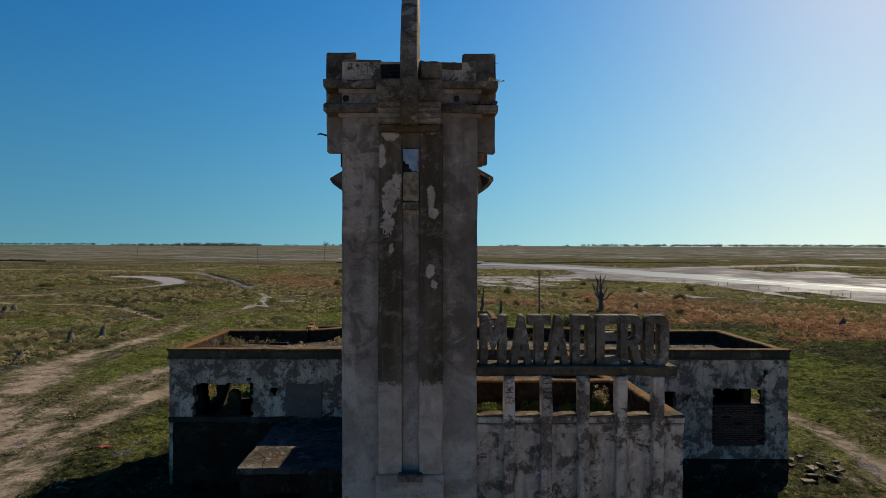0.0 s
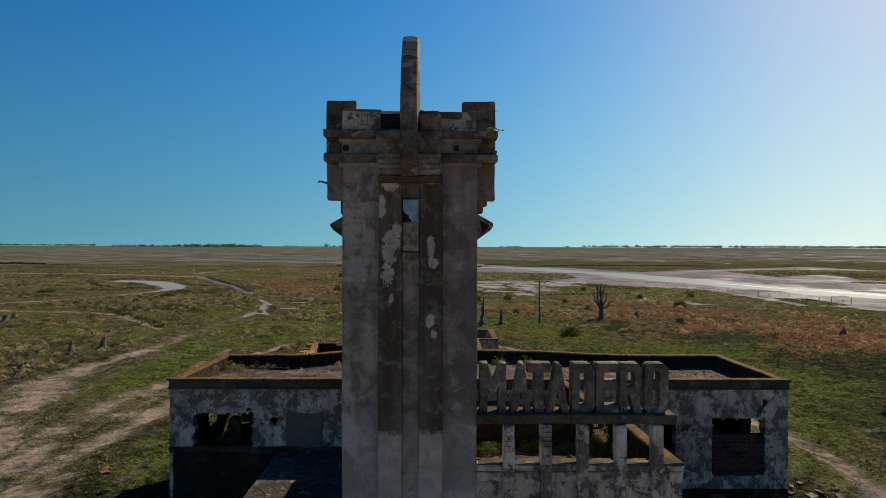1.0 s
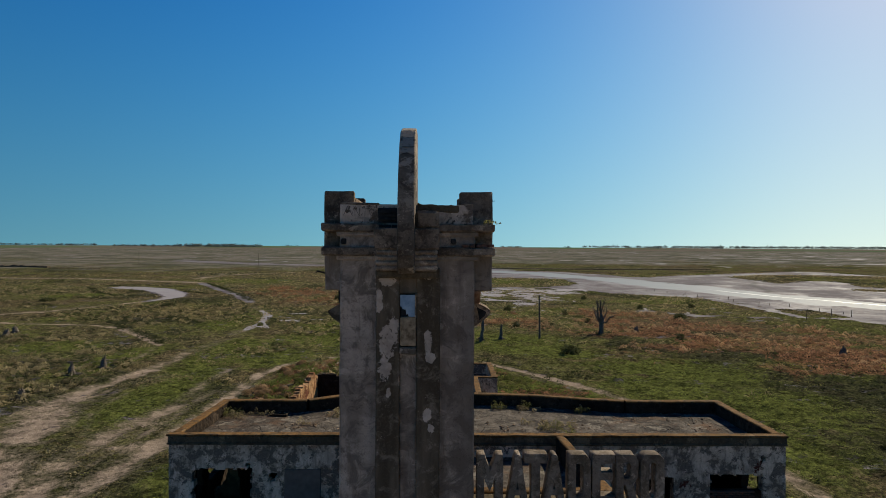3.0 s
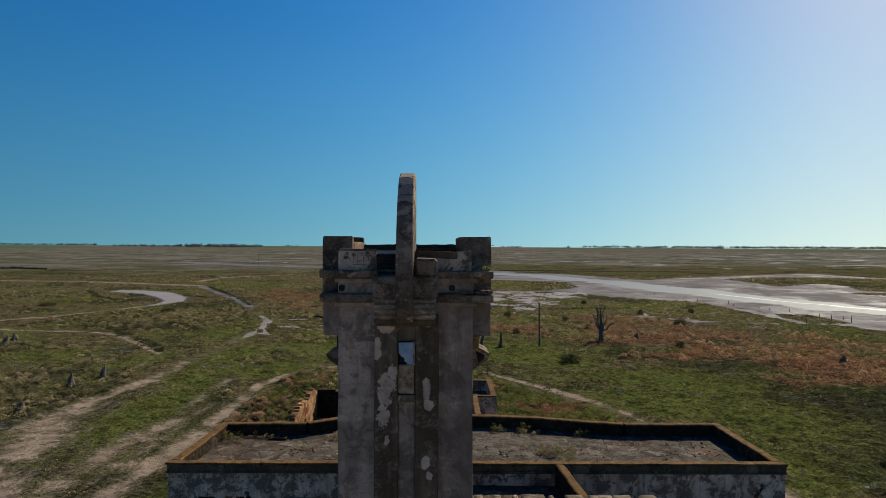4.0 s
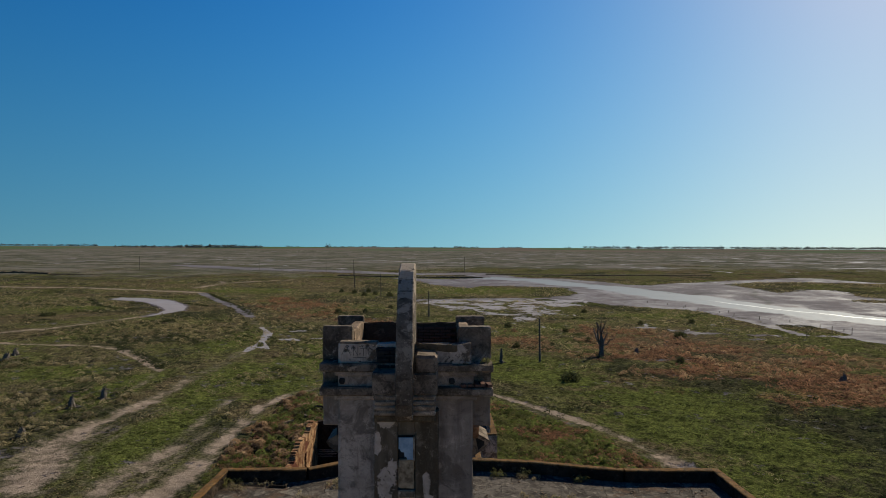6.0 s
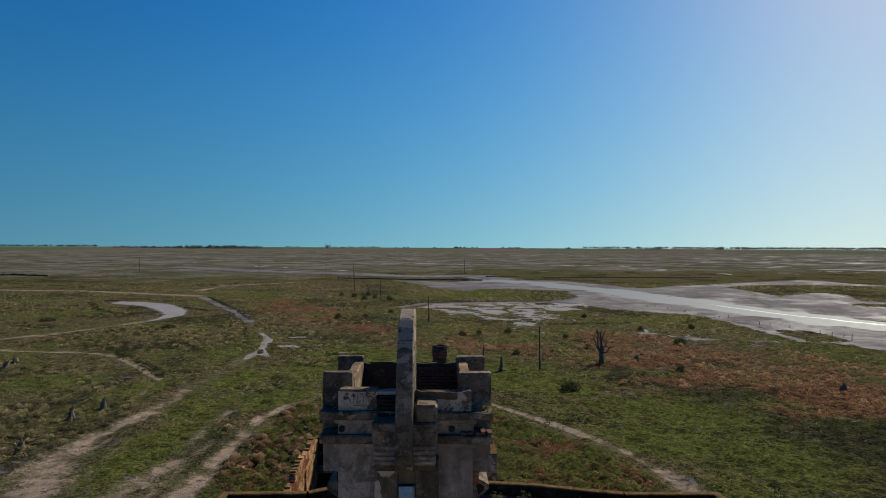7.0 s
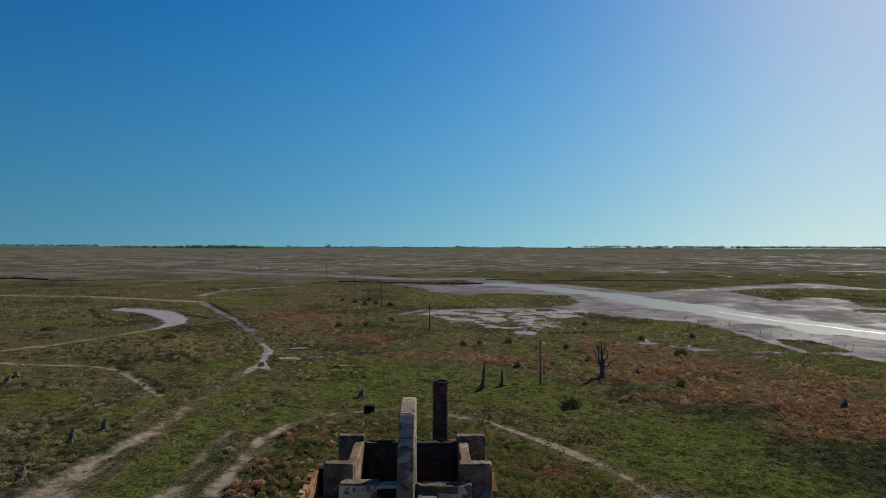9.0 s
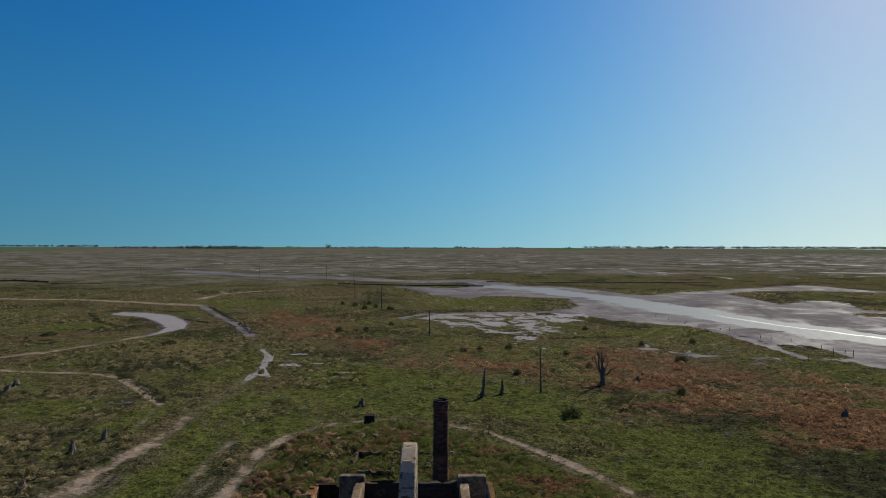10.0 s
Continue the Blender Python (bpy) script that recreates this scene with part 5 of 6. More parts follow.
def front_solid(u, z):
    x = u - 8.71
    r = ragged(u, z, 0.1, 1.0)
    small = ragged(u, z, 0.05, 8.0)
    for x0, x1, z0, z1, w in ((-7.94, -5.99, 2.58, 3.77, r), (9.27, 11.02, 1.72, 3.62, 0.6 * r), (-6.2, -6.0, 3.8, 3.98, small), (-5.36, -5.18, 3.32, 3.58, small), (10.98, 11.14, 4.05, 4.24, small), (7.2, 8.05, 2.2, 3.5, 0.4 * r), (-1.2, 4.2, 0.3, 3.6, 0)):
        if x0 - w < x < x1 + w and z0 - w < z < z1 + w:
            return False
    return True


front = part("front_wall", ruin_wall((-8.71, 20.0), (11.79, 20.0), 0.3, 0.2, 4.62, front_solid, 0.055, 0.012), M_WALL, main, "peeling whitewashed front wall with broken openings")
part("parapet", block(-8.74, 11.82, 19.97, 20.27, 4.64, 4.85, seg=0.3, wear=0.012, bevel=0.02), M_MOSS, main, "dark stained parapet band")
part("moulding", block(-8.76, 11.84, 19.93, 20.2, 4.58, 4.65, seg=0.3, wear=0.01, bevel=0.02), M_MOSS, main)
part("coping", block(-8.79, 11.86, 19.94, 20.26, 4.85, 4.92, seg=0.25, wear=0.014, bevel=0.03), M_COPE, main, "lichen-orange coping")
part("brick_ledge", block(-8.73, -2.0, 19.94, 20.2, 2.5, 2.68, seg=0.15, wear=0.03, bevel=0.02), M_MORTAR, main, "crumbling brick ledge")
part("blocked_window", block(-4.88, -3.68, 19.955, 20.1, 2.62, 3.77, seg=0.3, wear=0.006, bevel=0.01), M_PANEL, main, "window blocked with grey render")
# black shadow low on the front, put in as wall colour
part("lower_wall", block(-8.6, -5.1, 19.975, 20.1, 0.2, 2.5, seg=0.3, wear=0.02), M_DARK_SHADED, main)
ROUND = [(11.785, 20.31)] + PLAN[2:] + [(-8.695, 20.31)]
# parapet insides darkened in colour where they lie shaded
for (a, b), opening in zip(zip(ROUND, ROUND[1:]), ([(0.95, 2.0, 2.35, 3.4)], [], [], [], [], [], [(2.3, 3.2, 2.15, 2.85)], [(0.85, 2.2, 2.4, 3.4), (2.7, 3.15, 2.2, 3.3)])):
    line_wall("outer_wall", a, b, 0.28, 0.0, 4.91, M_DARK_SHADED, main, True, holes(opening, 4.0))
part("roof", slab_grid([(x * 0.985 + 0.02, y + (0.1 if y < 21 else -0.1)) for x, y in PLAN], (-6.4, -5.85, 23.9, 24.4), 0.17, 4.22, 4.42), M_ROOF, main, "grey roof slab with rust stains and a square hatch hole")
part("damp_plinth", block(5.2, 11.8, 19.95, 20.1, 0.2, 1.28, seg=0.25, wear=0.02, bevel=0.02), M_PLINTH, main, "damp flaking foot of the wall, darkened further for ground shadow")
for x in (-5.75, -2.2, 6.3, 8.9):
    line_wall("inner_wall", (x, 20.3), (x, 24.4), 0.2, 0.2, 4.25, M_INNER, main, False, holes([(2.2, 3.4, 0.2, 2.6)], x))
part("floor", block(-8.5, 11.5, 20.2, 24.6, 0.3, 0.5, seg=1.0, wear=0.03), M_CONC, main)
infill = part("window_infill", block(9.2, 11.05, 20.1, 20.28, 1.6, 3.06, seg=0.2, wear=0.01), M_DARK_SHADED, main, "brick infill of a window")
for x0, x1, y0, y1 in ((-6.47, -6.38, 23.83, 24.47), (-5.87, -5.78, 23.83, 24.47), (-6.38, -5.87, 23.83, 23.92), (-6.38, -5.87, 24.38, 24.47)):
    part("hatch_kerb", block(x0, x1, y0, y1, 4.4, 4.5, seg=0.15, wear=0.01), M_DARK_SHADED, main, "worn kerb of the roof hatch")
part("broken_pier", ruin_wall((-8.0, 22.2), (-7.1, 22.2), 0.3, 0.45, 3.0, lambda u, z: z < 2.95 - 1.1 * abs(u - 0.75) + ragged(u, z, 0.4, 7.0), 0.07, 0.03), M_ORANGE, main, "broken inner brick pier")

# ---- annex ----
annex = thing("annex", "low grey annex with a flat slab roof", "building", (-3.4, 17.8, 0))
# annex walls near black, their shade put into the colour
part("front_wall", ruin_wall((-5.0, 15.78), (-1.8, 15.78), 0.22, 0.1, 2.4, holes([(0.65, 1.6, 0.6, 1.88), (2.3, 2.9, 0.3, 1.8)], 6.0, 0.07), 0.09), M_DARK_SHADED, annex)
part("side_wall", ruin_wall((-5.0, 19.95), (-5.0, 16.0), 0.22, 0.1, 2.4, lambda u, z: True, 0.2), M_DARK_SHADED, annex)
part("roof", block(-5.1, -1.8, 15.68, 19.98, 2.4, 2.56, seg=0.18, wear=0.02, bevel=0.03), M_ROOF, annex, "bare concrete slab roof")

# ---- rear block ----
rear = thing("rear_block", "roofless rear block with crumbling walls and lichen copings", "building", (-1.6, 31.5, 0))
line_wall("wall", (3.1, 29.6), (3.1, 33.4), 0.26, 0, 4.76, M_WALL, rear, True, holes([(1.2, 2.4, 1.0, 3.0)], 2.0))
line_wall("wall", (3.1, 33.4), (-1.0, 33.4), 0.26, 0, 4.74, M_WALL, rear)
line_wall("wall", (-1.0, 29.6), (3.1, 29.6), 0.26, 0, 4.76, M_WALL, rear)
line_wall("wall", (2.1, 26.1), (2.1, 29.6), 0.24, 0, 4.8, M_WALL, rear)


def stepped_top(u, z):
    """A crumbling wall top in brick steps, with one narrow slot."""
    step = 3.3 - 0.1 * max(0.0, u - 4.0) + 0.7 * noise.noise(Vector((u * 0.45, 3.0, 0.5))) + 0.22 * noise.noise(Vector((u * 1.6, 0.0, 7.0))) + ragged(u * 0.4, z * 0.4, 0.06, 5.0)
    return z < step and not (3.5 + ragged(u, z, 0.1, 2.0) < u < 4.1 and 1.4 < z < 2.7)


outhouse = thing("outhouse_ruin", "roofless outhouse with lichen-orange and near-black broken walls", "ruin", (-5.5, 33, 0))
part("side_wall", ruin_wall((-7.0, 28.6), (-7.0, 36.6), 0.28, 0.1, 3.8, lambda u, z: stepped_top(8.0 - u, z), 0.08, 0.03), M_LICHEN, outhouse, "orange broken wall")
# the shade on this sunless side is put in as near-black colour
soot_shade = part("back_wall", ruin_wall((-1.0, 36.4), (-7.0, 36.4), 0.26, 0.1, 3.7, lambda u, z: z < 3.5 - 0.08 * (6 - u) + ragged(u, z, 0.1, 2.0), 0.12, 0.02), M_DARK_SHADED, outhouse, "near-black shaded wall with pale scribbles")
for bar in scrawl(-7.0, 1.75, -5.9, 5, 44):
    part("scribble", strokes([bar], 36.13, 0.05), M_PALE, soot_shade, "pale unreadable scribble")
part("roof", block(-1.0, 2.9, 29.8, 33.2, 4.0, 4.15, seg=0.4, wear=0.03), M_ROOF, rear)


def chimney_mesh(cx, cy, rings, sides=20):
    bm, rows = bmesh.new(), []
    for r, z in rings:
        row = []
        for i in range(sides):
            a = 2 * math.pi * i / sides
            v = Vector((cx + r * math.cos(a), cy + r * math.sin(a), z))
            v += noise.noise_vector(v * 2.5) * 0.025
            row.append(bm.verts.new(v))
        rows.append(row)
    for r0, r1 in zip(rows, rows[1:]):
        for i in range(sides):
            bm.faces.new((r0[i], r0[(i + 1) % sides], r1[(i + 1) % sides], r1[i]))
    bm.faces.new(rows[-1])
    return bm


chimney = thing("chimney", "round dark brick chimney with a crumbling rim", "chimney", (0.28, 31.7, 0))
prof = [(0.5, 0.0)]
z = 0.6
while z < 9.25:
    r = 0.49 - 0.0115 * z
    prof += [(r, z), (r, z + 0.055), (r - 0.012, z + 0.06), (r - 0.012, z + 0.075)]
    z += 0.08
part("shaft", chimney_mesh(0.28, 31.7, prof), M_STACK, chimney)
part("rim", chimney_mesh(0.28, 31.7, [(0.38, 9.2), (0.43, 9.26), (0.43, 9.45), (0.41, 9.62), (0.31, 9.64), (0.29, 9.3), (0.29, 8.6)]), M_STACK, chimney)

# ---- bricks ----
crown = random.Random(91)
for i in range(15):
    if crown.random() < 0.25:
        continue
    a = 2 * math.pi * i / 15
    b = new("brick", SOOT_SHADE_BRICK)
    b.parent = chimney
    b.matrix_basis = pose(0.36 * math.cos(a), 0.36 * math.sin(a), 9.66 + crown.uniform(-0.02, 0.04), crown.uniform(-14, 14), crown.uniform(-14, 14), math.degrees(a) + 90 + crown.uniform(-15, 15))
lay(rear_parapet, -1.55, 0.5, 11.22, 12.05, 14.345, lambda x, z: x > -0.6 or (z < 11.6 and x < -1.2))
# no recess here: the hole's shade is put in as black
core = part("broken_core", block(-1.02, -0.6, 12.06, 12.16, 11.52, 11.95, seg=0.1, wear=0.02), M_INK_SHADE, tower, "bare brick core blackened for the shade of a deep hole")
lay(core, -1.0, -0.72, 11.55, 11.9, 12.05, mesh=SOOT_SHADE_BRICK)
for i in range(9):
    b = new("brick", BRICK)
    b.parent = cornice
    b.matrix_basis = pose(0.72 + 0.13 * (i % 5) - tower.location.x - cornice.location.x, 12.16 + 0.12 * (i // 5) + 0.03 * (i % 2) - tower.location.y - cornice.location.y, 11.2 - cornice.location.z, 0, 0, 90 + 7 * (i % 3))
lay(infill, 9.24, 10.85, 1.7, 3.0, 20.07, lambda x, z: x < 10.75 or z < 2.75)


# ---- trees, poles and stumps ----
def limb(bm, a, b, ra, rb, sides=7, bend=0.0, seed=0):
    """A tapering, slightly crooked limb."""
    a, b = Vector(a), Vector(b)
    k = max(2, int((b - a).length / 0.35))
    axis = (b - a).normalized()
    s = axis.orthogonal().normalized()
    t = axis.cross(s)
    rows = []
    for i in range(k + 1):
        f = i / k
        c = a + (b - a) * f + noise.noise_vector(Vector((seed, f * 2.5, seed * 0.3))) * bend * math.sin(math.pi * f)
        r = ra + (rb - ra) * f
        rows.append([bm.verts.new(c + (s * math.cos(2 * math.pi * j / sides) + t * math.sin(2 * math.pi * j / sides)) * r * (1 + 0.5 * noise.noise(Vector((j * 0.9, f * 4, seed))))) for j in range(sides)])
    for r0, r1 in zip(rows, rows[1:]):
        for j in range(sides):
            bm.faces.new((r0[j], r0[(j + 1) % sides], r1[(j + 1) % sides], r1[j]))
    bm.faces.new(rows[0][::-1])
    bm.faces.new(rows[-1])
    return bm


def floor_at(x, y):
    return float(height(np.array([float(x)]), np.array([float(y)]))[0])


def dead_tree(x, y, tall, seed, label):
    rnd = random.Random(seed)
    z = floor_at(x, y) - 0.05
    tree = thing("dead_tree", label, "tree", (x, y, z))
    fork = tall * 0.3
    part("trunk", limb(bmesh.new(), (x, y, z), (x + 0.05, y, z + fork), 0.34, 0.24, 9, 0.05, seed), M_WOOD, tree)
    for i in range(8):
        a = 2 * math.pi * i / 8 + rnd.uniform(-0.3, 0.3)
        out = rnd.uniform(0.4, 2.2)
        up = tall * (1.02 - 0.2 * out) * rnd.uniform(0.9, 1.05)
        end = (x + out * math.cos(a), y + out * math.sin(a), z + up)
        start = (x + 0.06 * math.cos(a), y + 0.06 * math.sin(a), z + fork * rnd.uniform(0.7, 1.0))
        branch = part("branch", limb(bmesh.new(), start, end, 0.14, 0.035, 6, 0.5, seed + i), M_WOOD, tree)
        for j in range(3):
            f = rnd.uniform(0.45, 0.9)
            p = Vector(start).lerp(Vector(end), f)
            q = p + Vector((rnd.uniform(-0.5, 0.5), rnd.uniform(-0.5, 0.5), rnd.uniform(0.2, 0.6)))
            part("twig", limb(bmesh.new(), p, q, 0.035, 0.012, 5, 0.1, seed + 9 * j), M_WOOD, branch)


dead_tree(21.0, 77.1, 5.3, 4, "leafless dead tree with upright grey branches")


def stump(x, y, tall, wide, seed, label, lean=0.0):
    z = floor_at(x, y) - 0.08
    ob = thing("tree_stump", label, "tree stump", (x, y, z), "dead stumps on the pasture")
    rnd = random.Random(seed)
    bm = limb(bmesh.new(), (x, y, z), (x + lean * 0.7, y, z + tall * 0.72), wide * 0.66, wide * 0.4, 11, 0.2, seed)
    part("trunk", bm, M_WOOD, ob)
    for i in range(4):
        a = 2 * math.pi * i / 4 + rnd.uniform(-0.5, 0.5)
        part("root", limb(bmesh.new(), (x, y, z + tall * 0.2), (x + wide * 1.6 * math.cos(a), y + wide * 1.6 * math.sin(a), z + 0.05), wide * 0.3, 0.04, 6, 0.2, seed + i), M_WOOD, ob)
    for i in range(4):
        a = 2 * math.pi * i / 4 + rnd.uniform(-0.6, 0.6)
        cx, cy = x + lean * 0.66 + wide * 0.22 * math.cos(a), y + wide * 0.22 * math.sin(a)
        part("splinter", limb(bmesh.new(), (cx, cy, z + tall * 0.6), (cx + rnd.uniform(-0.05, 0.08) + lean * 0.3, cy, z + tall * rnd.uniform(0.78, 1.15)), wide * 0.2, 0.03, 5, 0.05, seed + 7 + i), M_WOOD, ob)


for i, (x, y, tall, wide, lean) in enumerate(((-31.2, 52.0, 1.15, 0.5, -0.15), (-30.4, 55.3, 1.3, 0.5, 0.05), (-30.2, 44.1, 0.8, 0.55, 0.1), (-51.7, 72.8, 1.1, 0.65, 0.1), (-53.3, 76.6, 1.0, 0.65, 0.0), (-8.4, 66.6, 1.15, 0.65, 0.08), (7.8, 72.6, 1.7, 0.35, -0.1), (26.2, 79.4, 1.0, 0.45, 0.1), (42.6, 62.9, 1.0, 0.6, 0.0))):
    stump(x, y, tall, wide, 20 + i, "grey splintered tree stump with bare roots in the grass", lean)
stump(5.2, 71.2, 3.2, 0.34, 60, "tall leaning dead trunk standing in the grass", 0.3)


def log(x, y, long, turn, seed):
    z = floor_at(x, y) + 0.06
    ob = thing("fallen_log", "pale dry log lying in the grass", "log", (x, y, z))
    d = Vector((math.cos(turn), math.sin(turn), 0)) * long
    part("trunk", limb(bmesh.new(), (x, y, z), Vector((x, y, z)) + d, 0.13, 0.06, 7, 0.1, seed), M_WOOD, ob)


log(-30.8, 51.8, 0.9, 0.3, 1)
log(-30.0, 55.1, 0.9, 0.5, 2)
log(-35.0, 57.5, 1.0, 0.1, 3)
log(-33.5, 57.6, 0.7, 0.8, 4)
log(-31.6, 57.9, 1.0, 0.4, 5)


def pole(x, y, tall, label="thin weathered wooden utility pole"):
    z = floor_at(x, y) - 0.1
    ob = thing("utility_pole", label, "pole", (x, y, z), "poles across the marsh")
    part("shaft", limb(bmesh.new(), (x, y, z), (x - 0.05, y, z + tall), 0.12, 0.08, 8, 0.03, int(x) + 300), M_WOOD, ob)
    part("cap", limb(bmesh.new(), (x - 0.05, y, z + tall - 0.3), (x - 0.05, y, z + tall - 0.12), 0.11, 0.1, 8), M_WOOD, ob)


for x, y, tall in ((12.5, 73.4, 5.4), (-1.8, 119.4, 5.2), (-16.1, 169.1, 6.2), (-27.7, 198.9, 6.0), (-56.5, 303, 8.0), (-41, 290, 7), (-166, 336, 7.5), (14, 330, 8), (-98, 330, 6)):
    pole(x, y, tall)


def fence_post(x, y, tall, seed):
    z = floor_at(x, y) - 0.1
    part_ob = limb(bmesh.new(), (x, y, z), (x + 0.05, y, z + tall), 0.06, 0.045, 6, 0.04, seed)
    ob = part("fence_post", part_ob, M_WOOD)
    tagged(ob, "short grey wooden fence post by the mud", "post", "fence posts by the mud")


for i in range(15):
    f = i / 14
    fence_post(52 + 15 * f + (i % 4) * 0.6, 150 - 52 * f + (3 if i % 3 else 0), 0.5 + 0.2 * (i % 2), i)
fence_post(57.2, 93.2, 1.3, 40)
fence_post(64.3, 98.1, 1.3, 41)
fence_post(66.9, 97.1, 1.2, 42)


# ---- plants ----
def domes(points, tall, wide, count, rng, leaf=0.05):
    """Low round tufts: small leaves strewn over a dome round each point. tall, wide: one value per point."""
    k = len(points)
    n = k * count
    a = rng.uniform(0, 2 * np.pi, n)
    up = rng.uniform(0.0, 1.0, n) ** 0.8
    out = np.sqrt(np.maximum(0, 1 - up * up)) * rng.uniform(0.6, 1.05, n)
    t, w = np.repeat(tall, count), np.repeat(wide, count)
    p = np.repeat(points, count, axis=0) + np.stack([np.cos(a) * out * w, np.sin(a) * out * w, up * t], -1)
    s = leaf * rng.uniform(0.6, 1.5, n) * np.clip(w / 0.22, 0.7, 3)
    u, v = rng.normal(0, 1, (n, 3)), rng.normal(0, 1, (n, 3))
    u[:, 2] *= 0.7
    v[:, 2] = np.abs(v[:, 2])
    verts = np.stack([p - u * s[:, None] * 0.5, p + u * s[:, None] * 0.5, p + v * s[:, None]], 1).reshape(-1, 3)
    verts[:, 2] = np.maximum(verts[:, 2], np.repeat(np.repeat(points[:, 2], count), 3) - 0.02)
    shade = np.repeat(0.65 * rng.uniform(0.0, 1.0, k) ** 1.3, count) + 0.2 * up + rng.uniform(0, 0.15, n)
    return verts, np.arange(len(verts)), np.repeat(shade, 3)


def sow(rng, total, y0, y1, power):
    """Random places in the wedge of land before the building."""
    y = (y0 ** (2 - power) + rng.uniform(0, 1, total) * (y1 ** (2 - power) - y0 ** (2 - power))) ** (1 / (2 - power))
    x = y * rng.uniform(-0.82, 0.82, total)
    return x, y


def free_of_building(x, y):
    box = (x > -8.9) & (x < 12.0) & (y > 19.6) & (y < 26.3)
    box |= (x > -5.3) & (x < 5.4) & (y > 11.6) & (y < 20)
    box |= (x > -7.5) & (x < 3.4) & (y > 26) & (y < 36.9)
    return ~box


def plant(name, material, x, y, tall, spread, count, rng, label, leaf=0.05):
    z = height(x, y) - 0.02
    v, f, t = domes(np.stack([x, y, z], -1), tall, spread, count, rng, leaf)
    me = raw_mesh(name, v, f, 3, t)
    me.materials.append(material)
    return tagged(new(name, me), label, "grass", kind="stuff")


rng = np.random.default_rng(11)
gx, gy = sow(rng, 130000, 12.0, 240.0, 1.2)
keep = free_of_building(gx, gy)
gx, gy = gx[keep], gy[keep]
mk = masks(gx, gy)
pick = rng.uniform(0, 1, len(gx))
clump, patch = fbm(gx, gy, 3.0, 101, 4), fbm(gx, gy, 17.0, 103, 4)
openland = (mk["bare"] < 0.2 + 0.35 * pick) & (mk["wet"] < 0.42)
size = rng.uniform(0.5, 1.3, len(gx)) * np.where(rng.uniform(0, 1, len(gx)) > 0.88, 2.0, 0.95) * (0.55 + 0.45 * soft(gy, 22, 60) + soft(gy, 80, 230) * 0.8)
thin = rng.uniform(0, 1, len(gx)) > 0.75 * soft(gy, 35, 80)
russet = openland & (mk["russet"] + (fbm(gx, gy, 1.8, 107, 3) - 0.5) * 1.1 > 0.66)
straw = openland & ~russet & ((mk["gold"] > 0.45) & (pick > 0.35) | (clump * 0.55 + patch * 0.6 + (pick - 0.5) * 0.25 - 0.22 * soft(gx, 0, 8) * (1 - soft(gy, 58, 85)) > 0.64))
lush = openland & ~russet & ~straw & (mk["lush"] + (pick - 0.5) * 0.5 > 0.6)
green = openland & ~russet & ~straw & ~lush & (clump * 0.7 + pick * 0.45 > 0.5)
heath_shade = green & (fbm(gx, gy, 5.0, 109, 4) + (pick - 0.5) * 0.12 - soft(gy, 60, 150) * 0.2 + 0.2 * soft(gx, 11, 27) * (1 - soft(gy, 50, 75)) > 0.56)
green &= ~heath_shade & thin
lush &= thin
heath_shade &= thin
plant("grass", M_GRASS, gx[green], gy[green], 0.08 * size[green], 0.2 * size[green], 16, rng, "short green pasture grass in tufts", 0.034)
plant("lush_grass", M_LUSH, gx[lush], gy[lush], 0.08 * size[lush], 0.2 * size[lush], 16, rng, "bright green short grass", 0.034)
plant("straw_grass", M_STRAW, gx[straw], gy[straw], 0.15 * size[straw], 0.2 * size[straw], 20, rng, "dry straw-coloured grass tussocks", 0.036)
plant("russet_grass", M_DRY, gx[russet], gy[russet], 0.19 * size[russet], 0.25 * size[russet], 22, rng, "rust-brown dry marsh plants", 0.042)
plant("dark_heath", M_BUSH, gx[heath_shade], gy[heath_shade], 0.14 * size[heath_shade], 0.24 * size[heath_shade], 16, rng, "low dark green marsh plants", 0.045)


def along(lines, gap, wide, rng):
    """Places strewn along lines in plan."""
    xs, ys = [], []
    for line in lines:
        for (ax, ay), (bx, by) in zip(line, line[1:]):
            k = max(2, int(math.hypot(bx - ax, by - ay) / gap))
            f = rng.uniform(0, 1, k)
            xs.append(ax + (bx - ax) * f + rng.normal(0, wide, k))
            ys.append(ay + (by - ay) * f + rng.normal(0, wide, k))
    return np.concatenate(xs), np.concatenate(ys)


# dark plants strewn where the banks would cast shade
bx, by = along(BANKS, 0.22, 0.4, rng)
plant("bank_shade", M_BUSH, bx, by, rng.uniform(0.08, 0.24, len(bx)), rng.uniform(0.2, 0.4, len(bx)), 14, rng, "dark growth standing in for the shade along bank edges", 0.06)


MOUND = [(-14, 36), (-13.6, 44), (-14, 54), (-9, 60), (0, 60), (8, 51), (12.5, 44), (15, 37), (15.4, 28), (13, 26.5), (-12.4, 26.5), (-13, 30)]
wx, wy = rng.uniform(-15, 16, 15000), rng.uniform(26.5, 61, 15000)
on = (inside(wx, wy, MOUND) + (fbm(wx, wy, 3, 120, 3) - 0.5) * 2 > 0.3) & free_of_building(wx, wy)
on &= masks(wx, wy)["bare"] < 0.3
wx, wy = wx[on], wy[on]
tone = 0.5 * fbm(wx, wy, 3.5, 121, 3) + 0.3 * fbm(wx, wy, 0.9, 122, 3) + 0.2 * rng.uniform(0, 1, len(wx))
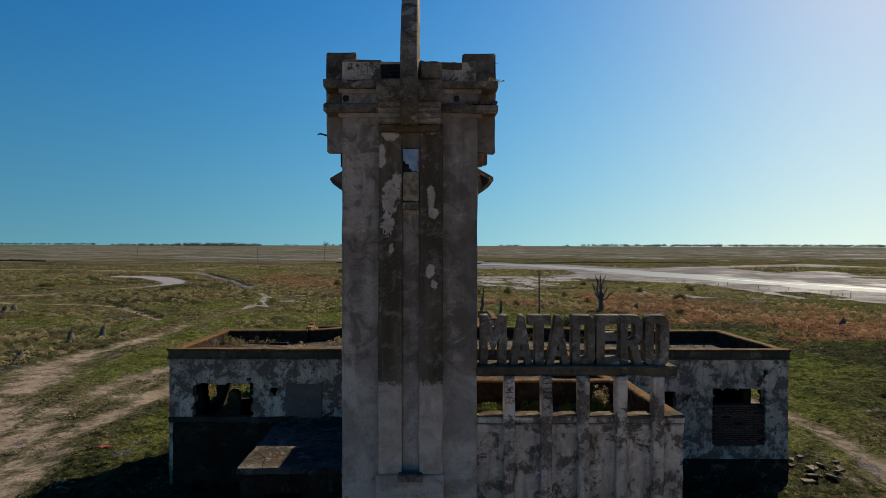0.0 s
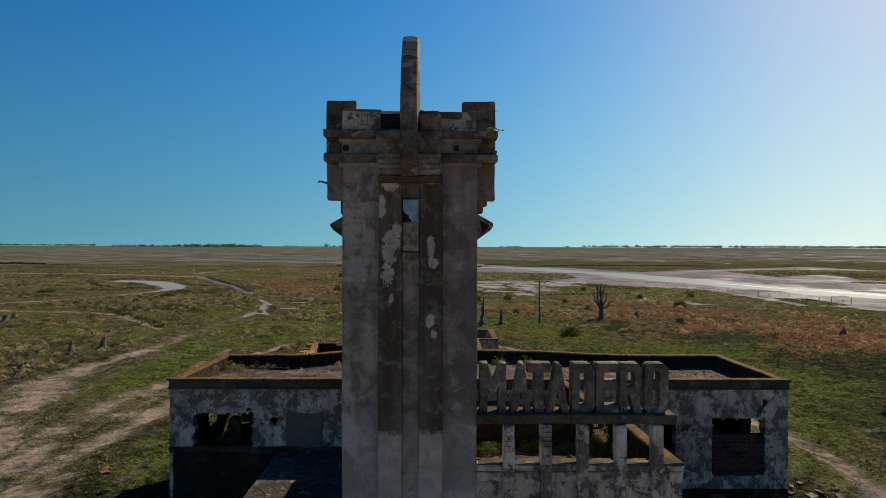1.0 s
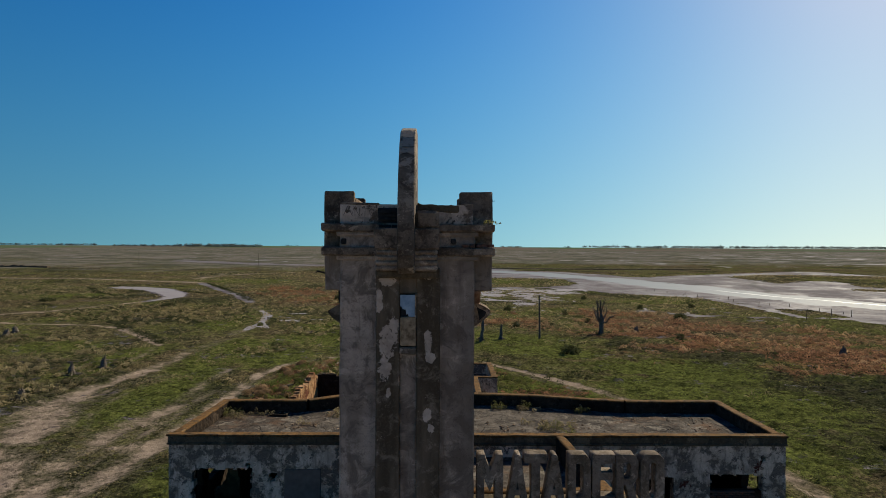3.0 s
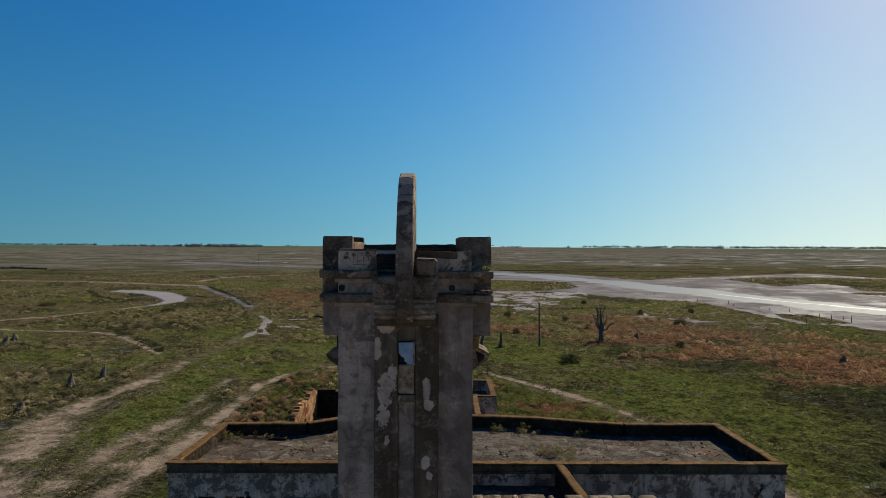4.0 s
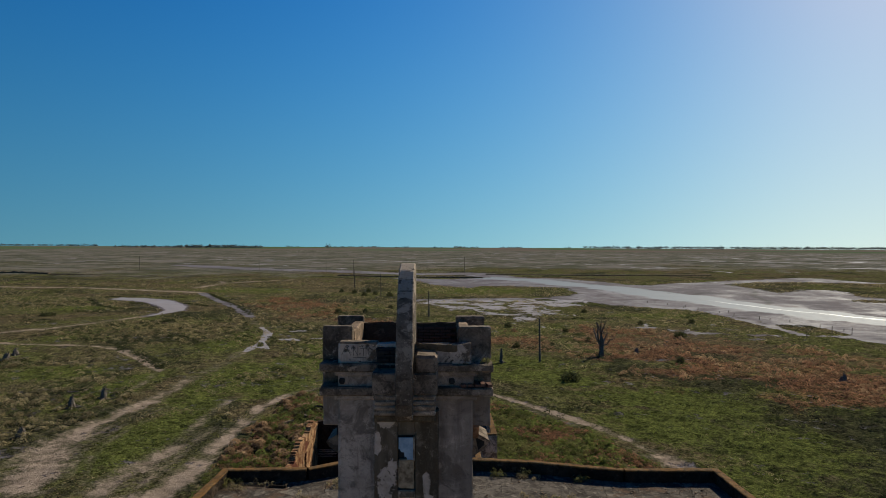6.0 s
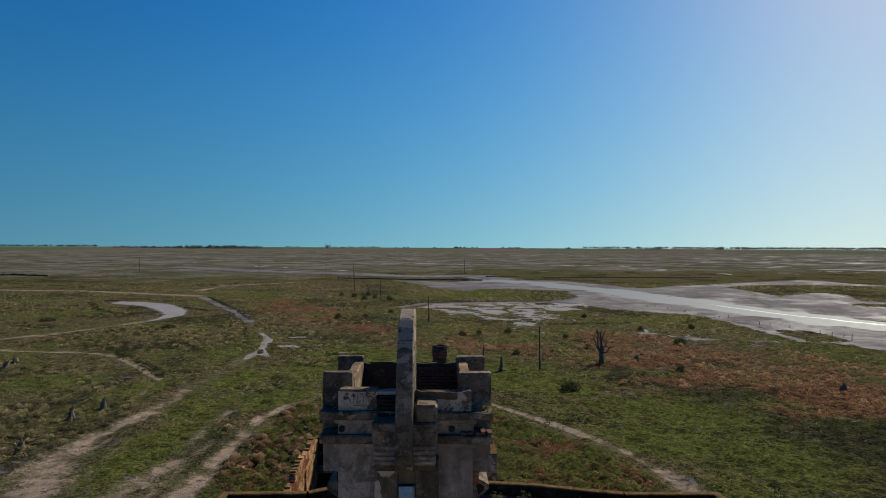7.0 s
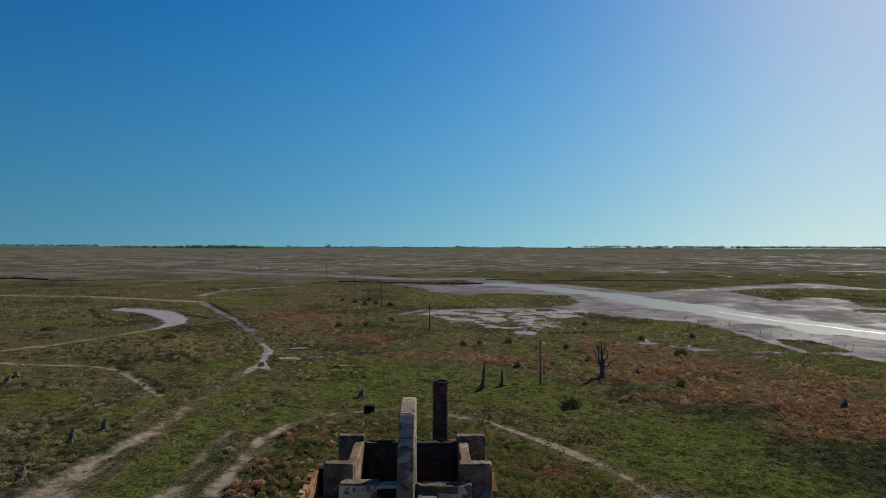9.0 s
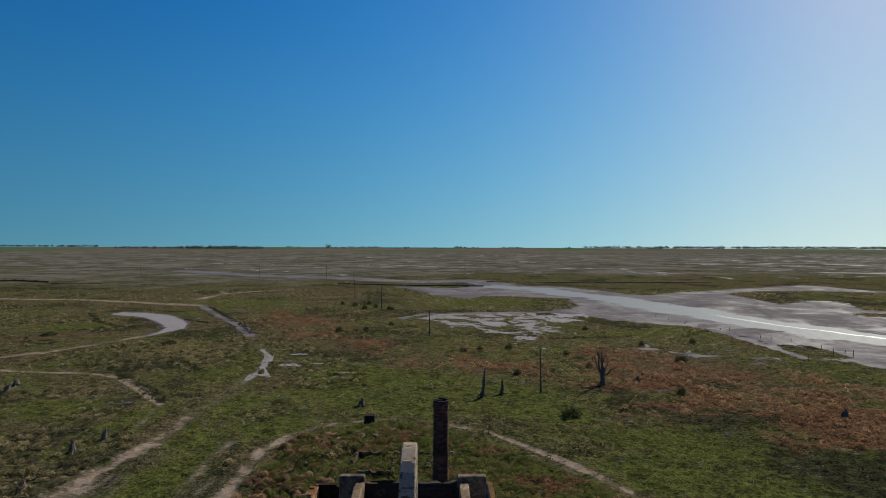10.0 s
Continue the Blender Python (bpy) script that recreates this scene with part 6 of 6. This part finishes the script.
for name, material, which, label in (("weeds", M_GRASS, tone < 0.42, "tall green weeds over the rubble"), ("bright_weeds", M_LUSH, (tone >= 0.42) & (tone < 0.56), "bright green weeds over the rubble"), ("dry_weeds", M_DRY, tone >= 0.56, "dry rust-brown weeds over the rubble")):
    k = int(which.sum())
    plant(name, material, wx[which], wy[which], rng.uniform(0.08, 0.34, k) * (0.6 + 0.8 * fbm(wx[which], wy[which], 2.0, 125, 3)), rng.uniform(0.16, 0.36, k), 44, rng, label, 0.032)


hx, hy = rng.uniform(-12, 14, 900), rng.uniform(28, 59, 900)
on = (inside(hx, hy, MOUND) > 0.5) & free_of_building(hx, hy) & (fbm(hx, hy, 4.0, 128, 3) > 0.47) & (masks(hx, hy)["bare"] < 0.25)
hx, hy = hx[on], hy[on]
plant("tall_weeds", M_LUSH, hx, hy, rng.uniform(0.3, 0.62, len(hx)), rng.uniform(0.2, 0.42, len(hx)), 150, rng, "tall yellow-green weeds over the rubble", 0.034)
tx, ty = rng.uniform(-14, -7.6, 130), rng.uniform(37, 57, 130)
on = (fbm(tx, ty, 3.0, 127, 3) > 0.48) & free_of_building(tx, ty) & (masks(tx, ty)["bare"] < 0.25)
tx, ty = tx[on], ty[on]
plant("brown_tussocks", M_TUSSOCK, tx, ty, rng.uniform(0.28, 0.5, len(tx)), rng.uniform(0.28, 0.52, len(tx)), 420, rng, "round golden-brown grass tussocks", 0.026)


kx, ky = rng.uniform(-10, 62, 2600), rng.uniform(46, 112, 2600)
on = (masks(kx, ky)["russet"] > 0.42) & (fbm(kx, ky, 6.0, 129, 3) > 0.42)
kx, ky = kx[on], ky[on]
plant("marsh_tussocks", M_TUSSOCK, kx, ky, rng.uniform(0.25, 0.5, len(kx)), rng.uniform(0.22, 0.45, len(kx)), 120, rng, "pale brown round tussocks among the russet marsh plants", 0.026)


qy = rng.uniform(42, 150, 6500)
qx = -qy * rng.uniform(0.12, 0.82, 6500)
mk = masks(qx, qy)
on = (fbm(qx, qy, 9.0, 151, 4) + 0.25 * np.clip(mk["gold"], 0, 1) > 0.54) & (mk["bare"] < 0.2) & (mk["wet"] < 0.4) & (mk["ponded"] < 0.3)
qx, qy = qx[on], qy[on]
pale = rng.uniform(0, 1, len(qx)) > 0.1 + 0.3 * soft(qy, 55, 90)
for name, material, which, label in (("pasture_tussocks", M_STRAW, pale, "straw-coloured round tussocks dotted over the pasture"), ("dark_tussocks", M_BUSH, ~pale, "dark green round tussocks dotted over the pasture")):
    k = int(which.sum())
    plant(name, material, qx[which], qy[which], rng.uniform(0.15, 0.42, k), rng.uniform(0.2, 0.5, k), 70, rng, label, 0.034)


def shrub(x, y, wide, tall, seed, material=None, label="dark round low shrub on the pasture"):
    r = np.random.default_rng(seed)
    z = floor_at(x, y)
    k = 420
    p = r.normal(0, 1, (k, 3))
    p /= np.linalg.norm(p, axis=1)[:, None]
    p[:, 2] = np.abs(p[:, 2])
    p *= (r.uniform(0.35, 1.0, k) ** 0.5)[:, None] * np.array([wide / 2, wide / 2, tall]) * (0.8 + 0.4 * r.uniform(0, 1, (k, 1)))
    p += (x, y, z)
    a, b = r.normal(0, 1, (k, 3)), r.normal(0, 1, (k, 3))
    s = min(0.13, wide * 0.075)
    v = np.stack([p, p + a * s, p + b * s], 1).reshape(-1, 3)
    v[:, 2] = np.maximum(v[:, 2], z - 0.05)
    me = raw_mesh("shrub", v, np.arange(len(v)), 3, np.repeat(r.uniform(0, 1, k), 3))
    me.materials.append(material or M_BUSH)
    ob = thing("shrub", label, "shrub", (x, y, z), "shrubs on the pasture")
    part("foliage", me, M_BUSH, ob)
    part("stem", limb(bmesh.new(), (x, y, z - 0.05), (x, y, z + tall * 0.5), 0.05, 0.03, 5), M_WOOD, ob)


for i, (x, y, w, h) in enumerate(((14.0, 62.8, 1.9, 1.0), (29.3, 72.4, 1.0, 0.7), (20.9, 98.6, 1.1, 0.9), (12.1, 103.9, 1.3, 1.0), (36.2, 107.7, 1.1, 0.9), (46.7, 111, 1.2, 0.9), (4.2, 101.6, 1.2, 0.9), (6.9, 101.6, 1.2, 0.9), (11.0, 83.8, 1.1, 0.8), (-20.4, 123.8, 1.6, 1.1), (-15.2, 126, 1.1, 0.8), (-107, 170, 6, 1.8), (-13.5, 167, 1.8, 1.2), (-20.5, 167, 1.6, 1.2), (-24.5, 176, 1.6, 1.3), (-21, 181, 1.5, 1.2), (-18, 172, 1.4, 1.2), (-29, 181, 1.4, 1.0), (37.5, 93, 2.0, 0.8), (22, 88, 0.9, 0.7), (-48, 108, 2.5, 0.6), (-76, 118, 3, 0.7), (28, 36, 1.3, 0.6), (25.5, 33.5, 1.1, 0.5), (-10.5, 134, 1.2, 0.9), (31, 128, 1.2, 0.8))):
    shrub(x, y, w, h, 500 + i)


# plants on the roofs
def roof_plants(name, material, places, z, tall, seed, label):
    r = np.random.default_rng(seed)
    xs, ys, hs = [], [], []
    for cx, cy, rad, k in places:
        a, d = r.uniform(0, 2 * np.pi, k), rad * r.uniform(0, 1, k) ** 0.6
        xs.append(cx + d * np.cos(a) * 1.5)
        ys.append(cy + d * np.sin(a))
        hs.append(tall * r.uniform(0.5, 1.3, k) * (1.1 - 0.6 * d / rad))
    x, y, h = np.concatenate(xs), np.concatenate(ys), np.concatenate(hs)
    v, f, t = domes(np.stack([x, y, np.full(len(x), z)], -1), h * 1.15, r.uniform(0.1, 0.2, len(x)), 85, r, 0.024)
    me = raw_mesh(name, v, f, 3, t)
    me.materials.append(material)
    tagged(new(name, me), label, "weeds", kind="stuff")


def litter(name, x0, x1, y0, y1, z, total, seed, material, label):
    """Crumbs of fallen render and mortar lying about."""
    r = np.random.default_rng(seed)
    x, y = r.uniform(x0, x1, total * 4), r.uniform(y0, y1, total * 4)
    take = np.argsort(-(fbm(x, y, 0.9, seed, 4) + 0.35 * r.uniform(0, 1, total * 4)))[:total]
    x, y = x[take], y[take]
    size = 0.012 + 0.045 * r.uniform(0, 1, total) ** 4
    turn = r.uniform(0, 6.28, total)
    corners = np.array([(-1, -1, -0.3), (1, -1, -0.3), (1, 1, -0.3), (-1, 1, -0.3), (-0.6, -0.7, 0.7), (0.7, -0.6, 0.5), (0.6, 0.6, 0.8), (-0.7, 0.5, 0.6)])
    v = corners[None] * size[:, None, None] * r.uniform(0.6, 1.4, (total, 8, 3))
    c, q = np.cos(turn)[:, None], np.sin(turn)[:, None]
    v = np.stack([v[..., 0] * c - v[..., 1] * q + x[:, None], v[..., 0] * q + v[..., 1] * c + y[:, None], v[..., 2] + z], -1).reshape(-1, 3)
    quads = np.array([(0, 3, 2, 1), (4, 5, 6, 7), (0, 1, 5, 4), (1, 2, 6, 5), (2, 3, 7, 6), (3, 0, 4, 7)])
    f = (np.arange(total)[:, None, None] * 8 + quads[None]).reshape(-1, 4)
    me = raw_mesh(name, v, f, 4)
    me.materials.append(material)
    tagged(new(name, me), label, "rubble", kind="stuff")


litter("roof_litter", -8.4, 11.3, 20.4, 25.4, 4.415, 1600, 5, M_INNER, "crumbs of mortar and render lying on the roof")
litter("court_litter", 1.1, 4.6, 12.9, 15.3, 4.21, 160, 6, M_MORTAR, "crumbs of mortar lying on the entrance roof")
roof_plants("roof_weeds", M_STRAW, ((-7.7, 23.6, 0.3, 9), (-7.0, 23.9, 0.2, 4), (-6.5, 24.0, 0.15, 3), (-3.9, 24.0, 0.3, 12), (-3.5, 24.2, 0.2, 5), (3.6, 23.0, 0.2, 4), (4.3, 22.4, 0.4, 10), (5.2, 22.6, 0.3, 6), (3.9, 24.9, 0.3, 8), (6.0, 24.7, 0.25, 6), (-4.9, 22.9, 0.2, 4)), 4.41, 0.26, 1, "dry tufts of weeds growing on the roof")
roof_plants("roof_grass", M_GRASS, ((-8.0, 24.0, 0.3, 14), (4.5, 22.2, 0.35, 12), (2.6, 25.0, 0.25, 10), (3.8, 25.1, 0.2, 8), (4.9, 21.7, 0.2, 6), (6.05, 24.5, 0.2, 8)), 4.41, 0.3, 2, "green weeds growing on the roof")
roof_plants("court_grass", M_LUSH, ((1.3, 14.95, 0.22, 60), (1.55, 15.05, 0.18, 40), (2.62, 15.1, 0.16, 26), (2.35, 15.15, 0.1, 10), (3.45, 15.1, 0.14, 18), (4.15, 15.0, 0.16, 40), (4.5, 14.95, 0.2, 60)), 4.2, 0.2, 3, "bright green grass growing on the entrance roof")
roof_plants("court_weeds", M_STRAW, ((4.18, 15.2, 0.12, 26), (4.25, 15.1, 0.1, 18)), 4.2, 0.5, 8, "tall yellow-green weeds growing on the entrance roof")
roof_plants("cornice_weed", M_GRASS, ((1.2, 12.25, 0.04, 2),), 11.63, 0.1, 4, "small dry weed on the cornice")


# ---- rubble and ruins behind ----
ruin = thing("foundation_ruin", "low broken foundation walls among weeds", "ruin", (-3, 50, 0.4))
for a, b in (((-6.4, 49.6), (-0.5, 49.7)), ((-6.0, 45.4), (-3.2, 45.4)), ((-3.2, 45.4), (-3.3, 49.6)), ((-0.6, 46.4), (-0.5, 49.7)), ((-6.6, 47.6), (-6.4, 49.6))):
    part("low_wall", ruin_wall(a, b, 0.22, 0.1, 1.15, lambda u, z: z < 0.78 + ragged(u, z, 0.16, 9.0), 0.1, 0.03), M_MOSS, ruin)


def slab(x, y, w, d, tilt, turn, thick=0.08):
    bm = lattice(bmesh.new(), -w / 2, w / 2, -d / 2, d / 2, -thick, thick, 0.12, 0.035, 0.015)
    me = as_mesh("concrete_slab", bm)
    me.materials.append(M_CONC)
    ob = new("concrete_slab", me)
    ob.matrix_world = pose(x, y, floor_at(x, y) + 0.06 + abs(math.sin(radians(tilt))) * d * 0.25, tilt, tilt * 0.4, turn)
    tagged(ob, "broken pale concrete slab lying in the weeds", "slab", "fallen concrete slabs")


slab_rnd = random.Random(3)
for x, y in ((-10.2, 48.2), (-9.0, 49.5), (-7.8, 48.5), (-7.5, 56), (-5.5, 55), (-2.0, 55), (0.2, 52.5), (1.0, 50.0), (-8.5, 53.5), (-11.5, 46.8), (-4.2, 57), (-0.8, 58.3)):
    slab(x, y, slab_rnd.uniform(0.5, 1.0), slab_rnd.uniform(0.35, 0.6), slab_rnd.uniform(-14, 14), slab_rnd.uniform(0, 180))
for x, y in ((13.0, 20.6), (13.35, 21.2), (13.6, 20.5), (13.9, 21.6), (14.1, 20.9), (12.75, 21.5), (14.4, 21.3), (13.2, 22.2), (12.6, 20.2), (14.7, 22.0), (13.75, 22.6), (12.9, 23.1)):
    slab(x, y, slab_rnd.uniform(0.2, 0.48), slab_rnd.uniform(0.14, 0.3), slab_rnd.uniform(-16, 16), slab_rnd.uniform(0, 180), 0.035)


def rag(x, y):
    """A crumpled cloth on the grass."""
    bm = bmesh.new()
    bmesh.ops.create_grid(bm, x_segments=9, y_segments=7, size=0.5)
    z = floor_at(x, y) + 0.07
    for v in bm.verts:
        q = v.co * 3.1
        v.co = Vector((x + v.co.x * 0.5 + 0.08 * noise.noise(q), y + v.co.y * 0.3, z + 0.11 * abs(noise.noise(q + Vector((3, 1, 0))))))
    bmesh.ops.solidify(bm, geom=list(bm.faces), thickness=0.012)
    tagged(part("cloth", bm, M_RAG), "crumpled red cloth lying on the grass", "cloth")


rag(-12.7, 23.6)
hut = part("concrete_block", block(-7.2, -6.2, 59.4, 60.4, 0.0, 1.0, seg=0.2, wear=0.04, bevel=0.06), M_DARK_SHADED)
tagged(hut, "dark square concrete block on the path edge", "block")


def embankment(name, line, wide, tall, seed, label):
    """A long low bank of dark earth and stone with an uneven crest."""
    bm, rows = bmesh.new(), []
    for (ax, ay), (bx, by) in zip(line, line[1:]):
        k = max(2, int(math.hypot(bx - ax, by - ay) / 0.9))
        for i in range(k + (line[-1] == (bx, by))):
            x, y = ax + (bx - ax) * i / k, ay + (by - ay) * i / k
            h = tall * (0.55 + 0.75 * abs(noise.noise(Vector((x * 0.23, seed, 0)))) + 0.4 * noise.noise(Vector((x * 0.9, seed, 3))))
            rows.append([bm.verts.new((x, y + d * wide + 0.2 * noise.noise(Vector((x, d * 7, seed))), z)) for d, z in ((-1, -0.3), (-0.75, h * 0.75), (-0.2, h), (0.4, h * 0.8), (1, -0.3))])
    for r0, r1 in zip(rows, rows[1:]):
        for j in range(4):
            bm.faces.new((r0[j], r1[j], r1[j + 1], r0[j + 1]))
    bm.faces.new(rows[0])
    bm.faces.new(rows[-1][::-1])
    tagged(part(name, bm, M_MOSS), label, "embankment", kind="structure")


embankment("embankment", [(-46, 276), (-30, 272.6), (-9, 266), (19, 263.4)], 1.5, 0.9, 1, "long low bank of dark stones by the mud")
embankment("far_embankment", [(23, 296), (50, 293), (72, 290), (134, 297)], 1.4, 0.6, 2, "low dark bank across the mud")
embankment("left_embankment", [(-250, 291), (-210, 290), (-199, 290), (-181, 282)], 1.6, 1.3, 3, "low dark stone bank on the pasture")
embankment("low_bank", [(-175, 274), (-165, 276), (-153, 275)], 1.0, 0.45, 4, "low dark bank of earth on the pasture")


# ---- distance ----
def wood(name, x0, x1, y, tall, count, seed, label):
    """A far belt of trees: trunks and crowns of many small clumps."""
    r = np.random.default_rng(seed)
    x = r.uniform(x0, x1, count)
    h = tall * 0.75 * r.uniform(0.6, 1.15, count)
    yy = y + r.uniform(-40, 40, count)
    n = 46
    c = np.repeat(np.stack([x, yy, h * 0.5], -1), n, axis=0)
    p = r.normal(0, 0.36, (count * n, 3)) * np.repeat(np.stack([h * 0.75, h * 0.7, h * 0.42], -1), n, axis=0) + c
    p[:, 2] = np.clip(p[:, 2], 0.5, None)
    s = np.repeat(h, n)[:, None] * 0.16
    v = np.stack([p, p + r.normal(0, 1, p.shape) * s, p + r.normal(0, 1, p.shape) * s], 1).reshape(-1, 3)
    v[:, 2] = np.clip(v[:, 2], -0.5, None)
    tint = np.repeat(r.uniform(0, 1, count * n), 3)
    me = raw_mesh(name, v, np.arange(len(v)), 3, tint)
    me.materials.append(M_FAR_HAZE)
    tagged(new(name, me), label, "trees", kind="stuff")


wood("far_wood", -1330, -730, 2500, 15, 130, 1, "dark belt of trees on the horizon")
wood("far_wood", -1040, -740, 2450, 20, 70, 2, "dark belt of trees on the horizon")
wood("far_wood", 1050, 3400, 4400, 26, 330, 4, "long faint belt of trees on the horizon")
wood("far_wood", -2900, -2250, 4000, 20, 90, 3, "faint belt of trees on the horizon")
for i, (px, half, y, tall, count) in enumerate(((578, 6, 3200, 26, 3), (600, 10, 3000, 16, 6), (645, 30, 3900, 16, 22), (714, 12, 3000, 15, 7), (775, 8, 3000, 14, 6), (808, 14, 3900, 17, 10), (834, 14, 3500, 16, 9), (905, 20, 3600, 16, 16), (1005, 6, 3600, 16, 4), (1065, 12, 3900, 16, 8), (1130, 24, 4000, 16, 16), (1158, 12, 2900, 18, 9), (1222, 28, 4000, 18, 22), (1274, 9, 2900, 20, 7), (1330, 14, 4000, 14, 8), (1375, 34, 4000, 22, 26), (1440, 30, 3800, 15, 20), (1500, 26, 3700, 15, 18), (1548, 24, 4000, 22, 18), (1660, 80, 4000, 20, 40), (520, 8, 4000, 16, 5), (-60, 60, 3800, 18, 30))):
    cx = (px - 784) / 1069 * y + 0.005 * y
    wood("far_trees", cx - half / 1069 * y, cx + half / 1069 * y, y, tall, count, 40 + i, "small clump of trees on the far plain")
